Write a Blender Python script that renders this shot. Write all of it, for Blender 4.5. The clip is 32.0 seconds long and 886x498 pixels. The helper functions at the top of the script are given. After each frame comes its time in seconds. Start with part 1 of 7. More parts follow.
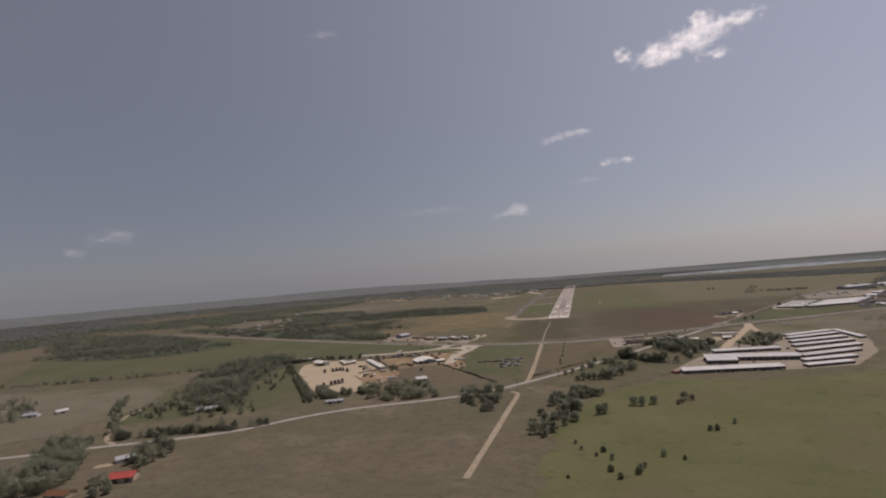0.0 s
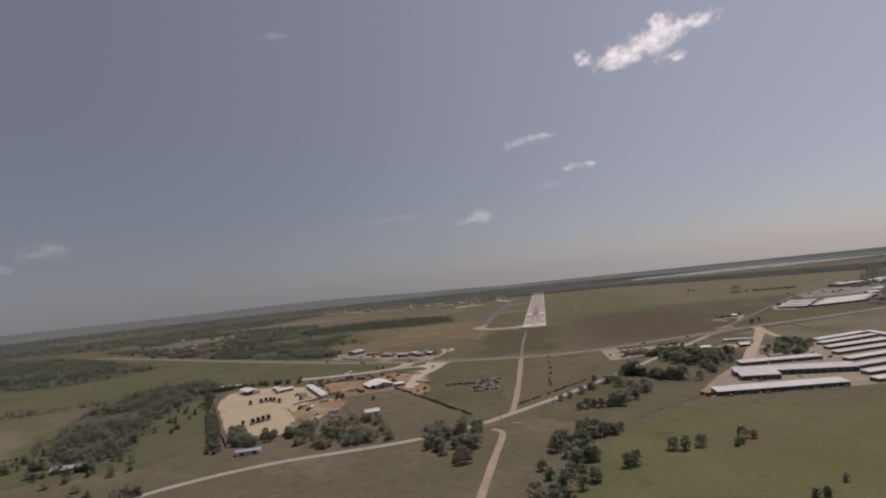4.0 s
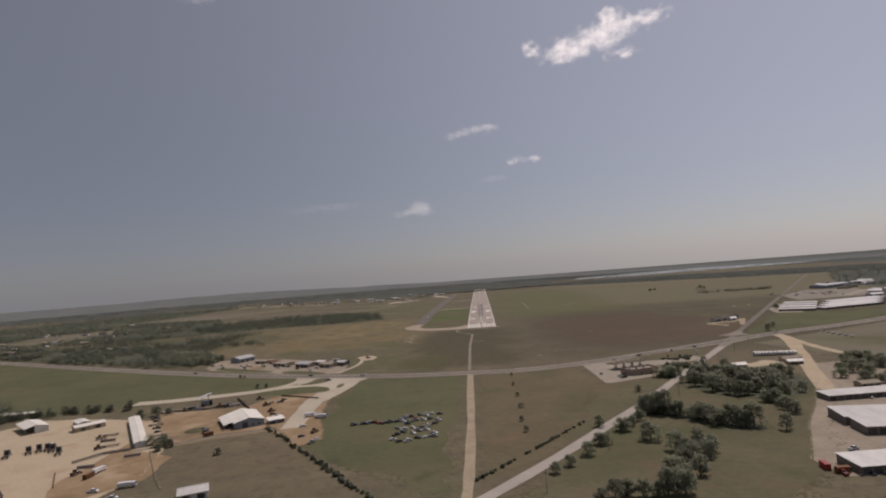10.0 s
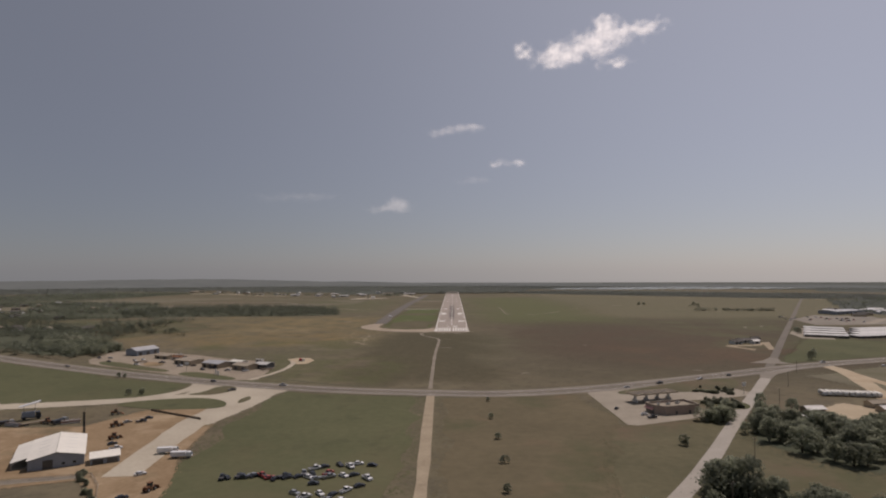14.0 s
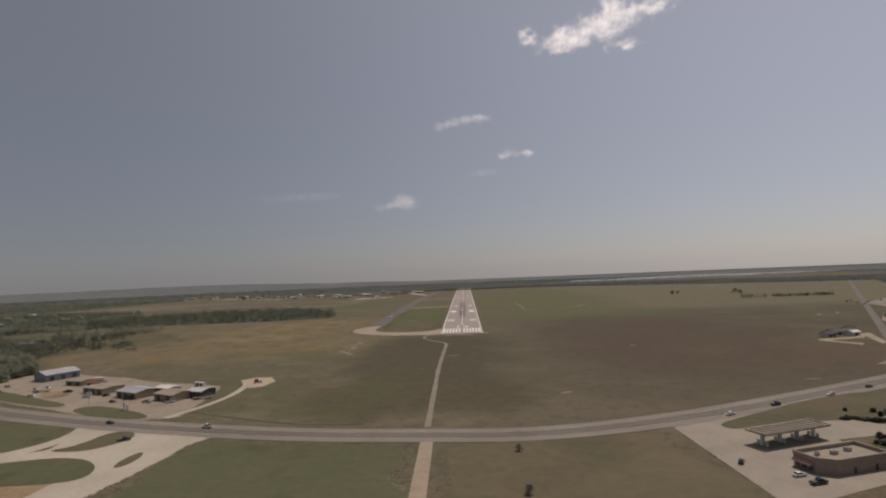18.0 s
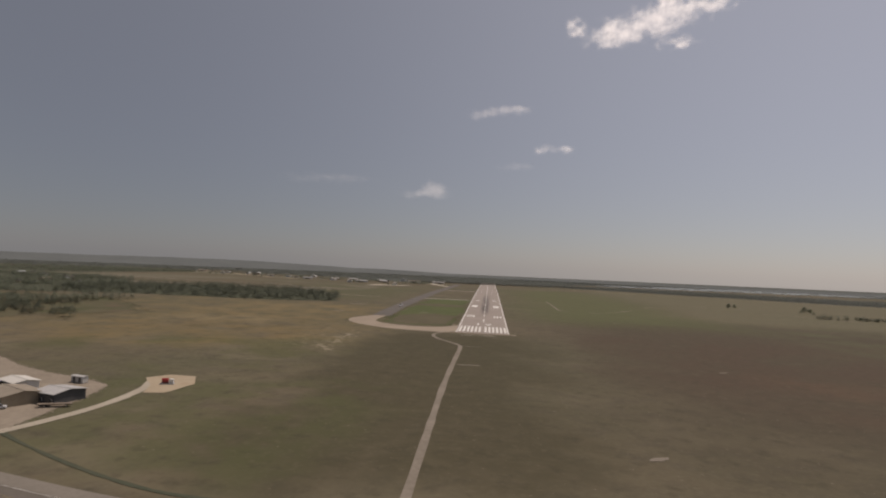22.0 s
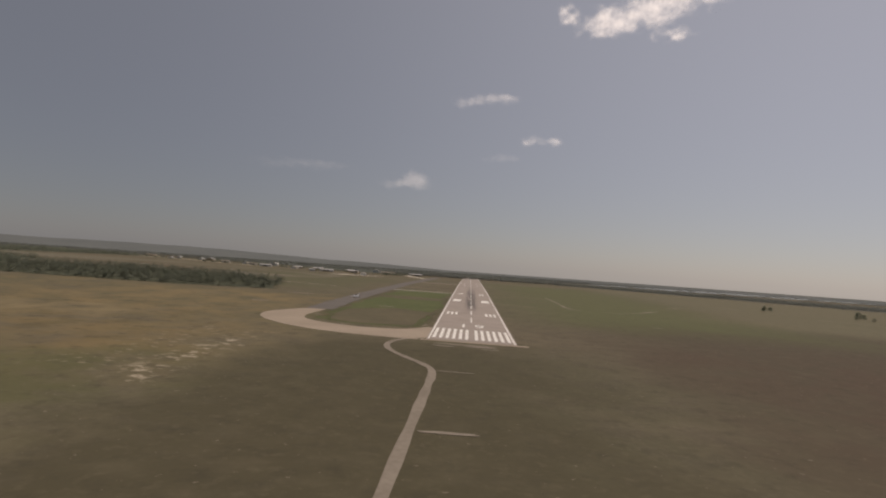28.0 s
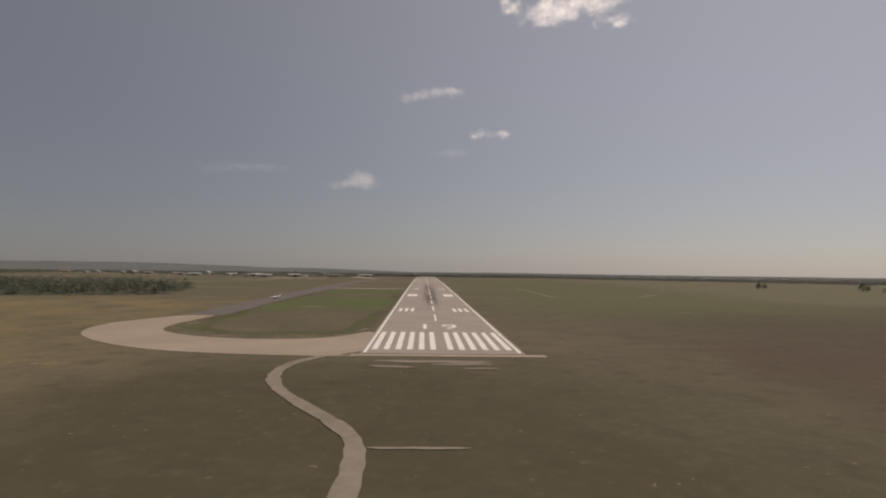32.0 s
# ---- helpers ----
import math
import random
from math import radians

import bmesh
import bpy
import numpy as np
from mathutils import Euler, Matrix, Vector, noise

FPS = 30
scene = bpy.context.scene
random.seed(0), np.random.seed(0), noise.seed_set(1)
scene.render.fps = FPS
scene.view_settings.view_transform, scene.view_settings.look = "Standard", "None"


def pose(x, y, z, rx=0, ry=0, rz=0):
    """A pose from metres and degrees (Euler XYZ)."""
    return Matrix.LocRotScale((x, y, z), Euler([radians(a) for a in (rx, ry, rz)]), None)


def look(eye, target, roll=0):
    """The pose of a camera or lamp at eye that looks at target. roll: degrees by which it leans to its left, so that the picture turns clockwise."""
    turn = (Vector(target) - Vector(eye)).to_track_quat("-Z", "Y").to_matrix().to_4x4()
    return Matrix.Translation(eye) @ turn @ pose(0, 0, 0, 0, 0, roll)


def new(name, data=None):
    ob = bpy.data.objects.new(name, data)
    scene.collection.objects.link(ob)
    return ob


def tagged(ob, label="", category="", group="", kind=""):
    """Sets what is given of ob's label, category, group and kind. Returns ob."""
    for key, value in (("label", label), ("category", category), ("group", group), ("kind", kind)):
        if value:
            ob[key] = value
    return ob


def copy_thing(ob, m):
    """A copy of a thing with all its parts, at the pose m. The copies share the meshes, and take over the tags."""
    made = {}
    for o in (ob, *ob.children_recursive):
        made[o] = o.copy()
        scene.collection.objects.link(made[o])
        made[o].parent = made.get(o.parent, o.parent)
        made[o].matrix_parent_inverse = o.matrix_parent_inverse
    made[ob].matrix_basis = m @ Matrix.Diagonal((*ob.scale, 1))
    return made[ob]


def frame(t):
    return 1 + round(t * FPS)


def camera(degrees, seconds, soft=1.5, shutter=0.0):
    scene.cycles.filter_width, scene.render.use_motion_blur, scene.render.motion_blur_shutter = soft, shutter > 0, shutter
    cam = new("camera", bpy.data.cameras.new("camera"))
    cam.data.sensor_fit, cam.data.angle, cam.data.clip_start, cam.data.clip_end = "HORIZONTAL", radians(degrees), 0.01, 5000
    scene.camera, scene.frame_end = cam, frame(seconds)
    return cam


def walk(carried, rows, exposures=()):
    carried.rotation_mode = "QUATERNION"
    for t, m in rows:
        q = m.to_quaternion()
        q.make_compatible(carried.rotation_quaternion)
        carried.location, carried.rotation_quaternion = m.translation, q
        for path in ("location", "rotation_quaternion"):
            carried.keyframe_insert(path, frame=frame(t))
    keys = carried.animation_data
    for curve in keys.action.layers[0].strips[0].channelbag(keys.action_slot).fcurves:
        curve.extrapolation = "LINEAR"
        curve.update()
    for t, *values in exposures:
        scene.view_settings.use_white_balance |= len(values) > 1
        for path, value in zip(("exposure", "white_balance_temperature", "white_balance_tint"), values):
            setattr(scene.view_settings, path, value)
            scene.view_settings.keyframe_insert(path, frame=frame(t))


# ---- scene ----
cam = camera(74.0, 32.0, soft=2.1)
# seconds, eye x, y, z, yaw, pitch, roll of an aeroplane on final approach
PATH = [
    (0, 52.9, -1244.0, 122.36, 12.97, 1.85, -4.60),
    (0.5, 49.0, -1225.9, 120.73, 12.34, 1.95, -4.82),
    (1, 45.1, -1207.8, 119.10, 11.56, 1.88, -4.47),
    (1.5, 41.3, -1189.6, 117.48, 11.23, 1.85, -3.84),
    (2, 37.5, -1171.2, 115.86, 10.60, 2.03, -4.07),
    (2.5, 33.8, -1152.6, 114.25, 10.10, 2.19, -4.54),
    (3, 30.4, -1133.3, 112.71, 9.71, 2.37, -4.99),
    (3.5, 27.0, -1113.9, 111.13, 9.50, 2.53, -5.58),
    (4, 23.6, -1094.6, 109.56, 9.23, 2.59, -5.89),
    (4.5, 20.3, -1075.3, 108.01, 8.65, 2.49, -5.50),
    (5, 17.4, -1055.8, 106.61, 8.25, 2.32, -4.41),
    (5.5, 14.7, -1036.2, 105.28, 7.04, 2.05, -3.61),
    (6, 12.3, -1016.8, 104.00, 6.94, 1.89, -3.79),
    (6.5, 10.1, -997.5, 102.73, 7.35, 1.86, -4.94),
    (7, 8.2, -978.3, 101.42, 7.44, 2.20, -6.45),
    (7.5, 6.5, -959.1, 100.02, 7.29, 2.44, -7.57),
    (8, 5.0, -939.8, 98.50, 5.96, 2.25, -7.01),
    (8.5, 3.8, -920.5, 96.84, 4.52, 2.07, -5.84),
    (9, 2.8, -901.5, 95.04, 3.59, 1.94, -4.61),
    (9.5, 2.1, -883.0, 93.10, 3.17, 1.85, -4.02),
    (10, 1.6, -865.0, 91.06, 3.28, 1.83, -4.26),
    (10.5, 1.4, -847.1, 88.94, 3.55, 1.71, -4.70),
    (11, 1.3, -829.2, 86.80, 3.16, 1.85, -4.90),
    (11.5, 1.2, -811.0, 84.67, 2.59, 1.85, -4.24),
    (12, 1.2, -792.9, 82.58, 1.60, 1.80, -2.67),
    (12.5, 1.2, -775.0, 80.55, 0.48, 1.83, -1.08),
    (13, 1.3, -757.5, 78.59, 0.17, 1.84, -0.02),
    (13.5, 1.5, -740.3, 76.72, 0.55, 1.84, 0.15),
    (14, 1.7, -723.5, 74.96, 0.95, 2.09, -0.08),
    (14.5, 2.0, -706.9, 73.34, 1.56, 2.07, -0.17),
    (15, 2.5, -690.6, 72.04, 1.68, 2.10, 0.17),
    (15.5, 3.1, -674.4, 70.78, 1.34, 2.00, 1.01),
    (16, 3.7, -658.2, 69.52, 0.97, 1.88, 1.58),
    (16.5, 4.2, -641.9, 68.22, 0.99, 1.82, 1.13),
    (17, 4.6, -625.7, 67.08, 1.27, 1.77, 0.08),
    (17.5, 4.8, -609.5, 65.99, 1.72, 1.85, -1.31),
    (18, 5.0, -593.1, 64.91, 1.98, 1.96, -2.26),
    (18.5, 5.1, -576.6, 63.81, 1.69, 1.77, -1.55),
    (19, 5.1, -560.3, 62.64, 0.80, 1.60, 0.07),
    (19.5, 5.2, -544.0, 61.37, -0.27, 1.41, 2.04),
    (20, 5.1, -527.8, 59.99, -0.67, 1.30, 4.10),
    (20.5, 4.9, -511.7, 58.49, 0.01, 1.35, 4.82),
    (21, 4.6, -495.7, 56.85, 1.65, 1.59, 4.16),
    (21.5, 4.3, -479.9, 55.11, 3.54, 1.50, 3.25),
    (22, 3.9, -464.5, 53.30, 4.64, 1.42, 2.48),
    (22.5, 3.5, -449.5, 51.46, 4.33, 1.57, 2.51),
    (23, 3.0, -434.8, 49.63, 3.20, 1.64, 3.74),
    (23.5, 2.4, -420.2, 47.87, 2.02, 1.71, 4.42),
    (24, 1.7, -405.6, 46.19, 1.68, 1.40, 6.05),
    (24.5, 1.0, -390.7, 44.63, 2.53, 1.48, 3.55),
    (25, 0.2, -375.4, 43.20, 4.28, 1.42, 1.06),
    (25.5, -0.4, -359.6, 41.90, 6.37, 1.63, -1.12),
    (26, -1.0, -343.2, 40.80, 6.78, 1.75, -1.66),
    (26.5, -1.5, -326.4, 39.81, 5.19, 1.89, 0.01),
    (27, -2.0, -309.7, 38.83, 3.18, 1.90, 1.88),
    (27.5, -2.5, -293.3, 37.73, 2.32, 1.66, 1.95),
    (28, -3.1, -277.0, 36.48, 2.77, 1.25, 4.07),
    (28.5, -3.7, -260.9, 35.11, 2.79, 0.81, -1.07),
    (29, -4.2, -245.0, 33.60, 3.50, 1.04, -4.08),
    (29.5, -4.6, -229.3, 31.94, 3.12, 1.10, -3.95),
    (30, -4.9, -213.8, 30.18, 1.46, 0.74, -1.84),
    (30.5, -5.0, -198.5, 28.38, -0.59, 0.69, -0.80),
    (31, -5.1, -183.5, 26.55, -1.63, 1.33, -2.40),
    (31.5, -5.2, -168.8, 24.71, -1.88, 1.61, -1.83),
    (32, -5.3, -154.1, 22.85, -1.85, 1.65, 0.77),
]


def aimed(x, y, z, yaw, pitch, roll):
    a, b = radians(yaw), radians(pitch)
    ahead = Vector((-math.sin(a) * math.cos(b), math.cos(a) * math.cos(b), math.sin(b)))
    eye = Vector((x, y, z))
    return look(eye, eye + 100 * ahead, roll)


EXPOSURE = -0.10
walk(cam, [(row[0], aimed(*row[1:])) for row in PATH], [(0, EXPOSURE + 0.03, 7100, 24.5), (12, EXPOSURE + 0.01, 7200, 23.5), (18, EXPOSURE - 0.01, 7350, 22), (25, EXPOSURE - 0.02, 7650, 22), (32, EXPOSURE - 0.03, 7800, 21.5)])

# ---- world and sun: hazy early afternoon, sun high ahead and to the right ----
SUN_ELEVATION, SUN_AZIMUTH = 62, 38
world = bpy.data.worlds.new("sky")
world.use_nodes = True
scene.world = world
wn = world.node_tree.nodes
sky = wn.new("ShaderNodeTexSky")
sky.sky_type, sky.sun_disc = "NISHITA", False
sky.sun_elevation, sky.sun_rotation = radians(SUN_ELEVATION), radians(SUN_AZIMUTH)
sky.altitude, sky.air_density, sky.dust_density, sky.ozone_density = 150, 0.9, 0.5, 3.0
wn["Background"].inputs["Strength"].default_value = 0.054
veil = wn.new("ShaderNodeMix")
veil.data_type = "RGBA"
veil.inputs["Factor"].default_value = 0.55
veil.inputs["B"].default_value = (6.7, 7.45, 8.45, 1)
world.node_tree.links.new(sky.outputs["Color"], veil.inputs["A"])
# hand-set gradient: lens glare and haze painted into the sky on the sun's side
el, az = radians(SUN_ELEVATION), radians(SUN_AZIMUTH)
sun_way = Vector((math.sin(az) * math.cos(el), math.cos(az) * math.cos(el), math.sin(el)))
sky_gradient = wn.new("ShaderNodeTexGradient")
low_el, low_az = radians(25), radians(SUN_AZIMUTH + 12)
gradient_way = Vector((math.sin(low_az) * math.cos(low_el), math.cos(low_az) * math.cos(low_el), math.sin(low_el)))
sky_gradient.texture_mapping.rotation = gradient_way.rotation_difference(Vector((1, 0, 0))).to_euler()
falloff, glow, brighter = wn.new("ShaderNodeMath"), wn.new("ShaderNodeVectorMath"), wn.new("ShaderNodeVectorMath")
falloff.operation, glow.operation, brighter.operation = "POWER", "MULTIPLY_ADD", "MULTIPLY"
falloff.inputs[1].default_value, glow.inputs[1].default_value, glow.inputs[2].default_value = 2.0, (0.735, 0.69, 0.635), (0.636, 0.675, 0.702)
world.node_tree.links.new(sky_gradient.outputs["Fac"], falloff.inputs[0])
world.node_tree.links.new(falloff.outputs["Value"], glow.inputs[0])
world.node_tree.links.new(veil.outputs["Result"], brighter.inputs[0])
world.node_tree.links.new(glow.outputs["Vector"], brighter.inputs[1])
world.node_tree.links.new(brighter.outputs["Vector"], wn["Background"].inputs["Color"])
sun_data = bpy.data.lights.new("sun", "SUN")
sun_data.energy, sun_data.angle, sun_data.color = 3.0, radians(0.53), (0.965, 0.957, 0.925)
sun = new("sun", sun_data)
sun.matrix_world = look(sun_way * 500, (0, 0, 0))


# ---- materials ----
def material(name, low, high, rough=0.85, coarse=0.05, fine=1.5, metal=0.0, bump=0.0, bump_scale=None, spread=0.0, specular=0.3, streak=None, patch=None):
    """A surface whose colour runs from low to high by noise at two scales (in 1/m), with relief, and a spread from object to object."""
    m = bpy.data.materials.new(name)
    m.use_nodes = True
    nodes, links = m.node_tree.nodes, m.node_tree.links
    bsdf = nodes["Principled BSDF"]
    bsdf.inputs["Roughness"].default_value = rough
    bsdf.inputs["Metallic"].default_value = metal
    bsdf.inputs["Specular IOR Level"].default_value = specular
    place = nodes.new("ShaderNodeTexCoord")
    mapping = nodes.new("ShaderNodeMapping")
    if streak:
        mapping.inputs["Scale"].default_value = streak
    links.new(place.outputs["Object"], mapping.inputs["Vector"])
    factors = []
    for scale, detail in ((coarse, 4.0), (fine, 3.0)):
        n = nodes.new("ShaderNodeTexNoise")
        n.inputs["Scale"].default_value, n.inputs["Detail"].default_value = scale, detail
        n.inputs["Roughness"].default_value = 0.6
        links.new(mapping.outputs["Vector"], n.inputs["Vector"])
        factors.append(n)
    mean = nodes.new("ShaderNodeMix")
    mean.data_type = "FLOAT"
    mean.inputs["Factor"].default_value = 0.4
    links.new(factors[0].outputs["Fac"], mean.inputs["A"])
    links.new(factors[1].outputs["Fac"], mean.inputs["B"])
    ramp = nodes.new("ShaderNodeMapRange")
    ramp.inputs["From Min"].default_value, ramp.inputs["From Max"].default_value = 0.32, 0.68
    links.new(mean.outputs["Result"], ramp.inputs["Value"])
    mix = nodes.new("ShaderNodeMix")
    mix.data_type = "RGBA"
    mix.inputs["A"].default_value, mix.inputs["B"].default_value = (*low, 1), (*high, 1)
    links.new(ramp.outputs["Result"], mix.inputs["Factor"])
    colour = mix.outputs["Result"]
    for other, scale, a, b in patch or ():
        n, r, over = nodes.new("ShaderNodeTexNoise"), nodes.new("ShaderNodeMapRange"), nodes.new("ShaderNodeMix")
        n.inputs["Scale"].default_value, n.inputs["Detail"].default_value, n.inputs["Roughness"].default_value = scale, 6.0, 0.62
        links.new(mapping.outputs["Vector"], n.inputs["Vector"])
        r.inputs["From Min"].default_value, r.inputs["From Max"].default_value, r.inputs["To Max"].default_value = a, b, 0.8
        links.new(n.outputs["Fac"], r.inputs["Value"])
        over.data_type = "RGBA"
        over.inputs["B"].default_value = (*other, 1)
        links.new(r.outputs["Result"], over.inputs["Factor"])
        links.new(colour, over.inputs["A"])
        colour = over.outputs["Result"]
    if spread:
        info, hsv, tone = nodes.new("ShaderNodeObjectInfo"), nodes.new("ShaderNodeHueSaturation"), nodes.new("ShaderNodeMapRange")
        tone.inputs["To Min"].default_value, tone.inputs["To Max"].default_value = 1 - spread, 1 + spread
        links.new(info.outputs["Random"], tone.inputs["Value"])
        links.new(tone.outputs["Result"], hsv.inputs["Value"])
        links.new(colour, hsv.inputs["Color"])
        colour = hsv.outputs["Color"]
    links.new(colour, bsdf.inputs["Base Color"])
    if bump:
        b = nodes.new("ShaderNodeBump")
        b.inputs["Strength"].default_value, b.inputs["Distance"].default_value = bump, 0.05
        source = factors[1]
        if bump_scale:
            source = nodes.new("ShaderNodeTexNoise")
            source.inputs["Scale"].default_value = bump_scale
            links.new(place.outputs["Object"], source.inputs["Vector"])
        links.new(source.outputs["Fac"], b.inputs["Height"])
        links.new(b.outputs["Normal"], bsdf.inputs["Normal"])
    return m


def leaf_material(name, low, high, spread=0.25):
    """Foliage: each clump a tone of its own, some light passing through."""
    m = bpy.data.materials.new(name)
    m.use_nodes = True
    nodes, links = m.node_tree.nodes, m.node_tree.links
    bsdf = nodes["Principled BSDF"]
    bsdf.inputs["Roughness"].default_value, bsdf.inputs["Specular IOR Level"].default_value = 0.7, 0.2
    geo, info, add = nodes.new("ShaderNodeNewGeometry"), nodes.new("ShaderNodeObjectInfo"), nodes.new("ShaderNodeMath")
    mix = nodes.new("ShaderNodeMix")
    mix.data_type = "RGBA"
    mix.inputs["A"].default_value, mix.inputs["B"].default_value = (*low, 1), (*high, 1)
    links.new(geo.outputs["Random Per Island"], mix.inputs["Factor"])
    hsv, tone = nodes.new("ShaderNodeHueSaturation"), nodes.new("ShaderNodeMapRange")
    tone.inputs["To Min"].default_value, tone.inputs["To Max"].default_value = 1 - spread, 1 + spread
    links.new(info.outputs["Random"], tone.inputs["Value"])
    links.new(tone.outputs["Result"], hsv.inputs["Value"])
    links.new(mix.outputs["Result"], hsv.inputs["Color"])
    links.new(hsv.outputs["Color"], bsdf.inputs["Base Color"])
    through_light, both = nodes.new("ShaderNodeBsdfTranslucent"), nodes.new("ShaderNodeMixShader")
    links.new(hsv.outputs["Color"], through_light.inputs["Color"])
    both.inputs["Fac"].default_value = 0.66
    links.new(bsdf.outputs["BSDF"], both.inputs[1])
    links.new(through_light.outputs["BSDF"], both.inputs[2])
    links.new(both.outputs["Shader"], nodes["Material Output"].inputs["Surface"])
    return m


def ground_material():
    """Dry grassland: olive, straw and bare brown in drifts of several sizes."""
    m = bpy.data.materials.new("grassland")
    m.use_nodes = True
    nodes, links = m.node_tree.nodes, m.node_tree.links
    bsdf = nodes["Principled BSDF"]
    bsdf.inputs["Roughness"].default_value, bsdf.inputs["Specular IOR Level"].default_value = 0.95, 0.1
    place = nodes.new("ShaderNodeTexCoord")

    def noise_at(scale, detail=5.0, low=0.4, high=0.6):
        n, r = nodes.new("ShaderNodeTexNoise"), nodes.new("ShaderNodeMapRange")
        n.inputs["Scale"].default_value, n.inputs["Detail"].default_value, n.inputs["Roughness"].default_value = scale, detail, 0.6
        links.new(place.outputs["Object"], n.inputs["Vector"])
        r.inputs["From Min"].default_value, r.inputs["From Max"].default_value = low, high
        links.new(n.outputs["Fac"], r.inputs["Value"])
        return r.outputs["Result"]

    def blend(a, b, factor):
        x = nodes.new("ShaderNodeMix")
        x.data_type = "RGBA"
        for key, value in (("A", a), ("B", b)):
            if isinstance(value, tuple):
                x.inputs[key].default_value = (*value, 1)
            else:
                links.new(value, x.inputs[key])
        links.new(factor, x.inputs["Factor"])
        return x.outputs["Result"]

    colour = blend((0.128, 0.105, 0.070), (0.099, 0.093, 0.057), noise_at(0.004))
    colour = blend(colour, (0.164, 0.140, 0.093), noise_at(0.018, low=0.5, high=0.75))
    colour = blend(colour, (0.080, 0.070, 0.052), noise_at(0.07, 7.0, low=0.46, high=0.8))
    colour = blend(colour, (0.150, 0.132, 0.087), noise_at(0.45, 4.0, low=0.45, high=0.95))
    # broad drifts with soft, wandering borders: mown stubble, straw, greener strips
    wander, shift, vector = nodes.new("ShaderNodeTexNoise"), nodes.new("ShaderNodeVectorMath"), nodes.new("ShaderNodeVectorMath")
    wander.inputs["Scale"].default_value, wander.inputs["Detail"].default_value = 0.016, 5.0
    links.new(place.outputs["Object"], wander.inputs["Vector"])
    shift.operation, vector.operation = "MULTIPLY_ADD", "ADD"
    shift.inputs[1].default_value, shift.inputs[2].default_value = (110, 110, 0), (-55, -55, 0)
    links.new(wander.outputs["Color"], shift.inputs[0])
    links.new(place.outputs["Object"], vector.inputs[0])
    links.new(shift.outputs["Vector"], vector.inputs[1])
    sep = nodes.new("ShaderNodeSeparateXYZ")
    links.new(vector.outputs["Vector"], sep.inputs["Vector"])

    def within(socket, low, high, soft):
        up, down, both = nodes.new("ShaderNodeMapRange"), nodes.new("ShaderNodeMapRange"), nodes.new("ShaderNodeMath")
        up.inputs["From Min"].default_value, up.inputs["From Max"].default_value = low, low + soft
        down.inputs["From Min"].default_value, down.inputs["From Max"].default_value = high, high - soft
        both.operation = "MULTIPLY"
        for i, r in enumerate((up, down)):
            r.interpolation_type = "SMOOTHSTEP"
            links.new(socket, r.inputs["Value"])
            links.new(r.outputs["Result"], both.inputs[i])
        return both.outputs["Value"]

    def region(x0, x1, y0, y1, soft, strength, mottle):
        a, b, c = nodes.new("ShaderNodeMath"), nodes.new("ShaderNodeMath"), nodes.new("ShaderNodeMath")
        for x in (a, b, c):
            x.operation = "MULTIPLY"
        links.new(within(sep.outputs["X"], x0, x1, soft), a.inputs[0])
        links.new(within(sep.outputs["Y"], y0, y1, soft), a.inputs[1])
        links.new(a.outputs["Value"], b.inputs[0])
        b.inputs[1].default_value = strength
        links.new(b.outputs["Value"], c.inputs[0])
        links.new(mottle, c.inputs[1])
        return c.outputs["Value"]

    fine, patchy = noise_at(0.12, 6.0, -0.05, 0.52), noise_at(0.03, 6.0, 0.36, 0.6)
    colour = blend(colour, (0.078, 0.064, 0.044), region(-10, 680, -420, 300, 160, 0.95, fine))
    colour = blend(colour, (0.069, 0.061, 0.037), region(-110, 60, -400, 10, 50, 0.85, fine))
    colour = blend(colour, (0.162, 0.130, 0.072), region(-470, -60, -190, 300, 70, 0.85, patchy))
    colour = blend(colour, (0.105, 0.086, 0.045), region(-470, -100, -120, 120, 60, 0.6, noise_at(0.05, 6.0, 0.5, 0.62)))
    colour = blend(colour, (0.098, 0.106, 0.050), region(-20, 350, 60, 1150, 150, 0.85, fine))
    colour = blend(colour, (0.134, 0.123, 0.078), region(240, 1500, 170, 1400, 110, 0.85, fine))
    colour = blend(colour, (0.102, 0.102, 0.057), region(-420, -100, 300, 900, 90, 0.7, fine))
    colour = blend(colour, (0.086, 0.062, 0.044), region(55, 430, -290, 90, 90, 0.8, noise_at(0.015, 6.0, 0.36, 0.56)))
    colour = blend(colour, (0.215, 0.170, 0.098), region(-305, -170, -30, 60, 30, 0.7, patchy))
    colour = blend(colour, (0.210, 0.156, 0.080), region(-330, -120, 20, 250, 50, 0.6, noise_at(0.035, 5.0, 0.42, 0.6)))
    colour = blend(colour, (0.186, 0.136, 0.066), region(-330, -95, -170, 20, 50, 0.55, noise_at(0.028, 5.0, 0.42, 0.6)))
    colour = blend(colour, (0.080, 0.090, 0.038), region(-330, -20, -400, -215, 40, 0.5, noise_at(0.03, 6.0, 0.38, 0.56)))
    colour = blend(colour, (0.087, 0.090, 0.040), region(-300, -60, -230, -60, 60, 0.6, noise_at(0.02, 6.0, 0.45, 0.6)))
    colour = blend(colour, (0.100, 0.100, 0.056), region(250, 620, -260, 260, 90, 0.75, noise_at(0.012, 6.0, 0.42, 0.6)))
    colour = blend(colour, (0.110, 0.074, 0.049), region(130, 430, -320, -110, 70, 0.6, noise_at(0.02, 6.0, 0.42, 0.6)))
    # tussocks and thin spots all over the grass
    colour = blend(colour, (0.056, 0.050, 0.034), noise_at(0.13, 6.0, 0.53, 0.86))
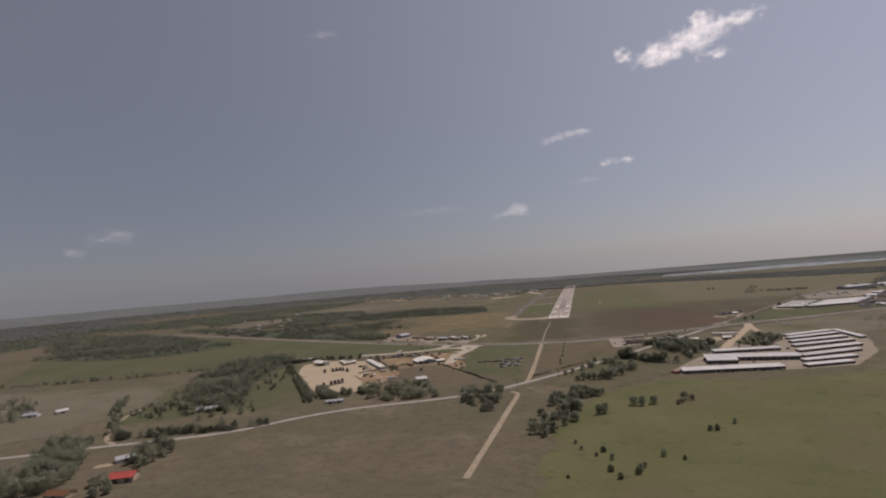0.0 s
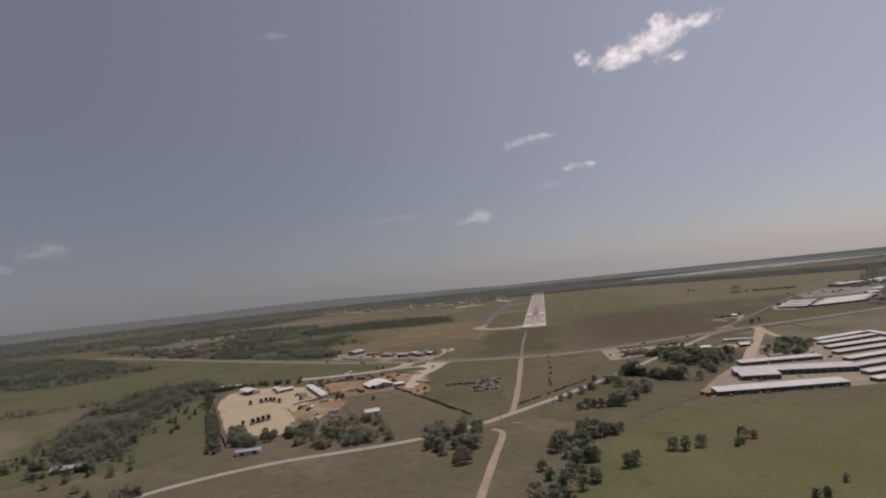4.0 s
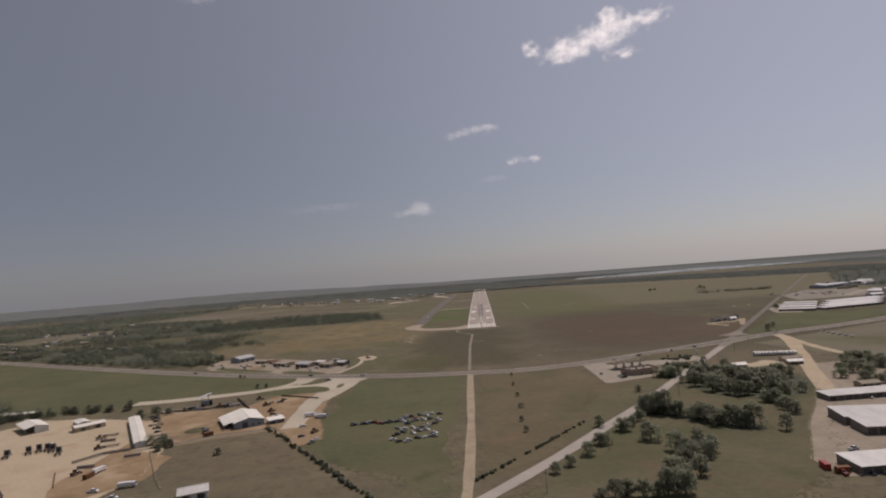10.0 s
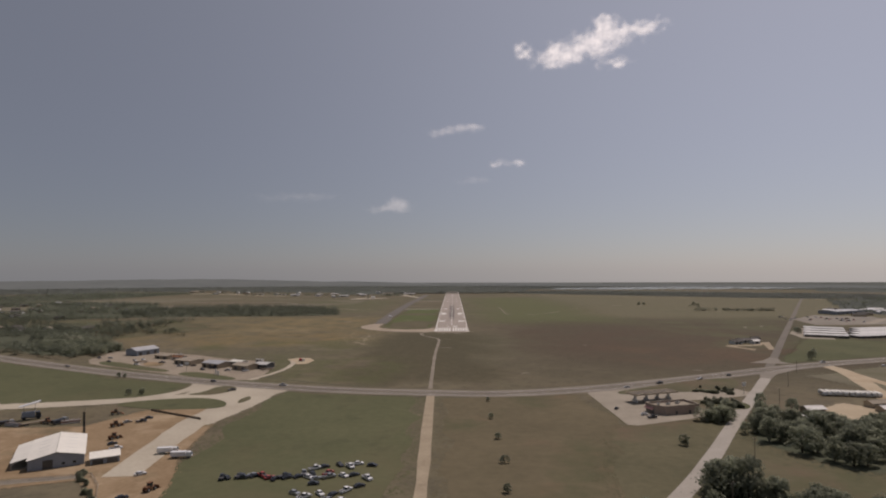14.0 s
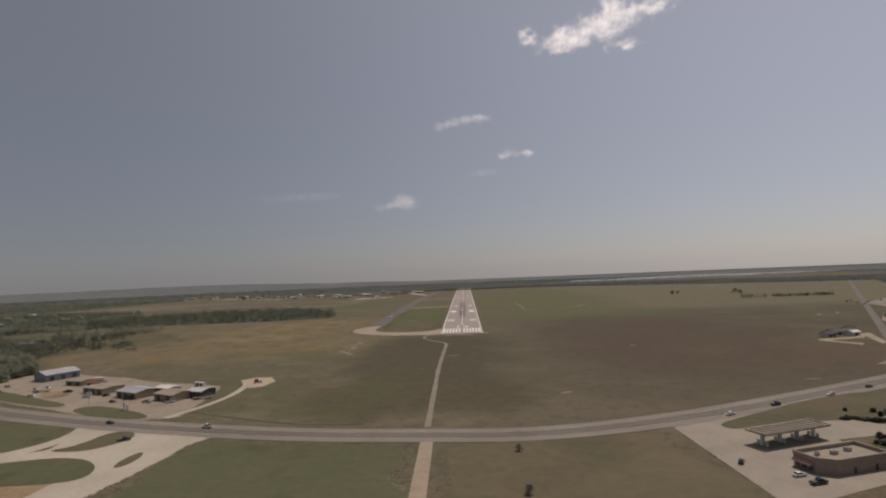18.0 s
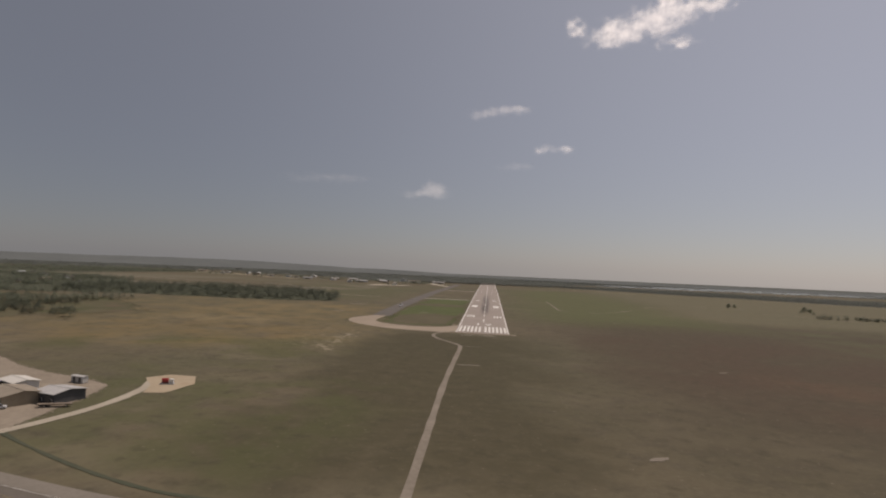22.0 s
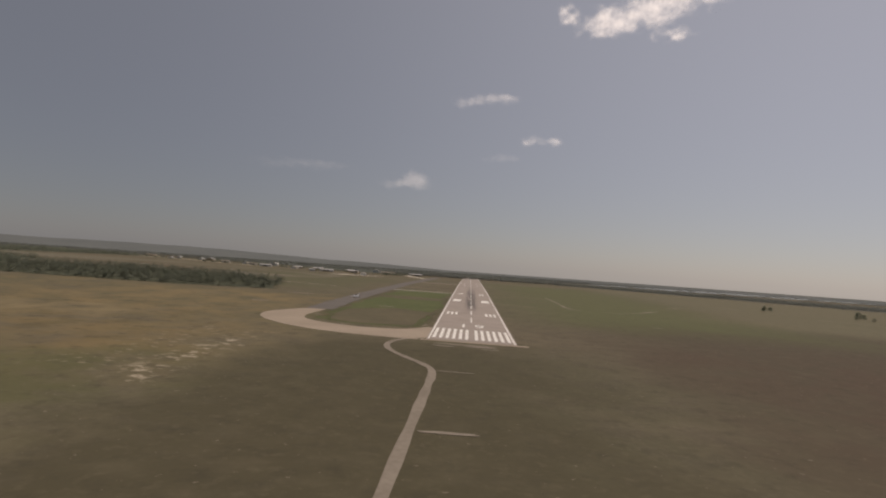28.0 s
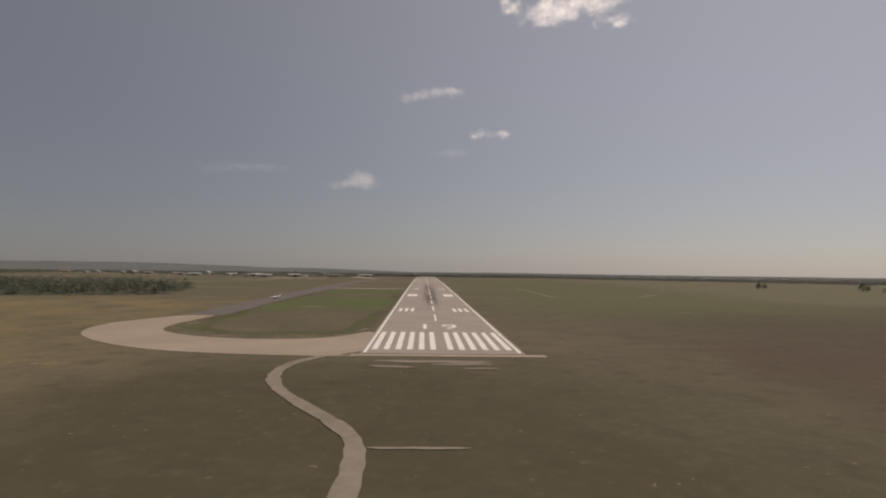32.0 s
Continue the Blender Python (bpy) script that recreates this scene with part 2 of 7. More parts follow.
    colour = blend(colour, (0.128, 0.110, 0.072), noise_at(0.24, 6.0, 0.54, 0.95))
    # pale bare flecks on the straw slope, strung out along an old track
    flecks, raw, keep = nodes.new("ShaderNodeMath"), nodes.new("ShaderNodeSeparateXYZ"), sep
    flecks.operation = "MULTIPLY"
    links.new(noise_at(0.16, 5.0, 0.53, 0.62), flecks.inputs[0])
    links.new(noise_at(0.05, 3.0, 0.40, 0.52), flecks.inputs[1])
    links.new(place.outputs["Object"], raw.inputs["Vector"])
    sep = raw
    colour = blend(colour, (0.338, 0.290, 0.213), region(-116, -88, -150, -35, 12, 0.9, flecks.outputs["Value"]))
    colour = blend(colour, (0.282, 0.235, 0.164), region(-150, -85, -140, 0, 22, 0.6, noise_at(0.21, 6.0, 0.57, 0.65)))
    sep = keep
    specks = noise_at(0.5, 2.0, 0.69, 0.74)
    colour = blend(colour, (0.226, 0.190, 0.142), region(-420, 560, -400, 260, 60, 0.55, specks))
    links.new(colour, bsdf.inputs["Base Color"])
    return m


GRASS = ground_material()
PASTURE = material("green_pasture", (0.082, 0.090, 0.038), (0.128, 0.126, 0.060), 0.95, 0.014, 0.25, specular=0.1, patch=(((0.118, 0.098, 0.058), 0.011, 0.5, 0.66), ((0.062, 0.070, 0.034), 0.05, 0.58, 0.72)))
CROP = material("dark_green_field", (0.070, 0.076, 0.040), (0.108, 0.108, 0.060), 0.95, 0.012, 0.25, specular=0.1, patch=(((0.112, 0.100, 0.058), 0.010, 0.52, 0.68), ((0.058, 0.064, 0.036), 0.04, 0.56, 0.72)))
INFIELD = material("infield_grass", (0.070, 0.088, 0.037), (0.111, 0.118, 0.055), 0.95, 0.022, 0.2, specular=0.1)
TAN_GRASS = material("tan_mown_grass", (0.086, 0.079, 0.050), (0.130, 0.110, 0.070), 0.95, 0.03, 0.25, specular=0.1)
STRAW = material("straw_grass", (0.114, 0.104, 0.072), (0.176, 0.157, 0.112), 0.95, 0.02, 0.25, specular=0.1, patch=(((0.088, 0.086, 0.046), 0.010, 0.5, 0.66),))
BROWN = material("brown_stubble", (0.094, 0.080, 0.050), (0.140, 0.115, 0.072), 0.95, 0.02, 0.2, specular=0.1, patch=(((0.150, 0.105, 0.068), 0.022, 0.56, 0.7), ((0.074, 0.078, 0.042), 0.014, 0.52, 0.66)))
SCRUB = material("scrub_ground", (0.078, 0.074, 0.044), (0.130, 0.114, 0.070), 0.95, 0.025, 0.25, specular=0.1, patch=(((0.130, 0.094, 0.064), 0.018, 0.54, 0.68), ((0.070, 0.078, 0.038), 0.012, 0.5, 0.64)))
BARE = material("pale_bare_earth", (0.23, 0.185, 0.13), (0.35, 0.29, 0.21), 0.95, 0.08, 0.6, specular=0.1)
LOT = material("trodden_lot_earth", (0.20, 0.167, 0.128), (0.31, 0.262, 0.205), 0.95, 0.06, 0.5, specular=0.1)
GRAVEL = material("sandy_gravel", (0.315, 0.252, 0.172), (0.43, 0.355, 0.256), 0.95, 0.03, 0.5, bump=0.3, specular=0.15, patch=(((0.27, 0.195, 0.120), 0.03, 0.54, 0.7),))
CALICHE = material("pale_caliche", (0.315, 0.275, 0.215), (0.42, 0.375, 0.30), 0.95, 0.03, 0.5, bump=0.3, specular=0.15)
REDDIRT = material("reddish_dirt", (0.185, 0.125, 0.072), (0.285, 0.208, 0.132), 0.95, 0.05, 0.5, specular=0.1, patch=(((0.36, 0.275, 0.185), 0.035, 0.52, 0.68), ((0.110, 0.096, 0.058), 0.022, 0.55, 0.68)))
LANE = material("dark_traffic_lane", (0.118, 0.102, 0.084), (0.165, 0.146, 0.122), 0.9, 0.03, 0.8, specular=0.2, streak=(1, 1, 1))
ASPHALT = material("worn_asphalt", (0.165, 0.146, 0.120), (0.235, 0.208, 0.172), 0.9, 0.03, 0.8, specular=0.2)
CHIPSEAL = material("pale_chipseal", (0.26, 0.235, 0.20), (0.34, 0.31, 0.27), 0.9, 0.05, 0.8, specular=0.2)
TRACK = material("worn_track", (0.17, 0.145, 0.115), (0.27, 0.235, 0.19), 0.95, 0.06, 0.5, specular=0.1)
TURNOFF = material("tan_taxiway_concrete", (0.25, 0.205, 0.155), (0.345, 0.285, 0.22), 0.9, 0.03, 0.6, specular=0.15)
TAXIWAY = material("aged_taxiway_asphalt", (0.108, 0.098, 0.086), (0.150, 0.136, 0.120), 0.9, 0.03, 0.6, specular=0.15)
CONCRETE = material("pale_concrete", (0.215, 0.186, 0.145), (0.300, 0.262, 0.208), 0.85, 0.06, 0.7, specular=0.2)
LINE_WHITE = material("worn_white_paint", (0.55, 0.53, 0.48), (0.78, 0.76, 0.71), 0.7, 0.4, 3.0, specular=0.3)
LINE_YELLOW = material("worn_yellow_paint", (0.20, 0.16, 0.08), (0.30, 0.24, 0.11), 0.7, 0.4, 3.0)
ROOF_WHITE = material("white_metal_roof", (0.38, 0.368, 0.345), (0.54, 0.522, 0.495), 0.45, 0.15, 1.2, 0.1, spread=0.12, streak=(1, 0.25, 1))
ROOF_BRIGHT = material("cream_metal_roof", (0.58, 0.55, 0.49), (0.72, 0.69, 0.62), 0.45, 0.15, 1.2, 0.0, spread=0.08, streak=(1, 0.25, 1))
ROOF_GREY = material("grey_metal_roof", (0.34, 0.34, 0.345), (0.47, 0.47, 0.475), 0.45, 0.15, 1.2, 0.3, spread=0.2)
ROOF_DARK = material("dark_shingle_roof", (0.055, 0.050, 0.046), (0.11, 0.10, 0.09), 0.9, 0.3, 3.0, spread=0.3)
ROOF_RED = material("red_metal_roof", (0.33, 0.055, 0.045), (0.45, 0.09, 0.07), 0.5, 0.3, 2.0)
RUST = material("rusty_metal", (0.12, 0.055, 0.03), (0.24, 0.12, 0.065), 0.8, 0.4, 3.0, 0.3)
WALL_WHITE = material("white_wall_panel", (0.50, 0.49, 0.46), (0.66, 0.65, 0.62), 0.7, 0.3, 2.0, spread=0.12)
WALL_TAN = material("tan_wall", (0.30, 0.24, 0.17), (0.42, 0.35, 0.26), 0.85, 0.3, 2.0, spread=0.15)
WALL_BLUE = material("blue_grey_steel_wall", (0.20, 0.225, 0.265), (0.28, 0.305, 0.345), 0.5, 0.3, 2.0, 0.2)
WALL_DARK = material("dark_steel_wall", (0.05, 0.05, 0.055), (0.10, 0.10, 0.10), 0.6, 0.3, 2.0)
WALL_BROWN = material("brown_storage_wall", (0.15, 0.130, 0.112), (0.235, 0.208, 0.180), 0.8, 0.3, 2.0, spread=0.15)
AWNING = material("faded_red_awning", (0.34, 0.16, 0.15), (0.46, 0.25, 0.23), 0.8, 0.5, 3.0)
WEATHERED = material("pale_weathered_boards", (0.26, 0.235, 0.20), (0.40, 0.365, 0.31), 0.9, 0.4, 3.0)
ROOF_TAN = material("tan_gravel_roof", (0.225, 0.19, 0.145), (0.31, 0.265, 0.21), 0.95, 0.3, 3.0)
BRICK = material("brown_brick_wall", (0.28, 0.215, 0.175), (0.38, 0.30, 0.25), 0.9, 0.6, 5.0, bump=0.3)
DOOR_DARK = material("dark_roll_up_door", (0.06, 0.055, 0.05), (0.12, 0.11, 0.10), 0.6, 0.3, 3.0, spread=0.3)
GLASS = material("dark_window_glass", (0.02, 0.025, 0.03), (0.04, 0.045, 0.05), 0.08, 0.3, 2.0, specular=0.6)
TYRE = material("tyre_rubber", (0.015, 0.015, 0.015), (0.03, 0.03, 0.03), 0.9, 1.0, 6.0)
STEEL = material("galvanised_steel", (0.30, 0.30, 0.29), (0.42, 0.42, 0.41), 0.45, 0.5, 4.0, 0.7)
TIMBER = material("grey_timber", (0.14, 0.11, 0.08), (0.22, 0.18, 0.14), 0.9, 0.5, 4.0)
BARK = material("bark", (0.055, 0.042, 0.03), (0.10, 0.08, 0.06), 0.95, 1.0, 6.0)
# floor colour darkened to the tone of tree shade and canopy
WOODFLOOR = material("shade_toned_floor", (0.060, 0.068, 0.046), (0.090, 0.093, 0.063), 0.95, 0.03, 0.3, specular=0.1)
# distance haze is put into this greyed green
FARFLOOR = material("haze_toned_country", (0.062, 0.070, 0.060), (0.090, 0.096, 0.080), 0.95, 0.004, 0.02, specular=0.1)
LEAF = leaf_material("oak_leaves", (0.230, 0.248, 0.182), (0.300, 0.312, 0.225), 0.18)
CEDAR = leaf_material("cedar_needles", (0.110, 0.124, 0.078), (0.165, 0.176, 0.108), 0.18)
# far foliage: pale grey-green with air haze mixed into the leaf colour
HAZYLEAF = leaf_material("haze_toned_foliage", (0.145, 0.156, 0.138), (0.180, 0.188, 0.162))
FARLEAF = leaf_material("distant_foliage", (0.148, 0.166, 0.122), (0.192, 0.208, 0.154), 0.15)
PAINTS = {
    "white": material("white_car_paint", (0.60, 0.60, 0.60), (0.70, 0.70, 0.70), 0.25, 0.5, 3.0, specular=0.5),
    "silver": material("silver_car_paint", (0.35, 0.36, 0.37), (0.42, 0.43, 0.44), 0.3, 0.5, 3.0, 0.6, specular=0.5),
    "dark": material("dark_car_paint", (0.02, 0.022, 0.028), (0.04, 0.042, 0.05), 0.25, 0.5, 3.0, specular=0.5),
    "red": material("red_car_paint", (0.28, 0.03, 0.025), (0.36, 0.05, 0.04), 0.3, 0.5, 3.0, specular=0.5),
    "yellow": material("yellow_machine_paint", (0.48, 0.28, 0.03), (0.58, 0.36, 0.06), 0.5, 0.5, 3.0),
    "blue": material("blue_car_paint", (0.03, 0.07, 0.20), (0.05, 0.10, 0.26), 0.3, 0.5, 3.0, specular=0.5),
}


# ---- builders ----
class Shape:
    """Collects faces and becomes one mesh."""

    def __init__(self):
        self.verts, self.faces = [], []

    def add(self, verts, faces, m=None):
        n = len(self.verts)
        self.verts += [tuple(m @ Vector(v)) if m else tuple(v) for v in verts]
        self.faces += [tuple(i + n for i in f) for f in faces]
        return self

    def box(self, x, y, z, sx, sy, sz, m=None):
        """A box on its base centre."""
        a, b = sx / 2, sy / 2
        v = [(x + i * a, y + j * b, z + k * sz) for k in (0, 1) for i, j in ((-1, -1), (1, -1), (1, 1), (-1, 1))]
        return self.add(v, [(3, 2, 1, 0), (4, 5, 6, 7), (0, 1, 5, 4), (1, 2, 6, 5), (2, 3, 7, 6), (3, 0, 4, 7)], m)

    def prism(self, outline, z0, z1, m=None):
        n = len(outline)
        v = [(x, y, z0) for x, y in outline] + [(x, y, z1) for x, y in outline]
        f = [tuple(range(n - 1, -1, -1)), tuple(range(n, 2 * n))]
        return self.add(v, f + [(i, (i + 1) % n, (i + 1) % n + n, i + n) for i in range(n)], m)

    def extrude_x(self, outline, x0, x1, m=None):
        """An outline in (y, z) drawn out along x."""
        n = len(outline)
        v = [(x0, y, z) for y, z in outline] + [(x1, y, z) for y, z in outline]
        f = [tuple(range(n)), tuple(range(2 * n - 1, n - 1, -1))]
        return self.add(v, f + [(i + n, (i + 1) % n + n, (i + 1) % n, i) for i in range(n)], m)

    def extrude_y(self, outline, y0, y1, m=None):
        """An outline in (x, z) drawn out along y."""
        n = len(outline)
        v = [(x, y0, z) for x, z in outline] + [(x, y1, z) for x, z in outline]
        f = [tuple(range(n - 1, -1, -1)), tuple(range(n, 2 * n))]
        return self.add(v, f + [(i, (i + 1) % n, (i + 1) % n + n, i + n) for i in range(n)], m)

    def tube(self, p, q, r0, r1, sides=6):
        p, q = Vector(p), Vector(q)
        turn = (q - p).to_track_quat("Z", "Y").to_matrix()
        v = []
        for c, r in ((p, r0), (q, r1)):
            v += [tuple(c + turn @ Vector((r * math.cos(2 * math.pi * i / sides), r * math.sin(2 * math.pi * i / sides), 0))) for i in range(sides)]
        f = [(i, (i + 1) % sides, (i + 1) % sides + sides, i + sides) for i in range(sides)]
        return self.add(v, f + [tuple(range(sides - 1, -1, -1)), tuple(range(sides, 2 * sides))])

    def mesh(self, name):
        me = bpy.data.meshes.new(name)
        me.from_pydata(self.verts, [], self.faces)
        me.update()
        return me


def part(name, shape, mat, parent, label="", smooth=False):
    """One mesh object under a thing or a part, in its parent's own coordinates."""
    me = shape if isinstance(shape, bpy.types.Mesh) else shape.mesh(name)
    if not me.materials:
        me.materials.append(mat)
    if smooth:
        me.polygons.foreach_set("use_smooth", [True] * len(me.polygons))
    ob = new(name, me)
    ob.parent = parent
    return tagged(ob, label)


def thing(name, label, category, m, group=""):
    ob = new(name)
    ob.empty_display_size = 0.5
    ob.matrix_basis = m
    return tagged(ob, label, category, group)


def solid(name, shape, mat, label="", category="", kind="", group=""):
    me = shape if isinstance(shape, bpy.types.Mesh) else shape.mesh(name)
    me.materials.append(mat)
    return tagged(new(name, me), label, category, group, kind)


def ragged(points, step=12.0, sway=4.0, seed=0):
    """A closed outline with its sides broken up into short, swaying pieces."""
    rng, out = random.Random(seed), []
    for (x0, y0), (x1, y1) in zip(points, points[1:] + points[:1]):
        n = max(1, int(math.hypot(x1 - x0, y1 - y0) / step))
        for i in range(n):
            f = i / n
            s = noise.noise(Vector((x0 + (x1 - x0) * f, y0 + (y1 - y0) * f, seed * 7.3)) * 0.03) * sway * 2
            out.append((x0 + (x1 - x0) * f + s + rng.uniform(-1, 1) * sway * 0.25, y0 + (y1 - y0) * f + s * 0.7 + rng.uniform(-1, 1) * sway * 0.25))
    return out


def rounded(points, rounds=3):
    """Cut the corners of a closed outline until it is round."""
    for _ in range(rounds):
        points = [p for a, b in zip(points, points[1:] + points[:1]) for p in ((a[0] * 0.75 + b[0] * 0.25, a[1] * 0.75 + b[1] * 0.25), (a[0] * 0.25 + b[0] * 0.75, a[1] * 0.25 + b[1] * 0.75))]
    return points


def sheet(name, outline, z, mat, label, category="field", thickness=0.0):
    """A piece of ground cover: a thin slab that lies on the ground."""
    bm = bmesh.new()
    vs = [bm.verts.new((x, y, z)) for x, y in outline]
    face = bm.faces.new(vs)
    bmesh.ops.triangulate(bm, faces=[face])
    for f in bm.faces:
        if f.normal.z < 0:
            f.normal_flip()
    me = bpy.data.meshes.new(name)
    bm.to_mesh(me)
    bm.free()
    return solid(name, me, mat, label, category, "structure")


def smoothed(points, rounds=2):
    """An open line with its corners cut."""
    for _ in range(rounds):
        inner = [p for a, b in zip(points, points[1:]) for p in ((a[0] * 0.75 + b[0] * 0.25, a[1] * 0.75 + b[1] * 0.25), (a[0] * 0.25 + b[0] * 0.75, a[1] * 0.25 + b[1] * 0.75))]
        points = [points[0]] + inner[1:-1] + [points[-1]]
    return points


def ribbon_shape(points, width, z, shift=0.0, fray=0.0, seed=0, thick=0.0):
    rng = random.Random(seed)
    left, right = [], []
    for i, (x, y) in enumerate(points):
        a, b = points[max(i - 1, 0)], points[min(i + 1, len(points) - 1)]
        d = Vector((b[0] - a[0], b[1] - a[1])).normalized()
        nx, ny = -d.y, d.x
        w = width / 2 + rng.uniform(-1, 1) * fray
        left.append((x + nx * (w + shift), y + ny * (w + shift), z))
        right.append((x - nx * (w - shift), y - ny * (w - shift), z))
    s, n = Shape(), len(points)
    faces = [(i + n, i + 1 + n, i + 1, i) for i in range(n - 1)]
    return s.add(left + right, faces)


def road(name, points, width, mat, label, z=0.14, fray=0.0, rounds=2, category="road"):
    return solid(name, ribbon_shape(smoothed(points, rounds), width, z, fray=fray, seed=len(points)), mat, label, category, "structure")


def dense(points, step):
    out = []
    for (x0, y0), (x1, y1) in zip(points, points[1:]):
        n = max(1, int(math.hypot(x1 - x0, y1 - y0) / step))
        out += [(x0 + (x1 - x0) * i / n, y0 + (y1 - y0) * i / n) for i in range(n)]
    return out + [points[-1]]


def inside(x, y, poly):
    hit = False
    for (x0, y0), (x1, y1) in zip(poly, poly[1:] + poly[:1]):
        if (y0 > y) != (y1 > y) and x < (x1 - x0) * (y - y0) / (y1 - y0) + x0:
            hit = not hit
    return hit


def tufted(ob, edge, z, seed, reach=11.0, every=0.2, size=1.0):
    """Loose tufts of the same growth strewn along a field's edge, thinning out away from it."""
    rng, v, f = random.Random(seed + 400), [], []
    for (x0, y0), (x1, y1) in zip(edge, edge[1:] + edge[:1]):
        length = math.hypot(x1 - x0, y1 - y0)
        for _ in range(int(length / every)):
            t, off = rng.random(), rng.gauss(0, reach * 0.55)
            cx, cy = x0 + (x1 - x0) * t - (y1 - y0) / max(length, 0.01) * off, y0 + (y1 - y0) * t + (x1 - x0) / max(length, 0.01) * off
            if inside(cx, cy, edge):
                continue
            r = size * rng.uniform(0.25, 1.0) * max(0.4, 1 - abs(off) / (2.2 * reach))
            n, h = len(v), z + rng.uniform(0.0, 0.03)
            v += [(cx + r * rng.uniform(0.6, 1.3) * math.cos(k * 1.0472), cy + r * rng.uniform(0.6, 1.3) * math.sin(k * 1.0472), h) for k in range(6)]
            f.append(tuple(range(n, n + 6)))
    me, base = bpy.data.meshes.new(ob.name), ob.data
    old = [tuple(p.co) for p in base.vertices]
    me.from_pydata(old + v, [], [tuple(p.vertices) for p in base.polygons] + [tuple(i + len(old) for i in q) for q in f])
    me.materials.append(base.materials[0])
    ob.data = me
    bpy.data.meshes.remove(base)
    return ob


def spilled(name, outline, z, mat, label, category="yard"):
    """A yard whose gravel spills a little into the grass round it."""
    return tufted(sheet(name, outline, z, mat, label, category), outline, z + 0.003, len(outline), 1.6, 0.3, 0.7)


# ---- the ground and its fields ----
def ground_sheet():
    s, rings, spokes = Shape(), [0, 150, 300, 500, 800, 1200, 1700, 2400, 3400, 5000, 9000], 72
    verts, faces = [(0, -400, 0)], []
    for r in rings[1:]:
        verts += [(r * math.cos(2 * math.pi * i / spokes), -400 + r * math.sin(2 * math.pi * i / spokes), 0) for i in range(spokes)]
    faces += [(0, 1 + i, 1 + (i + 1) % spokes) for i in range(spokes)]
    for k in range(len(rings) - 2):
        a = 1 + k * spokes
        faces += [(a + i, a + i + spokes, a + (i + 1) % spokes + spokes, a + (i + 1) % spokes) for i in range(spokes)]
    return solid("ground", s.add(verts, faces), GRASS, "dry olive and straw coloured grassland", "ground", "structure")


ground_sheet()
FIELDS = [
    ("field", [(-97, 62), (-70, 44), (-30, 50), (-27, 460), (-92, 460)], INFIELD, "green infield grass between runway and taxiway"),
    ("field", [(-1120, -290), (-880, -588), (-620, -530), (-440, -490), (-300, -455), (-190, -420), (-190, -372), (-312, -318), (-532, -196), (-872, 5)], CROP, "dark green hay field beside the highway"),
    ("field", [(20, -1120), (330, -1060), (420, -760), (330, -705), (250, -730), (140, -715), (60, -780), (30, -900)], PASTURE, "green pasture dotted with cedar shrubs"),
    ("field", [(-2, -412), (84, -402), (90, -486), (150, -462), (170, -440), (30, -645), (-2, -672)], BROWN, "brown rough grass between two roads"),
    ("field", [(-118, -398), (-22, -408), (-22, -690), (-105, -610), (-120, -480)], CROP, "dark green grass beside a gravel track"),
    ("field", [(-795, -665), (-600, -645), (-516, -612), (-490, -690), (-455, -760), (-470, -890), (-520, -925), (-760, -960)], STRAW, "tan hay field with scattered trees"),
    ("field", [(-433, -485), (-330, -560), (-277, -720), (-283, -800), (-420, -850), (-450, -760), (-500, -660)], CROP, "green pasture behind a tree belt"),
    ("field", [(280, -330), (420, -262), (560, -190), (700, -150), (660, -330), (480, -420), (330, -440), (300, -400)], STRAW, "tan dry ground beside the highway"),
    ("field", [(290, -270), (420, -225), (620, -110), (500, -105), (430, -75)], CROP, "dark green field beside the highway"),
    ("field", [(-1080, 790), (-870, 715), (-710, 672), (-590, 640), (-330, 560), (-240, 640), (-240, 830), (-700, 1050), (-1000, 930)], STRAW, "pale hay strips beyond the woods"),
    ("field", [(-1550, 1745), (-1162, 1685), (-855, 1393), (-471, 1232), (-480, 1180), (-900, 1300), (-1300, 1560)], STRAW, "pale hay strip beyond the hangars"),
    ("field", [(-90, 60), (-70, 47), (-34, 53), (-29, 150), (-60, 172), (-92, 135)], TAN_GRASS, "tan mown grass in the bend of the turn-off"),
    ("field", [(-96, 300), (-62, 290), (-30, 296), (-30, 330), (-66, 338), (-96, 330)], TAN_GRASS, "tan mown strip in the infield"),
    ("field", [(-700, -150), (-420, -100), (-330, 40), (-480, 190), (-760, 230), (-900, 120)], SCRUB, "rough scrub ground among houses"),
    ("field", [(90, -480), (160, -470), (235, -440), (230, -540), (150, -680), (60, -760), (10, -720), (40, -640)], SCRUB, "rough shaded ground under trees"),
]
for n, (name, outline, mat, label) in enumerate(FIELDS):
    edge = ragged(outline, 10, 5, n + 1)
    tufted(sheet(name, edge, 0.03 + 0.004 * n, mat, label), edge, 0.036 + 0.004 * n, n)
def straight_patch(cx, cy, lx, ly, turn, mat, label, z, name="bare_patch", seed=0):
    c, s = math.cos(radians(turn)), math.sin(radians(turn))
    base = [(math.cos(a) * lx / 2 * (1 + 0.35 * noise.noise(Vector((math.cos(a) * 1.7, math.sin(a) * 1.7, seed * 3.1)))), math.sin(a) * ly / 2 * (1 + 0.5 * noise.noise(Vector((math.cos(a) * 2.3, math.sin(a) * 2.3, seed * 5.7))))) for a in [2 * math.pi * i / 26 for i in range(26)]]
    return sheet(name, [(cx + x * c - y * s, cy + x * s + y * c) for x, y in base], z, mat, label, "bare ground")


# ---- runway, taxiway, roads ----
RUNWAY_LENGTH, HALF = 1700.0, 22.86


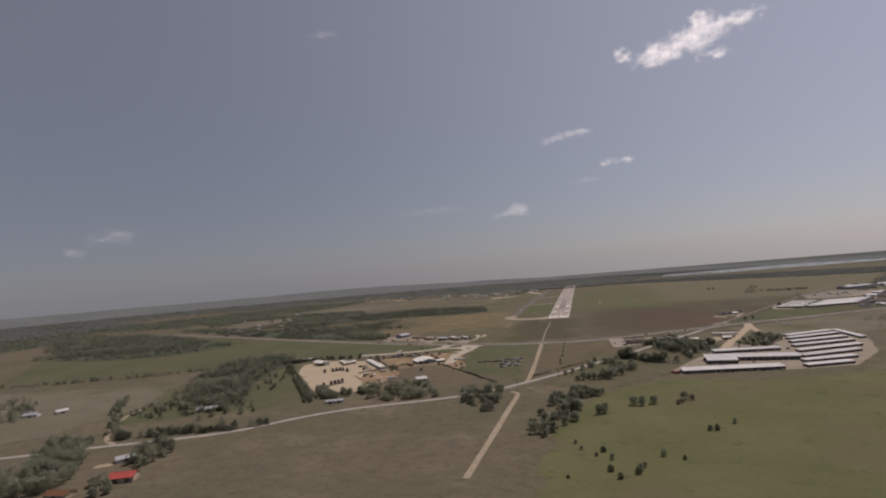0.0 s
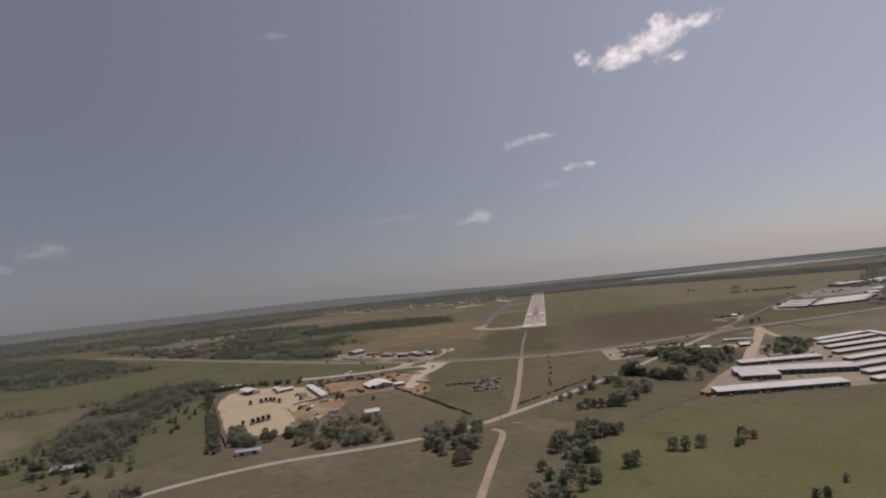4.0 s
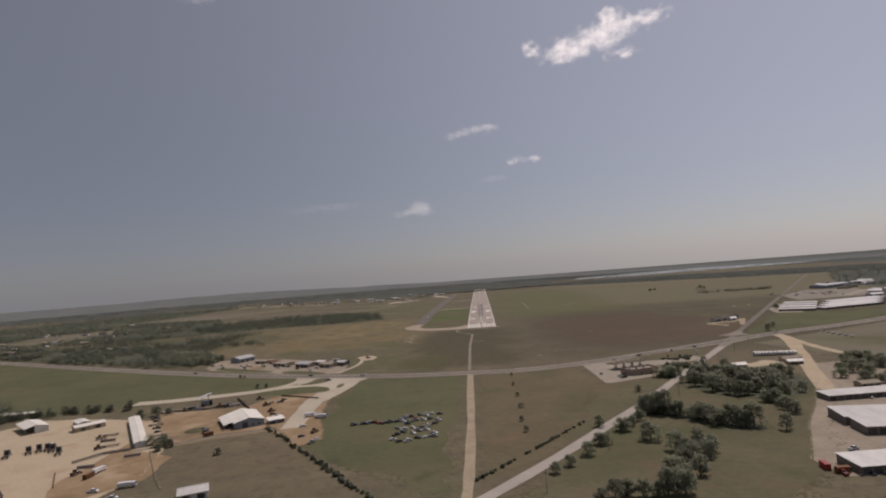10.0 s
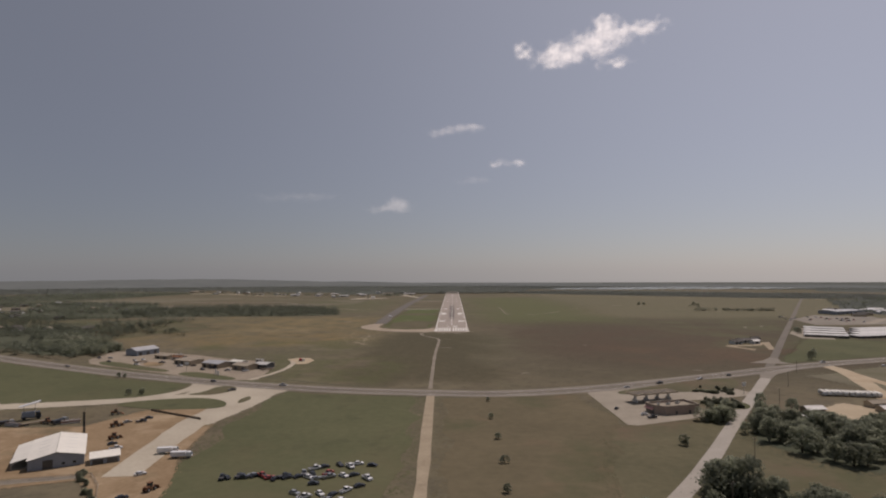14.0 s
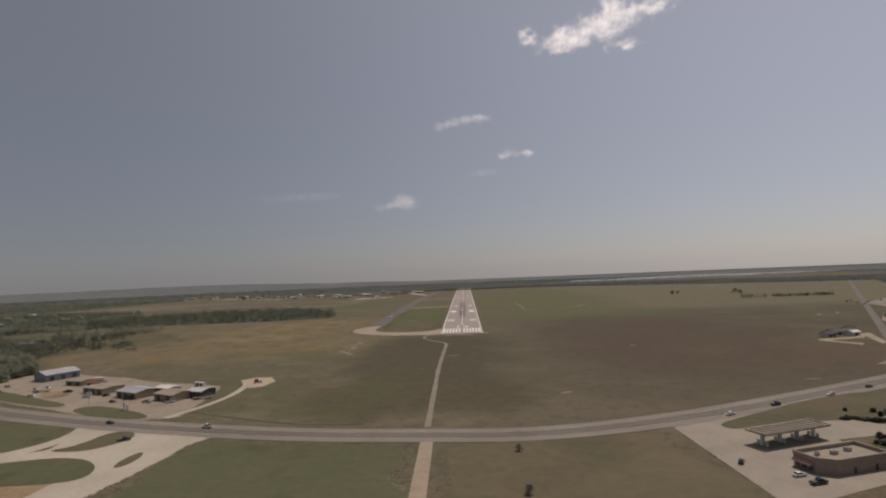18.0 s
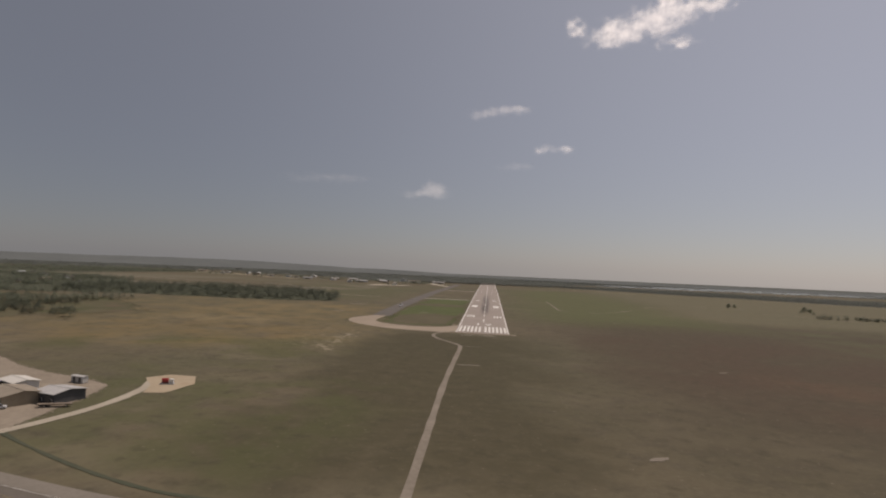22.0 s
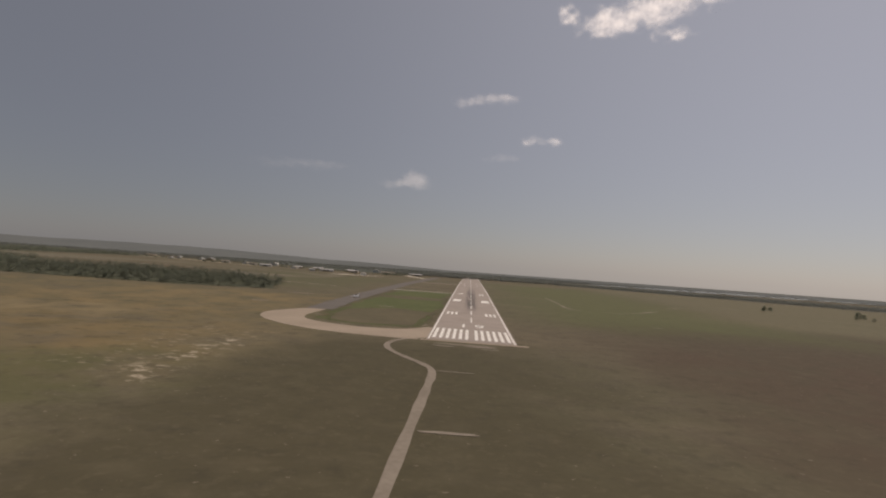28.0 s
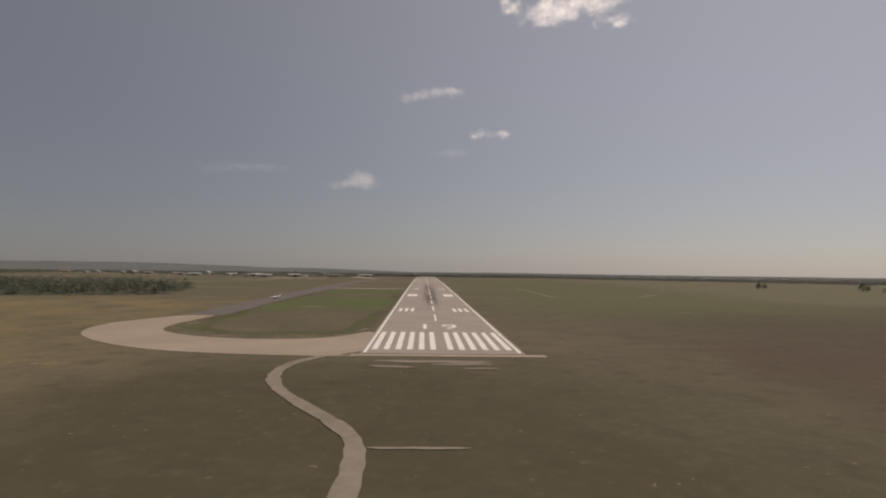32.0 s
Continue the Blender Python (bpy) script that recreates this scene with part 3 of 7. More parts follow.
def runway_material():
    """Tan concrete with dark rubber laid down where wheels touch, along the middle."""
    m = material("runway_concrete", (0.25, 0.215, 0.185), (0.33, 0.285, 0.25), 0.9, 0.05, 0.6, specular=0.15)
    nodes, links = m.node_tree.nodes, m.node_tree.links
    bsdf = nodes["Principled BSDF"]
    old = bsdf.inputs["Base Color"].links[0].from_socket
    place, sep = nodes.new("ShaderNodeTexCoord"), nodes.new("ShaderNodeSeparateXYZ")
    links.new(place.outputs["Object"], sep.inputs["Vector"])
    mapping, n = nodes.new("ShaderNodeMapping"), nodes.new("ShaderNodeTexNoise")
    mapping.inputs["Scale"].default_value = (0.5, 0.012, 1)
    links.new(place.outputs["Object"], mapping.inputs["Vector"])
    links.new(mapping.outputs["Vector"], n.inputs["Vector"])
    n.inputs["Scale"].default_value = 1.0

    def span(value, a, b):
        r = nodes.new("ShaderNodeMapRange")
        r.interpolation_type = "SMOOTHSTEP"
        r.inputs["From Min"].default_value, r.inputs["From Max"].default_value = a, b
        links.new(value, r.inputs["Value"])
        return r.outputs["Result"]

    def times(a, b):
        x = nodes.new("ShaderNodeMath")
        x.operation = "MULTIPLY"
        for i, v in enumerate((a, b)):
            if isinstance(v, float):
                x.inputs[i].default_value = v
            else:
                links.new(v, x.inputs[i])
        return x.outputs["Value"]

    wide = nodes.new("ShaderNodeMath")
    wide.operation = "ABSOLUTE"
    links.new(sep.outputs["X"], wide.inputs[0])
    rubber = times(times(span(wide.outputs["Value"], 8.0, 1.5), span(sep.outputs["Y"], 150, 290)), times(span(sep.outputs["Y"], 760, 420), span(n.outputs["Fac"], 0.25, 0.6)))
    rubber = times(rubber, 0.85)
    mix = nodes.new("ShaderNodeMix")
    mix.data_type = "RGBA"
    links.new(rubber, mix.inputs["Factor"])
    links.new(old, mix.inputs["A"])
    mix.inputs["B"].default_value = (0.06, 0.055, 0.055, 1)
    links.new(mix.outputs["Result"], bsdf.inputs["Base Color"])
    return m


def build_runway():
    rw = solid("runway", Shape().box(0, RUNWAY_LENGTH / 2 - 1, 0.06, 2 * HALF + 1.5, RUNWAY_LENGTH + 2, 0.14), runway_material(), "tan concrete runway with white markings and dark rubber marks", "runway", "structure")
    top = 0.2

    def mark(name, x0, x1, y0, y1):
        part(name, Shape().box((x0 + x1) / 2, (y0 + y1) / 2, top + 0.02, x1 - x0, y1 - y0, 0.03), LINE_WHITE, rw)

    for k in range(6):
        for side in (-1, 1):
            a = 1.75 + k * 3.5
            mark("threshold_stripe", side * a - 0.875 + side * 0.875, side * a + 0.875 + side * 0.875, 6.1, 51.8)
    for side in (-1, 1):
        mark("edge_line", side * 22.4 - 0.45, side * 22.4 + 0.45, 0, RUNWAY_LENGTH)
        for k in range(3):
            x = side * (11.9 + k * 3.3)
            mark("touchdown_bar", x - 0.9, x + 0.9, 152.4, 175.3)
        mark("aiming_bar", side * 15.0 - 4.0, side * 15.0 + 4.0, 311, 346)
        for y, bars in ((457, 2), (762, 1), (914, 1)):
            for k in range(bars):
                x = side * (11.9 + k * 3.3)
                mark("touchdown_bar", x - 0.9, x + 0.9, y, y + 22.9)
    y = 97.0
    while y < RUNWAY_LENGTH - 40:
        mark("centreline_dash", -0.45, 0.45, y, y + 36.6)
        y += 61.0
    part("runway_number", Shape().box(-5.0, 73.1, top + 0.02, 1.5, 18.3, 0.03), LINE_WHITE, rw, "white painted runway number 1")
    for text, x in (("9", 5.0),):
        curve = bpy.data.curves.new("digit", "FONT")
        curve.body, curve.align_x = text, "CENTER"
        helper = bpy.data.objects.new("digit", curve)
        me = bpy.data.meshes.new_from_object(helper)
        lo = [min(v.co[i] for v in me.vertices) for i in (0, 1)]
        hi = [max(v.co[i] for v in me.vertices) for i in (0, 1)]
        wide = 6.1
        for v in me.vertices:
            v.co = ((v.co.x - (lo[0] + hi[0]) / 2) / (hi[0] - lo[0]) * wide + x, 64 + (v.co.y - lo[1]) / (hi[1] - lo[1]) * 18.3, top + 0.05)
        bpy.data.objects.remove(helper)
        part("runway_number", me, LINE_WHITE, rw, "white painted runway number " + text)
    return rw


build_runway()
# the paved end before the threshold, and its bare margin
sheet("blast_pad_edge", [(-26, -6.5), (29, -6.5), (29, -2.2), (-26, -2.2)], 0.12, TURNOFF, "dark paved edge at the runway end", "pavement")

# the turn-off that curls from the runway end to the parallel taxiway
sheet("taxiway_turnoff", [(-22, -7)] + rounded([(-22, -8), (-60, -5), (-85, 2), (-108, 18), (-128, 42), (-135, 72), (-128, 96), (-118, 118), (-104, 120), (-106, 95), (-107, 70), (-103, 52), (-92, 40), (-78, 32), (-56, 27), (-36, 34), (-25, 58), (-22.5, 40)], 2), 0.10, TURNOFF, "tan curved taxiway turn-off at the runway end", "taxiway")
road("taxiway", dense([(-110, 116), (-112, 190), (-112, 300), (-110, 460), (-106, 650), (-98, 1000), (-92, 1320)], 9), 19, TAXIWAY, "faded grey asphalt taxiway beside the runway", 0.16, 1.1)
road("taxiway_connector", [(-112, 455), (-70, 462), (-24, 462)], 12, CHIPSEAL, "narrow pale taxiway connector", 0.11)
road("taxiway_connector", [(-110, 800), (-70, 806), (-24, 806)], 12, CHIPSEAL, "narrow pale taxiway connector", 0.11)
road("gravel_track", [(-33, -7), (-39, -18), (-40, -33), (-36, -48), (-28, -62), (-19, -76), (-14, -88), (-14.5, -120), (-16, -220), (-15, -300), (-14, -384)], 2.9, TRACK, "worn pale service track across the grass", 0.13, 0.25, 3)
HIGHWAY = [(-1500, 330), (-1150, 160), (-872, 12), (-532, -186), (-312, -306), (-186, -359), (-79, -390), (-13, -397.5), (36, -401.5), (100, -383.5), (177, -347.5), (257, -306), (330, -270), (420, -240), (540, -180), (760, -90), (1200, 60)]
road("road", HIGHWAY, 20, ASPHALT, "two-lane grey asphalt highway with wide shoulders", 0.16)
solid("traffic_lanes", ribbon_shape(smoothed(HIGHWAY), 9.0, 0.185), LANE, "darker worn traffic lanes of the highway", "road", "structure")
for shift, mat, name in ((-4.2, LINE_WHITE, "edge_line"), (4.2, LINE_WHITE, "edge_line"), (-0.25, LINE_YELLOW, "centre_line"), (0.25, LINE_YELLOW, "centre_line")):
    solid(name, ribbon_shape(smoothed(HIGHWAY), 0.12, 0.215, shift), mat, "painted line along the highway", "road marking", "structure")
SIDE_ROAD = [(268, -298), (225, -365), (161, -462), (106, -549), (70, -598), (31, -654), (-12, -708), (-40, -742), (-82, -771), (-125, -788), (-175, -805), (-225, -840), (-262, -885), (-330, -912), (-374, -926), (-442, -955), (-600, -1010)]
road("side_road", SIDE_ROAD, 7.2, CHIPSEAL, "pale chip-sealed country road", 0.15, 0.2)
FAR_ROAD = [(261, -306), (280, -274), (1248, 1314)]
for bx, by, cx, cy, dx, dy in ((240, -342, 254, -319, 266, -300), (303, -236, 292, -254, 282, -270)):
    sheet("junction", [(bx - 3.0, by + 1.9), (cx - 5.5, cy + 3.5), (dx - 16, dy + 4), (dx + 18, dy - 4), (cx + 5.5, cy - 3.5), (bx + 3.0, by - 1.9)], 0.156, ASPHALT, "flared asphalt mouth of a side road", "road")
road("far_road", FAR_ROAD, 7.0, LANE, "straight grey road along the airfield fence", 0.15)
road("access_road", [(-13, -400), (-12, -480), (-10, -575), (-10, -690), (-12, -706)], 5.2, BARE, "pale gravel access road", 0.14, 0.4)
road("access_road", [(-24, -752), (-17, -757), (-14, -768), (-17, -820), (-19, -884), (-24, -1000)], 5.0, BARE, "pale gravel access road", 0.14, 0.4)
road("farm_lane", [(-363, -919), (-382, -908), (-398, -888), (-426, -847), (-440, -817), (-446, -797), (-443, -776), (-430, -760)], 5, BARE, "pale dirt farm lane", 0.14, 0.5)
road("pad_lane", [(-152, -352), (-143, -327), (-138, -300), (-140, -270), (-146, -256)], 4.2, CALICHE, "narrow pale lane to a small pad", 0.13, 0.2)
sheet("gravel_pad", ragged([(-153, -251), (-146, -241), (-133, -241), (-124, -256), (-128, -276), (-136, -278), (-142, -264)], 5, 1.2, 8), 0.15, GRAVEL, "small pale caliche pad in the grass", "pad")
road("drain", [(-150, -335), (-136, -344), (-108, -359), (-88, -368), (-70, -374), (-45, -375)], 1.5, WOODFLOOR, "shallow dark drain across the grass", 0.11, 0.3)
road("field_strip", [(230, 1360), (380, 1250), (506, 1175), (656, 1085), (756, 1024), (900, 968), (1030, 900), (1300, 790)], 12, BARE, "pale strip along the far edge of the airfield", 0.12, 1.0)

# ---- yards and lots ----
spilled("equipment_yard", ragged([(-260, -720), (-296, -667), (-340, -602), (-364, -555), (-373, -517), (-360, -490), (-330, -491), (-250, -516), (-205, -590), (-190, -645), (-193, -697), (-203, -704), (-208, -730), (-244, -724)], 10, 1.5, 21), 0.12, GRAVEL, "pale sandy equipment yard", "yard")
spilled("dirt_yard", ragged([(-262, -490), (-195, -486), (-180, -449), (-146, -444), (-128, -470), (-118, -540), (-102, -590), (-114, -603), (-144, -563), (-174, -575), (-204, -588), (-240, -530)], 9, 1.2, 22), 0.11, REDDIRT, "reddish dirt yard round a metal building", "yard")
sheet("reddish_patch", ragged([(-238, -575), (-188, -610), (-186, -650), (-214, -690), (-232, -640)], 8, 3, 23), 0.135, REDDIRT, "reddish dirt among parked trailers", "yard")
road("caliche_road", [(-310, -445), (-270, -442), (-227, -430), (-180, -414), (-150, -396), (-120, -386)], 15, CALICHE, "pale caliche road into the yards", 0.145, 0.5)
road("caliche_road", [(-128, -388), (-133, -420), (-140, -460), (-138, -500), (-132, -560)], 15, CALICHE, "wide pale caliche driveway", 0.15, 0.7)
road("caliche_road", [(-186, -362), (-180, -380), (-186, -405), (-215, -428)], 9, CALICHE, "pale caliche turning loop", 0.148, 0.4)
spilled("gravel_lot", ragged([(-342, -200), (-303, -197), (-253, -222), (-201, -250), (-156, -268), (-151, -297), (-148, -352), (-170, -356), (-215, -332), (-240, -321), (-321, -277), (-338, -253)], 10, 2, 24), 0.12, LOT, "pale gravel lot of roadside workshops", "yard")
spilled("caliche_junction", ragged([(-185, -366), (-150, -376), (-112, -392), (-118, -402), (-121, -440), (-128, -480), (-146, -478), (-140, -436), (-152, -416), (-176, -414), (-250, -440), (-300, -452), (-302, -440), (-230, -424), (-176, -404)], 8, 1.5, 41), 0.143, CALICHE, "wide pale caliche junction off the highway", "yard")
for outline, mat, label in (
    ([(-222, -327), (-213, -315), (-188, -327), (-161, -347), (-168, -354), (-192, -345)], CROP, "green grass island before the workshops"),
    ([(-318, -275), (-316, -257), (-264, -291), (-230, -311), (-235, -319), (-272, -302)], CROP, "green grass island before the workshops"),
    ([(-178, -405), (-168, -398), (-166, -376), (-155, -376), (-148, -386), (-152, -399), (-160, -407)], SCRUB, "olive grass island in the junction"),
    ([(-215, -432), (-172, -414), (-152, -416), (-139, -428), (-136, -442), (-150, -446), (-180, -447)], CROP, "green grass island in the junction"),
    ([(-133, -430), (-135, -418), (-132, -408), (-128, -417), (-129, -428)], SCRUB, "small dark grass island in the junction"),
):
    sheet("verge", rounded(outline, 2), 0.2, mat, label, "verge")
sheet("station_lot", [(92, -396), (95, -478), (100, -480), (150, -458), (146, -420), (168, -415), (196, -404), (204, -396), (186, -356), (150, -368), (112, -388)], 0.13, CONCRETE, "pale concrete forecourt of a fuel station", "forecourt")
sheet("verge", rounded([(112, -393), (129, -382), (176, -352), (217, -338), (207, -372), (184, -392), (153, -393), (121, -401), (113, -401)]), 0.2, SCRUB, "green verge beside the forecourt", "verge")
sheet("verge", rounded([(152, -426), (162, -417), (172, -415), (181, -419), (184, -432), (176, -444), (160, -440)], 2), 0.2, SCRUB, "planted bed beside the forecourt", "verge")
spilled("storage_yard", ragged([(150, -694), (256, -688), (330, -676), (384, -596), (420, -480), (402, -412), (318, -452), (262, -452), (226, -540), (172, -624), (148, -672)], 10, 2, 25), 0.115, LOT, "pale gravel yard of a storage facility", "yard")
road("yard_drive", [(322, -282), (322, -310), (290, -390), (262, -456), (228, -542)], 12, GRAVEL, "pale gravel drive to the storage yard", 0.15, 0.6)
road("yard_drive", [(322, -300), (312, -385), (318, -450), (335, -490)], 9, GRAVEL, "pale gravel drive to the storage yard", 0.152, 0.5)
spilled("dirt_lot", ragged([(212, -446), (243, -425), (256, -440), (248, -454), (226, -468), (206, -483), (202, -474)], 6, 1.5, 26), 0.125, GRAVEL, "pale dirt lot among trees", "yard")
for n, (cx, cy, lx, ly, turn) in enumerate(((-6, -88, 14, 1.2, 0), (-6, -166, 16, 2.0, 2), (270, 490, 26, 5, 0), (-71, 181, 13, 4, 0), (110, 315, 10, 3, 0), (150, 307, 26, 2.6, 2), (172, 326, 22, 2.4, 10), (200, 365, 66, 4, 55), (146, 165, 9, 2.2, 5), (380, 590, 32, 6, -10), (445, 575, 30, 5, 10), (-168, 266, 26, 5, 0), (-166, 152, 13, 5, 20), (147, -143, 6, 2, 20), (204, -305, 10, 2.4, 0), (424, 62, 16, 4, 60), (455, 78, 16, 4, 60), (-101, 78, 6, 2, 60), (-76, 36, 7, 2, -20), (-29, 60, 8, 1.8, 70), (-3, -15, 30, 4, -2), (4, -19, 17, 3.2, 3), (-13, -23, 11, 2.6, -8), (9, -25, 9, 2, 4), (-420, 620, 260, 24, 20), (-640, 560, 300, 20, 20), (60, -320, 8, 3, 30), (-5, -737, 10, 4, 5))):
    straight_patch(cx, cy, lx, ly, turn, TRACK, "pale bare earth showing through grass", 0.10 + 0.001 * n, seed=n + 11)
road("field_track", [(104, 520), (104, 400), (102, 335), (106, 316)], 2.6, TRACK, "faint pale track over the airfield grass", 0.12, 0.6)
road("field_track", [(438, 460), (493, 448), (521, 418), (538, 366)], 2.6, TRACK, "faint pale track over the airfield grass", 0.12, 0.6)
road("field_track", dense([(-438, 744), (-285, 493), (-249, 460), (-218, 449), (-172, 441)], 20), 6, TRACK, "pale track past the end of a wood", 0.17, 1.2)
road("field_track", dense([(-1010, 790), (-880, 775), (-710, 745), (-568, 700), (-428, 735)], 25), 14, TRACK, "pale track behind a wood", 0.17, 2.0)
road("field_track", dense([(-1051, 1524), (-873, 1450), (-665, 1235), (-562, 1190)], 30), 24, GRAVEL, "pale gravel apron beyond the woods", 0.17, 3.0)
sheet("apron", ragged([(-300, 900), (-205, 985), (-195, 1020), (-290, 1000)], 15, 3, 51), 0.18, CALICHE, "pale apron before the hangars", "apron")
sheet("apron", ragged([(-190, 1290), (-112, 1040), (-104, 1080), (-172, 1340)], 15, 3, 52), 0.18, CALICHE, "pale apron before the hangars", "apron")


# ---- buildings ----
def at(x, y, turn=0.0, z=0.0):
    return pose(x, y, z, 0, 0, turn)


def gable_building(name, label, x, y, turn, length, depth, eave, rise, wall, roof, doors=0, windows=0, group="", category="building", overhang=0.6, skylights=0):
    """A building with its ridge along its own x: wall, roof slab, doors and windows on both long sides."""
    ob = thing(name, label, category, at(x, y, turn), group)
    l, d = length / 2, depth / 2
    part("wall", Shape().extrude_x([(-d, 0), (d, 0), (d, eave), (0, eave + rise), (-d, eave)][::-1], -l, l), wall, ob)
    o, t = overhang, 0.18
    slope = rise / d
    for side, nm in ((1, "roof_slope"), (-1, "roof_slope")):
        outline = [(0, eave + rise + 0.03), (side * (d + o), eave - slope * o + 0.03), (side * (d + o), eave - slope * o + 0.03 + t), (0, eave + rise + 0.03 + t)]
        part(nm, Shape().extrude_x(outline if side < 0 else outline[::-1], -l - o, l + o), roof, ob)
    part("ridge_cap", Shape().extrude_x([(-0.35, eave + rise + t), (0, eave + rise + t + 0.2), (0.35, eave + rise + t)], -l - o, l + o), roof, ob)
    rng = random.Random(int(x * 7 + y * 3))
    for side in (-1, 1):
        for k in range(doors):
            cx = -l + (k + 0.5) * length / doors
            w, h = min(3.2, length / doors * 0.7), min(eave * 0.8, 3.4)
            part("door", Shape().box(cx, side * (d + 0.04), 0.02, w, 0.12, h), DOOR_DARK, ob)
        for k in range(windows):
            cx = -l + (k + 0.5) * length / windows + (length / max(doors, 1)) * 0.25
            if cx + 0.7 > l:
                continue
            win = part("window", Shape().box(cx, side * (d + 0.05), 1.0, 1.3, 0.1, 1.1), WALL_WHITE, ob)
            part("pane", Shape().box(cx, side * (d + 0.08), 1.1, 1.1, 0.1, 0.9), GLASS, win)
    for k in range(skylights):
        cx = -l + (k + 0.5) * length / skylights
        for side in (-1, 1):
            y0 = side * d * 0.5
            z0 = eave + rise * 0.5 + t + 0.05
            part("skylight", Shape().add([(cx - 0.5, y0 - 2 * side, z0 + 2 * slope), (cx + 0.5, y0 - 2 * side, z0 + 2 * slope), (cx + 0.5, y0 + 2 * side, z0 - 2 * slope), (cx - 0.5, y0 + 2 * side, z0 - 2 * slope)], [(0, 1, 2, 3) if side < 0 else (3, 2, 1, 0)]), WALL_WHITE, ob)
    return ob


def flat_building(name, label, x, y, turn, length, depth, height, wall, roof, doors=0, door_side=-1, group="", units=0, both=False, pitch=0.6, category="building"):
    """A long low building with a single-pitch roof and doors along its front."""
    ob = thing(name, label, category, at(x, y, turn), group)
    l, d = length / 2, depth / 2
    part("wall", Shape().extrude_x([(-d, 0), (d, 0), (d, height + pitch), (-d, height)][::-1], -l, l), wall, ob)
    part("roof", Shape().extrude_x([(-d - 0.5, height + 0.02), (d + 0.5, height + pitch + 0.02), (d + 0.5, height + pitch + 0.22), (-d - 0.5, height + 0.22)][::-1], -l - 0.4, l + 0.4), roof, ob)
    for side in ((-1, 1) if both else (door_side,)):
        for k in range(doors):
            cx = -l + (k + 0.5) * length / doors
            part("roll_up_door", Shape().box(cx, side * (d + 0.03), 0.02, length / doors * 0.74, 0.12, height * 0.8), DOOR_DARK, ob)
    return ob


def between(x0, y0, x1, y1):
    """Middle, turn and length of a line on the plan."""
    return (x0 + x1) / 2, (y0 + y1) / 2, math.degrees(math.atan2(y1 - y0, x1 - x0)), math.hypot(x1 - x0, y1 - y0)


# storage facility: three long rows and a fan of lower rows
for (x0, y0, x1, y1), depth, h, doors in (((156, -684, 258, -678), 16, 3.4, 22), ((193, -612, 292, -624), 20, 4.4, 16), ((212, -566, 290, -560), 12, 3.2, 16)):
    cx, cy, turn, length = between(x0, y0, x1, y1)
    flat_building("storage_row", "long storage building with white metal roof and dark doors", cx, cy, turn, length, depth, h, WALL_BROWN, ROOF_WHITE, doors, -1, "storage rows", both=True, pitch=0.7)
flat_building("storage_row", "stepped storage building with white metal roof and dark doors", 208, -634, -5, 32, 16, 4.2, WALL_BROWN, ROOF_WHITE, 6, -1, "storage rows")
for x0, y0, x1, y1 in ((281, -676, 330, -662), (288, -648, 346, -630), (296, -618, 366, -590), (304, -583, 382, -553), (311, -545, 388, -518), (318, -512, 392, -486), (324, -481, 396, -450), (330, -456, 398, -424)):
    cx, cy, turn, length = between(x0, y0, x1, y1)
    flat_building("storage_row", "low storage row with white metal roof and dark doors", cx, cy, turn, length, 9.5, 2.7, WALL_BROWN, ROOF_WHITE, max(6, int(length / 4.5)), -1, "storage rows", both=True, pitch=0.35)
cx, cy, turn, length = between(404, -420, 408, -500)
flat_building("storage_row", "low storage row at the yard's edge with white roof", cx, cy, turn, length, 7, 2.7, WALL_BROWN, ROOF_WHITE, 14, -1, "storage rows", pitch=0.3)
for x, y, turn, l, d in ((256, -539, 6, 13, 8), (210, -450, 8, 11, 7), (216, -492, 4, 9, 6), (255, -449, 0, 11.5, 8), (260, -434, 14, 18, 6), (196, -470, 20, 10, 7), (172, -508, 15, 9, 6)):
    gable_building("shed", "small shed with a pale metal roof among trees", x, y, turn, l, d, 2.8, 1.2, WALL_TAN, ROOF_WHITE if l < 12 else ROOF_TAN, 3, 2, "sheds", "shed")


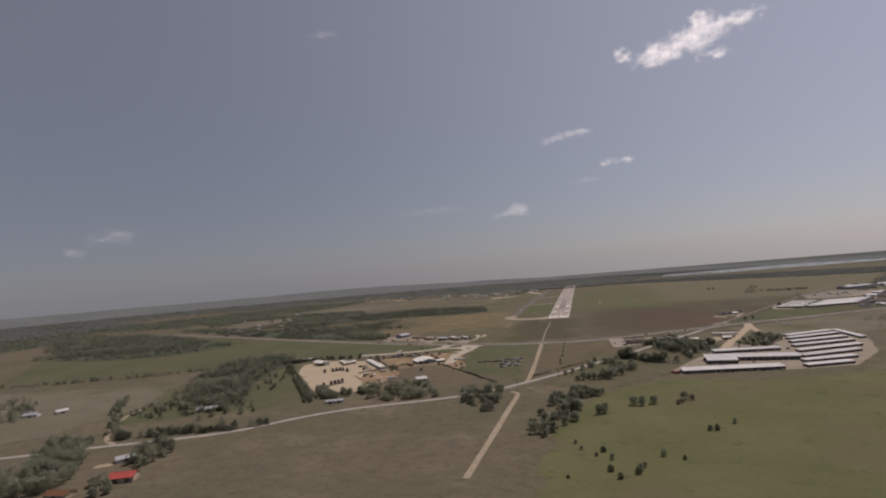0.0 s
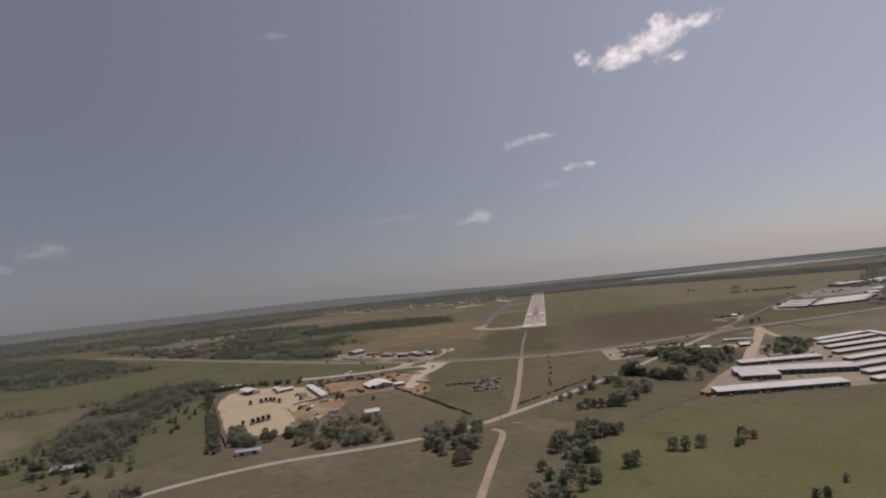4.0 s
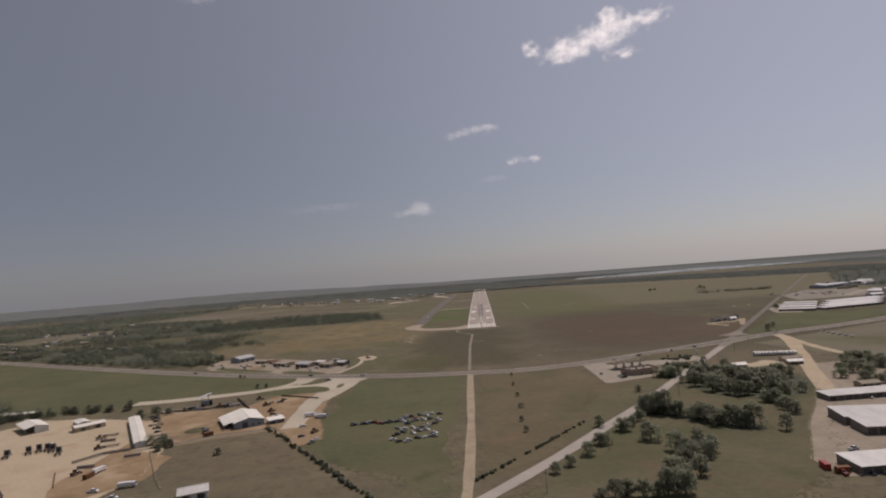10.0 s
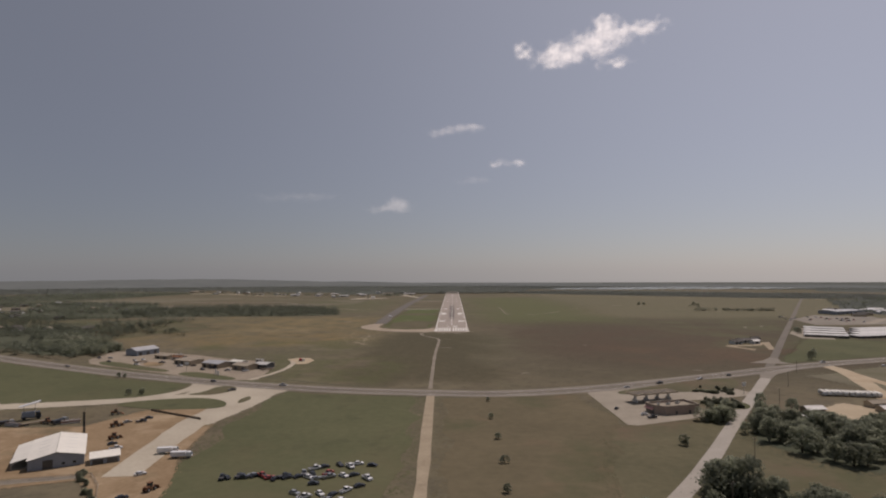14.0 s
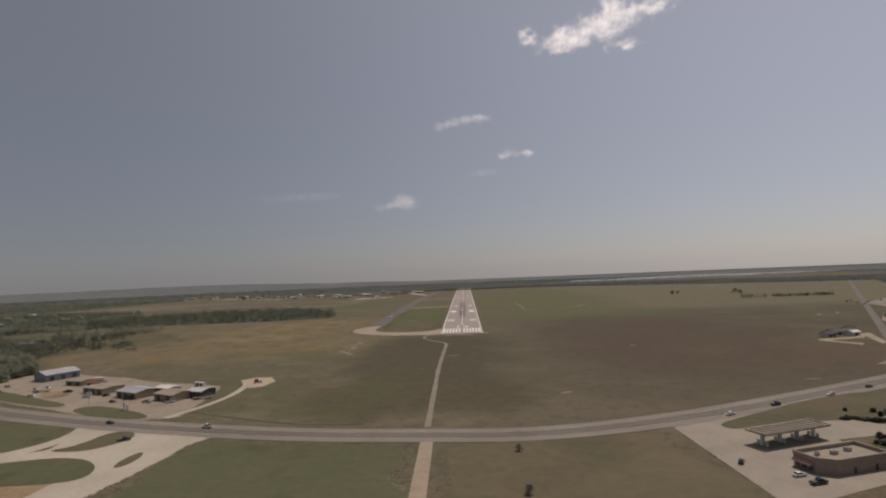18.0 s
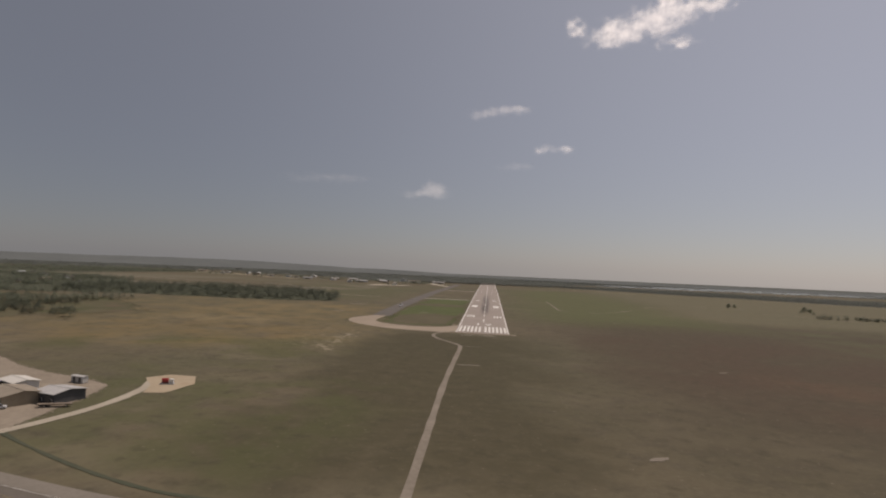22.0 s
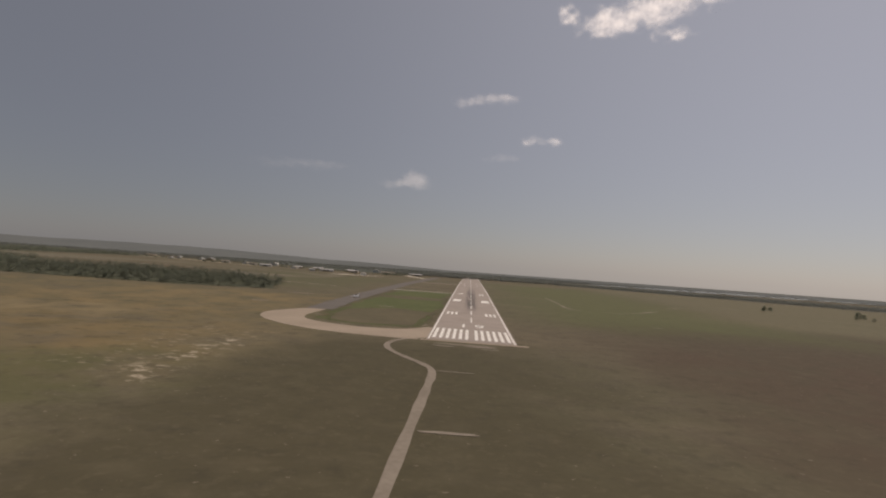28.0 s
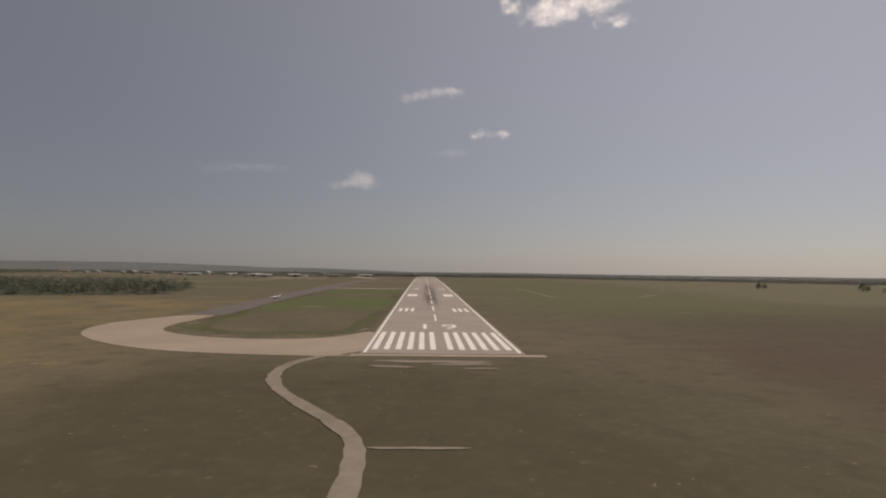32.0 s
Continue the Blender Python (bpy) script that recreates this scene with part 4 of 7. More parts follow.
# fuel station: brick shop with parapet and a canopy on posts
def brick_shop():
    ob = thing("station_shop", "brown brick fuel station shop with a flat tan roof", "shop", at(129.6, -448.8, 17))
    l, d, h, cut = 13.2, 6.6, 4.3, 4.2
    corners = [(-l + cut, -d), (l, -d), (l, d), (-l, d), (-l, -d + cut)]
    part("wall", Shape().prism(corners, 0, h - 0.4), BRICK, ob)
    for (x0, y0), (x1, y1) in zip(corners, corners[1:] + corners[:1]):
        cx, cy, turn, length = between(x0, y0, x1, y1)
        for nm, sx, sy, z, sz, mat in (("parapet", length + 0.1, 0.5, h - 0.4, 1.3, BRICK), ("coping", length + 0.3, 0.65, h + 0.9, 0.14, CONCRETE)):
            part(nm, Shape().box(0, 0, 0, sx, sy, sz), mat, ob).matrix_basis = pose(cx, cy, z, 0, 0, turn)
    part("roof", Shape().prism([(x * 0.97, y * 0.96) for x, y in corners], h - 0.38, h - 0.22), ROOF_TAN, ob, "tan gravel roof")
    for x, y, s in ((-2, 1, 2.0), (5, 2, 2.0), (-8, 2, 1.3)):
        unit = part("roof_unit", Shape().box(x, y, h - 0.22, s, s * 0.8, 1.3), STEEL, ob, "grey air conditioning unit")
        part("fan_grille", Shape().tube((x, y, h + 1.08), (x, y, h + 1.16), s * 0.3, s * 0.3, 10), WALL_DARK, unit)
    part("awning", Shape().extrude_y([(-l - 1.6, 2.6), (-l - 0.25, 3.7), (-l - 0.25, 3.5), (-l - 1.6, 2.4)], -1.5, 6.0), AWNING, ob, "faded pinkish red awning")
    for k in range(5):
        w = part("window", Shape().box(-9 + k * 4.2, d + 0.06, 0.6, 3.2, 0.14, 2.4), STEEL, ob)
        part("pane", Shape().box(-9 + k * 4.2, d + 0.1, 0.75, 2.9, 0.14, 2.1), GLASS, w)
    for k in range(3):
        w = part("window", Shape().box(-l - 0.06, -0.4 + k * 2.6, 0.5, 0.14, 2.2, 2.1), STEEL, ob)
        part("pane", Shape().box(-l - 0.1, -0.4 + k * 2.6, 0.65, 0.14, 1.9, 1.8), GLASS, w)
    for k in range(2):
        part("door", Shape().box(-2 + k * 9, -d - 0.05, 0.02, 1.2, 0.14, 2.2), DOOR_DARK, ob)


def fuel_canopy():
    ob = thing("fuel_canopy", "flat fuel canopy with dark ribbed roof on steel posts", "canopy", at(127.5, -420, 20))
    l, d, h = 16, 4.8, 5.2
    part("roof", Shape().box(0, 0, h, 2 * l - 0.6, 2 * d - 0.6, 0.35), ROOF_DARK, ob, "dark metal roof deck")
    for x, y, sx, sy in ((0, -d, 2 * l, 0.35), (0, d, 2 * l, 0.35), (-l, 0, 0.35, 2 * d - 0.35), (l, 0, 0.35, 2 * d - 0.35)):
        part("fascia", Shape().box(x, y, h - 0.1, sx, sy, 0.8), WALL_TAN, ob, "tan fascia board")
    for k in range(4):
        part("rib", Shape().box(0, -d + 2.2 + k * 2.3, h + 0.35, 2 * l - 0.8, 0.45, 0.2), WALL_TAN, ob)
    for i in range(4):
        x = -12.6 + i * 8.4
        part("column", Shape().box(x, 0, 0.15, 1.5, 0.8, h - 0.15), WALL_WHITE, ob, "broad white column")
        island = part("pump_island", Shape().box(x, 0, 0.13, 1.9, 7, 0.17), CONCRETE, ob)
        for j in (-1, 1):
            part("fuel_pump", Shape().box(x, j * 2.0, 0.3, 0.55, 0.9, 1.7), WALL_WHITE, island)


brick_shop()
fuel_canopy()

# metal building in the dirt yard, with lean-to
def steel_hall():
    """A steel hall with its gable to the yard and an open bay under a lower roof along one side."""
    ob = thing("metal_hall", "blue-grey steel hall with a cream roof and an open side bay", "hall", at(-173.5, -535, 121))
    l, d, eave, rise = 17.5, 10.0, 4.4, 2.2
    for x in (-l + 0.15, l - 0.15):
        part("gable_wall", Shape().extrude_x([(-d, 0), (d, 0), (d, eave), (0, eave + rise), (-d, eave)][::-1], x - 0.15, x + 0.15), WALL_BLUE, ob)
    for y in (-d + 0.15, d - 0.15):
        part("side_wall", Shape().box(0, y, 0, 2 * l - 0.6, 0.3, eave), WALL_BLUE, ob)
    slope, o, bay = rise / d, 0.5, 6.4
    part("floor_slab", Shape().box(2.4, d + bay / 2, 0.12, 2 * l - 5, bay, 0.1), CONCRETE, ob)
    for side in (-1, 1):
        outline = [(0, eave + rise + 0.03), (side * (d + o), eave - slope * o + 0.03), (side * (d + o), eave - slope * o + 0.2), (0, eave + rise + 0.2)]
        part("roof_slope", Shape().extrude_x(outline if side < 0 else outline[::-1], -l - o, l + o), ROOF_BRIGHT, ob)
        for k in range(6):
            x0, y0, y1 = -l + 3.0 + k * 5.8, side * d * 0.3, side * d * 0.7
            z0, z1 = eave + rise - abs(y0) * slope + 0.24, eave + rise - abs(y1) * slope + 0.24
            part("skylight", Shape().add([(x0 - 0.4, y0, z0), (x0 + 0.4, y0, z0), (x0 + 0.4, y1, z1), (x0 - 0.4, y1, z1)], [(0, 1, 2, 3) if side > 0 else (3, 2, 1, 0)]), WALL_WHITE, ob)
    part("ridge_cap", Shape().extrude_x([(-0.4, eave + rise + 0.18), (0, eave + rise + 0.38), (0.4, eave + rise + 0.18)], -l - o, l + o), ROOF_BRIGHT, ob)
    low = eave - slope * (bay + 0.5)
    part("bay_roof", Shape().extrude_x([(d + o, eave - slope * o), (d + bay, low), (d + bay, low + 0.17), (d + o, eave - slope * o + 0.17)][::-1], -l + 5, l), ROOF_BRIGHT, ob)
    for k in range(5):
        part("post", Shape().box(-l + 5.3 + k * 7.3, d + bay - 0.4, 0, 0.28, 0.28, low), STEEL, ob)
    part("header_beam", Shape().box(2.5, d + bay - 0.4, low - 0.4, 2 * l - 5.4, 0.2, 0.4), WALL_DARK, ob)
    part("roll_up_door", Shape().box(-l - 0.05, 3.0, 0.15, 0.12, 3.6, 3.6), DOOR_DARK, ob)
    for y in (-6.5, -2.5):
        part("window", Shape().box(-l - 0.05, y, 1.2, 0.12, 1.2, 1.0), GLASS, ob)


steel_hall()
flat_building("lean_to", "low lean-to with a pale metal roof", -149.5, -540.5, 31, 11, 8, 2.7, WALL_BLUE, ROOF_BRIGHT, 2, category="shed")


def lift_machine():
    ob = thing("lift_machine", "blue yard machine with a tilted white top panel", "machine", at(-233, -470, 35, 0.12) @ Matrix.Scale(1.35, 4))
    part("chassis", Shape().box(0, 0, 0.7, 7.0, 2.4, 0.5), WALL_DARK, ob)
    part("body", Shape().box(-1.0, 0, 1.2, 4.6, 2.4, 1.9), WALL_BLUE, ob, "blue painted housing")
    part("cab", Shape().extrude_y([(1.5, 1.2), (3.4, 1.2), (3.2, 2.2), (2.9, 3.0), (1.5, 3.0)], -1.1, 1.1), GLASS, ob)
    for x in (-2.6, 1.2):
        for y in (-0.9, 0.9):
            part("mast", Shape().tube((x, y, 1.2), (x, y, 5.6 if x < 0 else 6.6), 0.1, 0.1, 6), STEEL, ob)
    part("top_panel", Shape().extrude_y([(-4.2, 5.3), (3.2, 7.1), (3.2, 7.35), (-4.2, 5.55)][::-1], -1.5, 1.5), PAINTS["white"], ob, "tilted white panel")
    for x in (-2.4, 2.4):
        for y in (-1.05, 1.05):
            t = part("wheel", Shape().tube((x, y - 0.2, 0.65), (x, y + 0.2, 0.65), 0.65, 0.65, 12), TYRE, ob)


def earth_mound():
    v, f, n = [(0, 0, 1.6)], [], 20
    for r, z in ((3.0, 1.5), (5.6, 1.0), (7.6, 0.35), (8.6, 0.0)):
        v += [(r * (1 + 0.08 * noise.noise(Vector((math.cos(2 * math.pi * i / n) * 2, math.sin(2 * math.pi * i / n) * 2, r)))) * math.cos(2 * math.pi * i / n), r * 0.9 * math.sin(2 * math.pi * i / n), z) for i in range(n)]
    f += [(0, 1 + i, 1 + (i + 1) % n) for i in range(n)]
    for k in range(3):
        f += [(1 + k * n + i, 1 + (k + 1) * n + i, 1 + (k + 1) * n + (i + 1) % n, 1 + k * n + (i + 1) % n) for i in range(n)]
    ob = solid("earth_mound", Shape().add(v, f), SCRUB, "round grassy earth mound in the dirt yard", "mound")
    ob.location = (-202, -551, 0.11)


lift_machine()
earth_mound()


def container(x, y, turn, mat, label):
    """A steel box with ribbed sides and doors at one end."""
    ob = thing("shipping_container", label, "container", at(x, y, turn, 0.12), "containers")
    part("body", Shape().box(0, 0, 0.12, 6.0, 2.4, 2.45), mat, ob)
    for k in range(12):
        for side in (-1, 1):
            part("rib", Shape().box(-2.75 + k * 0.5, side * 1.22, 0.25, 0.22, 0.05, 2.2), mat, ob)
    for side in (-1, 1):
        part("door", Shape().box(3.03, side * 0.58, 0.2, 0.06, 1.1, 2.25), mat, ob)
        part("skid", Shape().box(0, side * 1.0, 0, 6.0, 0.2, 0.12), WALL_DARK, ob)


for x, y, turn, mat, label in ((147, -682, 85, PAINTS["red"], "faded red steel container at a storage row's end"), (151, -688, 5, RUST, "rusty steel container at a storage row's end"), (-219, -640, 84, RUST, "rusty steel container in the yard"), (-186, -567, 40, RUST, "rusty steel container beside the hall"), (-192, -559, 100, WALL_DARK, "dark steel container beside the hall"), (-262, -233, 30, WALL_WHITE, "white steel container behind a workshop")):
    container(x, y, turn, mat, label)
# equipment yard buildings
def open_shed():
    """A yard shed that stands open to the front between posts."""
    ob = thing("yard_shed", "open-fronted yard shed with a white gable roof", "shed", at(-346, -520, -41))
    l, d, eave, rise = 15.0, 7.5, 4.4, 1.7
    part("back_wall", Shape().box(0, d - 0.15, 0, 2 * l, 0.3, eave), WALL_WHITE, ob)
    for x in (-l + 0.15, l - 0.15):
        part("gable_wall", Shape().extrude_x([(-d * 0.2, 0), (d - 0.3, 0), (d - 0.3, eave), (0, eave + rise), (-d * 0.2, eave + rise * 0.8)][::-1], x - 0.14, x + 0.14), WALL_WHITE, ob)
    for k in range(6):
        part("post", Shape().box(-l + 0.3 + k * 5.88, -d + 0.2, 0, 0.25, 0.25, eave - 0.2), STEEL, ob)
    part("header_beam", Shape().box(0, -d + 0.2, eave - 0.35, 2 * l, 0.25, 0.35), STEEL, ob)
    slope, o = rise / d, 0.5
    for side in (-1, 1):
        outline = [(0, eave + rise + 0.03), (side * (d + o), eave - slope * o + 0.03), (side * (d + o), eave - slope * o + 0.2), (0, eave + rise + 0.2)]
        part("roof_slope", Shape().extrude_x(outline if side < 0 else outline[::-1], -l - o, l + o), ROOF_BRIGHT, ob)
    part("ridge_cap", Shape().extrude_x([(-0.4, eave + rise + 0.18), (0, eave + rise + 0.36), (0.4, eave + rise + 0.18)], -l - o, l + o), ROOF_BRIGHT, ob)


open_shed()
gable_building("yard_office", "tan yard office with a white roof", -297, -526, 49, 20, 9, 3.4, 1.0, WALL_TAN, ROOF_BRIGHT, 2, 5, category="office")
gable_building("yard_office", "small wing of the yard office with a white roof", -311, -514, -41, 15, 8, 3.2, 0.9, WALL_TAN, ROOF_BRIGHT, 2, 3, category="office")
cx, cy, turn, length = between(-272, -510, -223, -584)
gable_building("long_shed", "long narrow shed with a bright white roof", cx + 1, cy - 1, turn, length, 7, 3.4, 0.7, WALL_WHITE, ROOF_BRIGHT, 8, 0, category="shed")
gable_building("long_shed", "long low white shed at the yard fence", -398, -468, 5, 30, 5, 2.8, 0.6, WALL_WHITE, ROOF_BRIGHT, 3, 4, category="shed")
gable_building("mobile_office", "pale mobile home in trees", -210, -780, 20, 18, 6, 2.9, 0.8, WALL_WHITE, ROOF_GREY, 2, 4, category="mobile home")
gable_building("round_house", "white roofed barn beside the road", -142, -676, 25, 13, 10, 3.4, 1.8, WALL_WHITE, ROOF_WHITE, 2, 2, category="barn")
gable_building("barn", "barn with a red metal roof", -276, -1005, 20, 17, 12, 3.6, 2.6, WALL_TAN, ROOF_RED, 2, 2, category="barn")
# roadside workshops north of the highway
for nm, label, x, y, turn, l, d, eave, rise, wall, roof, doors in (
    ("workshop", "large workshop with a blue-grey metal roof", -306, -215, 62, 24, 17, 5.0, 2.2, WALL_BLUE, ROOF_GREY, 3),
    ("workshop", "low tan workshop with a flat tan roof", -270, -243, -20, 16, 9, 3.2, 0.5, WALL_TAN, ROOF_TAN, 2),
    ("workshop", "wide tan workshop with a flat tan roof", -233, -274, -25, 20, 15, 3.8, 0.5, WALL_TAN, ROOF_TAN, 3),
    ("workshop", "workshop with a dark grey roof", -201, -291, -28, 20, 15, 4.0, 1.2, WALL_TAN, ROOF_GREY, 3),
    ("workshop", "small workshop with a pale metal roof", -184, -286, -28, 13, 9, 4.2, 0.8, WALL_WHITE, ROOF_BRIGHT, 2),
    ("workshop", "workshop with a weathered brown-grey roof", -172, -303, -28, 17, 14, 4.0, 1.2, WALL_TAN, ROOF_TAN, 2),
    ("workshop", "white workshop at the end of the lot", -158, -297, -16, 11, 13, 4.0, 1.0, WALL_DARK, ROOF_WHITE, 2),
    ("workshop", "small shed with a rusty roof", -252, -252, -20, 12, 7, 3.0, 1.0, WALL_WHITE, RUST, 2),
):
    gable_building(nm, label, x, y, turn, l, d, eave, rise, wall, roof, doors, 2, "roadside workshops", "workshop")
# box unit on legs at the lot's edge
def boxed_shed():
    ob = thing("container_shed", "white container shed beside the pad lane", "container", at(-172, -267, -16))
    part("body", Shape().box(0, 0, 0.35, 7, 2.6, 2.6), WALL_WHITE, ob)
    for i in (-1, 1):
        part("skid", Shape().box(0, i * 1.0, 0.02, 7.2, 0.25, 0.33), STEEL, ob)
        part("door", Shape().box(i * 1.7, -1.33, 0.5, 1.4, 0.08, 2.2), DOOR_DARK, ob)
    part("roof", Shape().extrude_x([(-1.5, 2.95), (1.5, 2.95), (0, 3.25)][::-1], -3.7, 3.7), ROOF_WHITE, ob)


boxed_shed()
# small homestead near the far road
for x, y, turn, l, d in ((338, -115, 18, 26, 10), (318, -130, 25, 11, 8), (354, -102, 18, 10, 7)):
    gable_building("farmhouse", "low house with a dark roof beside pale drives", x, y, turn, l, d, 3.0, 1.8, WALL_WHITE, ROOF_DARK, 2, 4, "homestead", "house")
gable_building("shed", "white shed beside a dark-roofed house", 341, -127, 18, 9, 7, 3.2, 1.2, WALL_WHITE, ROOF_WHITE, 1, 1, category="shed")
sheet("drive", [(297, -152), (303, -143), (336, -138), (352, -118), (364, -114), (336, -178), (329, -180), (346, -136), (338, -146), (306, -152), (318, -176), (312, -184)], 0.12, BARE, "pale drive of the homestead", "drive")
# warehouses and shops far to the right
for k in range(4):
    flat_building("storage_row", "long low storage row with a broad white roof", 461 + k * 17, -62 + k * 29, -26, 46, 19, 3.0, WALL_BROWN, ROOF_WHITE, 8, -1, "far storage rows", pitch=0.3)
    flat_building("storage_row", "long low storage row with a broad white roof", 537 + k * 19, -60 + k * 27, 13, 100, 18, 3.0, WALL_BROWN, ROOF_WHITE, 12, -1, "far storage rows", pitch=0.3)
gable_building("blue_store", "long store with a dull blue front", 735, 332, 26, 78, 34, 6, 1.2, WALL_BLUE, ROOF_GREY, 6, 0, category="store")
sheet("parking_lot", [(545, 95), (690, 110), (740, 250), (660, 290), (570, 200)], 0.10, ASPHALT, "wide grey parking lot", "parking lot")
road("race_loop", [(620, 20), (700, 70), (770, 120), (800, 200), (740, 220), (690, 170), (640, 120)], 14, CONCRETE, "pale curving paved loop", 0.13)
sheet("paved_apron", [(425, -75), (455, -90), (520, 30), (490, 50), (440, -20)], 0.12, CONCRETE, "pale concrete apron of the warehouses", "apron")


# ---- vehicles ----
def wheel(ob, x, y, r=0.34, w=0.24):
    t = part("wheel", Shape().tube((x, y - w / 2, r), (x, y + w / 2, r), r, r, 12), TYRE, ob)
    part("rim", Shape().tube((x, y - w / 2 - 0.02, r), (x, y + w / 2 + 0.02, r), r * 0.55, r * 0.55, 10), STEEL, t)


def car(colour, m, group="parked vehicles"):
    ob = thing("car", colour + " car parked on open ground", "car", m, group)
    body = [(-2.2, 0.32), (-2.25, 0.75), (-2.1, 0.92), (-1.2, 0.98), (0.9, 0.98), (2.0, 0.84), (2.2, 0.6), (2.2, 0.32)]
    part("body", Shape().extrude_y(body, -0.88, 0.88), PAINTS[colour], ob)
    part("cabin", Shape().add([(-1.75, -0.82, 0.96), (1.0, -0.82, 0.96), (1.0, 0.82, 0.96), (-1.75, 0.82, 0.96), (-1.25, -0.66, 1.42), (0.35, -0.66, 1.42), (0.35, 0.66, 1.42), (-1.25, 0.66, 1.42)], [(0, 1, 5, 4), (1, 2, 6, 5), (2, 3, 7, 6), (3, 0, 4, 7), (4, 5, 6, 7)]), GLASS, ob)
    part("roof", Shape().box(-0.45, 0, 1.40, 1.6, 1.3, 0.06), PAINTS[colour], ob)
    for x in (-1.35, 1.4):
        for y in (-0.8, 0.8):
            wheel(ob, x, y)
    return ob


def pickup(colour, m, group="parked vehicles"):
    ob = thing("pickup_truck", colour + " pickup truck parked on open ground", "pickup", m, group)
    part("body", Shape().extrude_y([(-2.8, 0.45), (-2.8, 1.15), (0.2, 1.15), (0.3, 1.2), (1.5, 1.2), (2.7, 1.05), (2.8, 0.5)], -0.95, 0.95), PAINTS[colour], ob)
    part("cabin", Shape().add([(-0.7, -0.88, 1.15), (1.6, -0.88, 1.18), (1.6, 0.88, 1.18), (-0.7, 0.88, 1.15), (-0.5, -0.74, 1.85), (0.9, -0.74, 1.85), (0.9, 0.74, 1.85), (-0.5, 0.74, 1.85)], [(0, 1, 5, 4), (1, 2, 6, 5), (2, 3, 7, 6), (3, 0, 4, 7), (4, 5, 6, 7)]), GLASS, ob)
    part("roof", Shape().box(0.2, 0, 1.83, 1.45, 1.5, 0.07), PAINTS[colour], ob)
    part("bed", Shape().box(-1.8, 0, 1.16, 1.7, 1.5, 0.02), WALL_DARK, ob)
    for x in (-1.8, 1.8):
        for y in (-0.85, 0.85):
            wheel(ob, x, y, 0.4, 0.28)
    return ob


def box_truck(colour, m, group="yard trucks"):
    ob = thing("truck", "flat-nosed work truck with a " + colour + " body", "truck", m, group)
    part("chassis", Shape().box(0, 0, 0.6, 8.6, 0.9, 0.3), WALL_DARK, ob)
    part("cab", Shape().extrude_y([(2.2, 0.7), (4.4, 0.7), (4.4, 1.6), (3.9, 2.6), (2.2, 2.6)], -1.1, 1.1), PAINTS["silver" if colour == "dark" else "white"], ob)
    part("windscreen", Shape().extrude_y([(4.41, 1.62), (4.46, 1.62), (3.98, 2.5), (3.93, 2.5)], -0.95, 0.95), GLASS, ob)
    part("load_body", Shape().box(-1.3, 0, 0.92, 6.4, 2.4, 1.9 if colour != "dark" else 1.5), PAINTS[colour], ob)
    for x in (-3.2, -1.9, 3.2):
        for y in (-0.95, 0.95):
            wheel(ob, x, y, 0.5, 0.35)
    return ob


def tractor_unit(colour, m, group="yard trucks"):
    ob = thing("tractor_unit", "dark bonneted tractor unit parked in the yard", "truck", m, group)
    for y in (-0.45, 0.45):
        part("rail", Shape().box(-1.4, y, 0.75, 7.0, 0.16, 0.28), WALL_DARK, ob)
    part("cab", Shape().extrude_y([(0.4, 0.8), (2.3, 0.8), (2.3, 1.9), (1.9, 2.8), (0.4, 2.9)], -1.1, 1.1), PAINTS[colour], ob)
    part("bonnet", Shape().extrude_y([(2.3, 0.7), (4.0, 0.7), (4.0, 1.5), (2.3, 1.85)], -0.8, 0.8), PAINTS[colour], ob)
    part("windscreen", Shape().extrude_y([(2.31, 1.92), (2.36, 1.92), (1.97, 2.7), (1.92, 2.7)], -0.95, 0.95), GLASS, ob)
    part("bumper", Shape().box(4.1, 0, 0.5, 0.2, 2.2, 0.35), STEEL, ob)
    part("fifth_wheel", Shape().box(-2.6, 0, 1.05, 1.1, 1.0, 0.15), RUST, ob)
    for y in (-0.95, 0.95):
        part("fuel_tank", Shape().tube((-0.6, y, 0.75), (0.9, y, 0.75), 0.3, 0.3, 10), STEEL, ob)
        part("exhaust_stack", Shape().tube((0.25, y, 0.9), (0.25, y, 3.5), 0.08, 0.08, 8), STEEL, ob)
        for x in (-3.6, -2.3, 3.1):
            wheel(ob, x, y, 0.5, 0.35)
    return ob


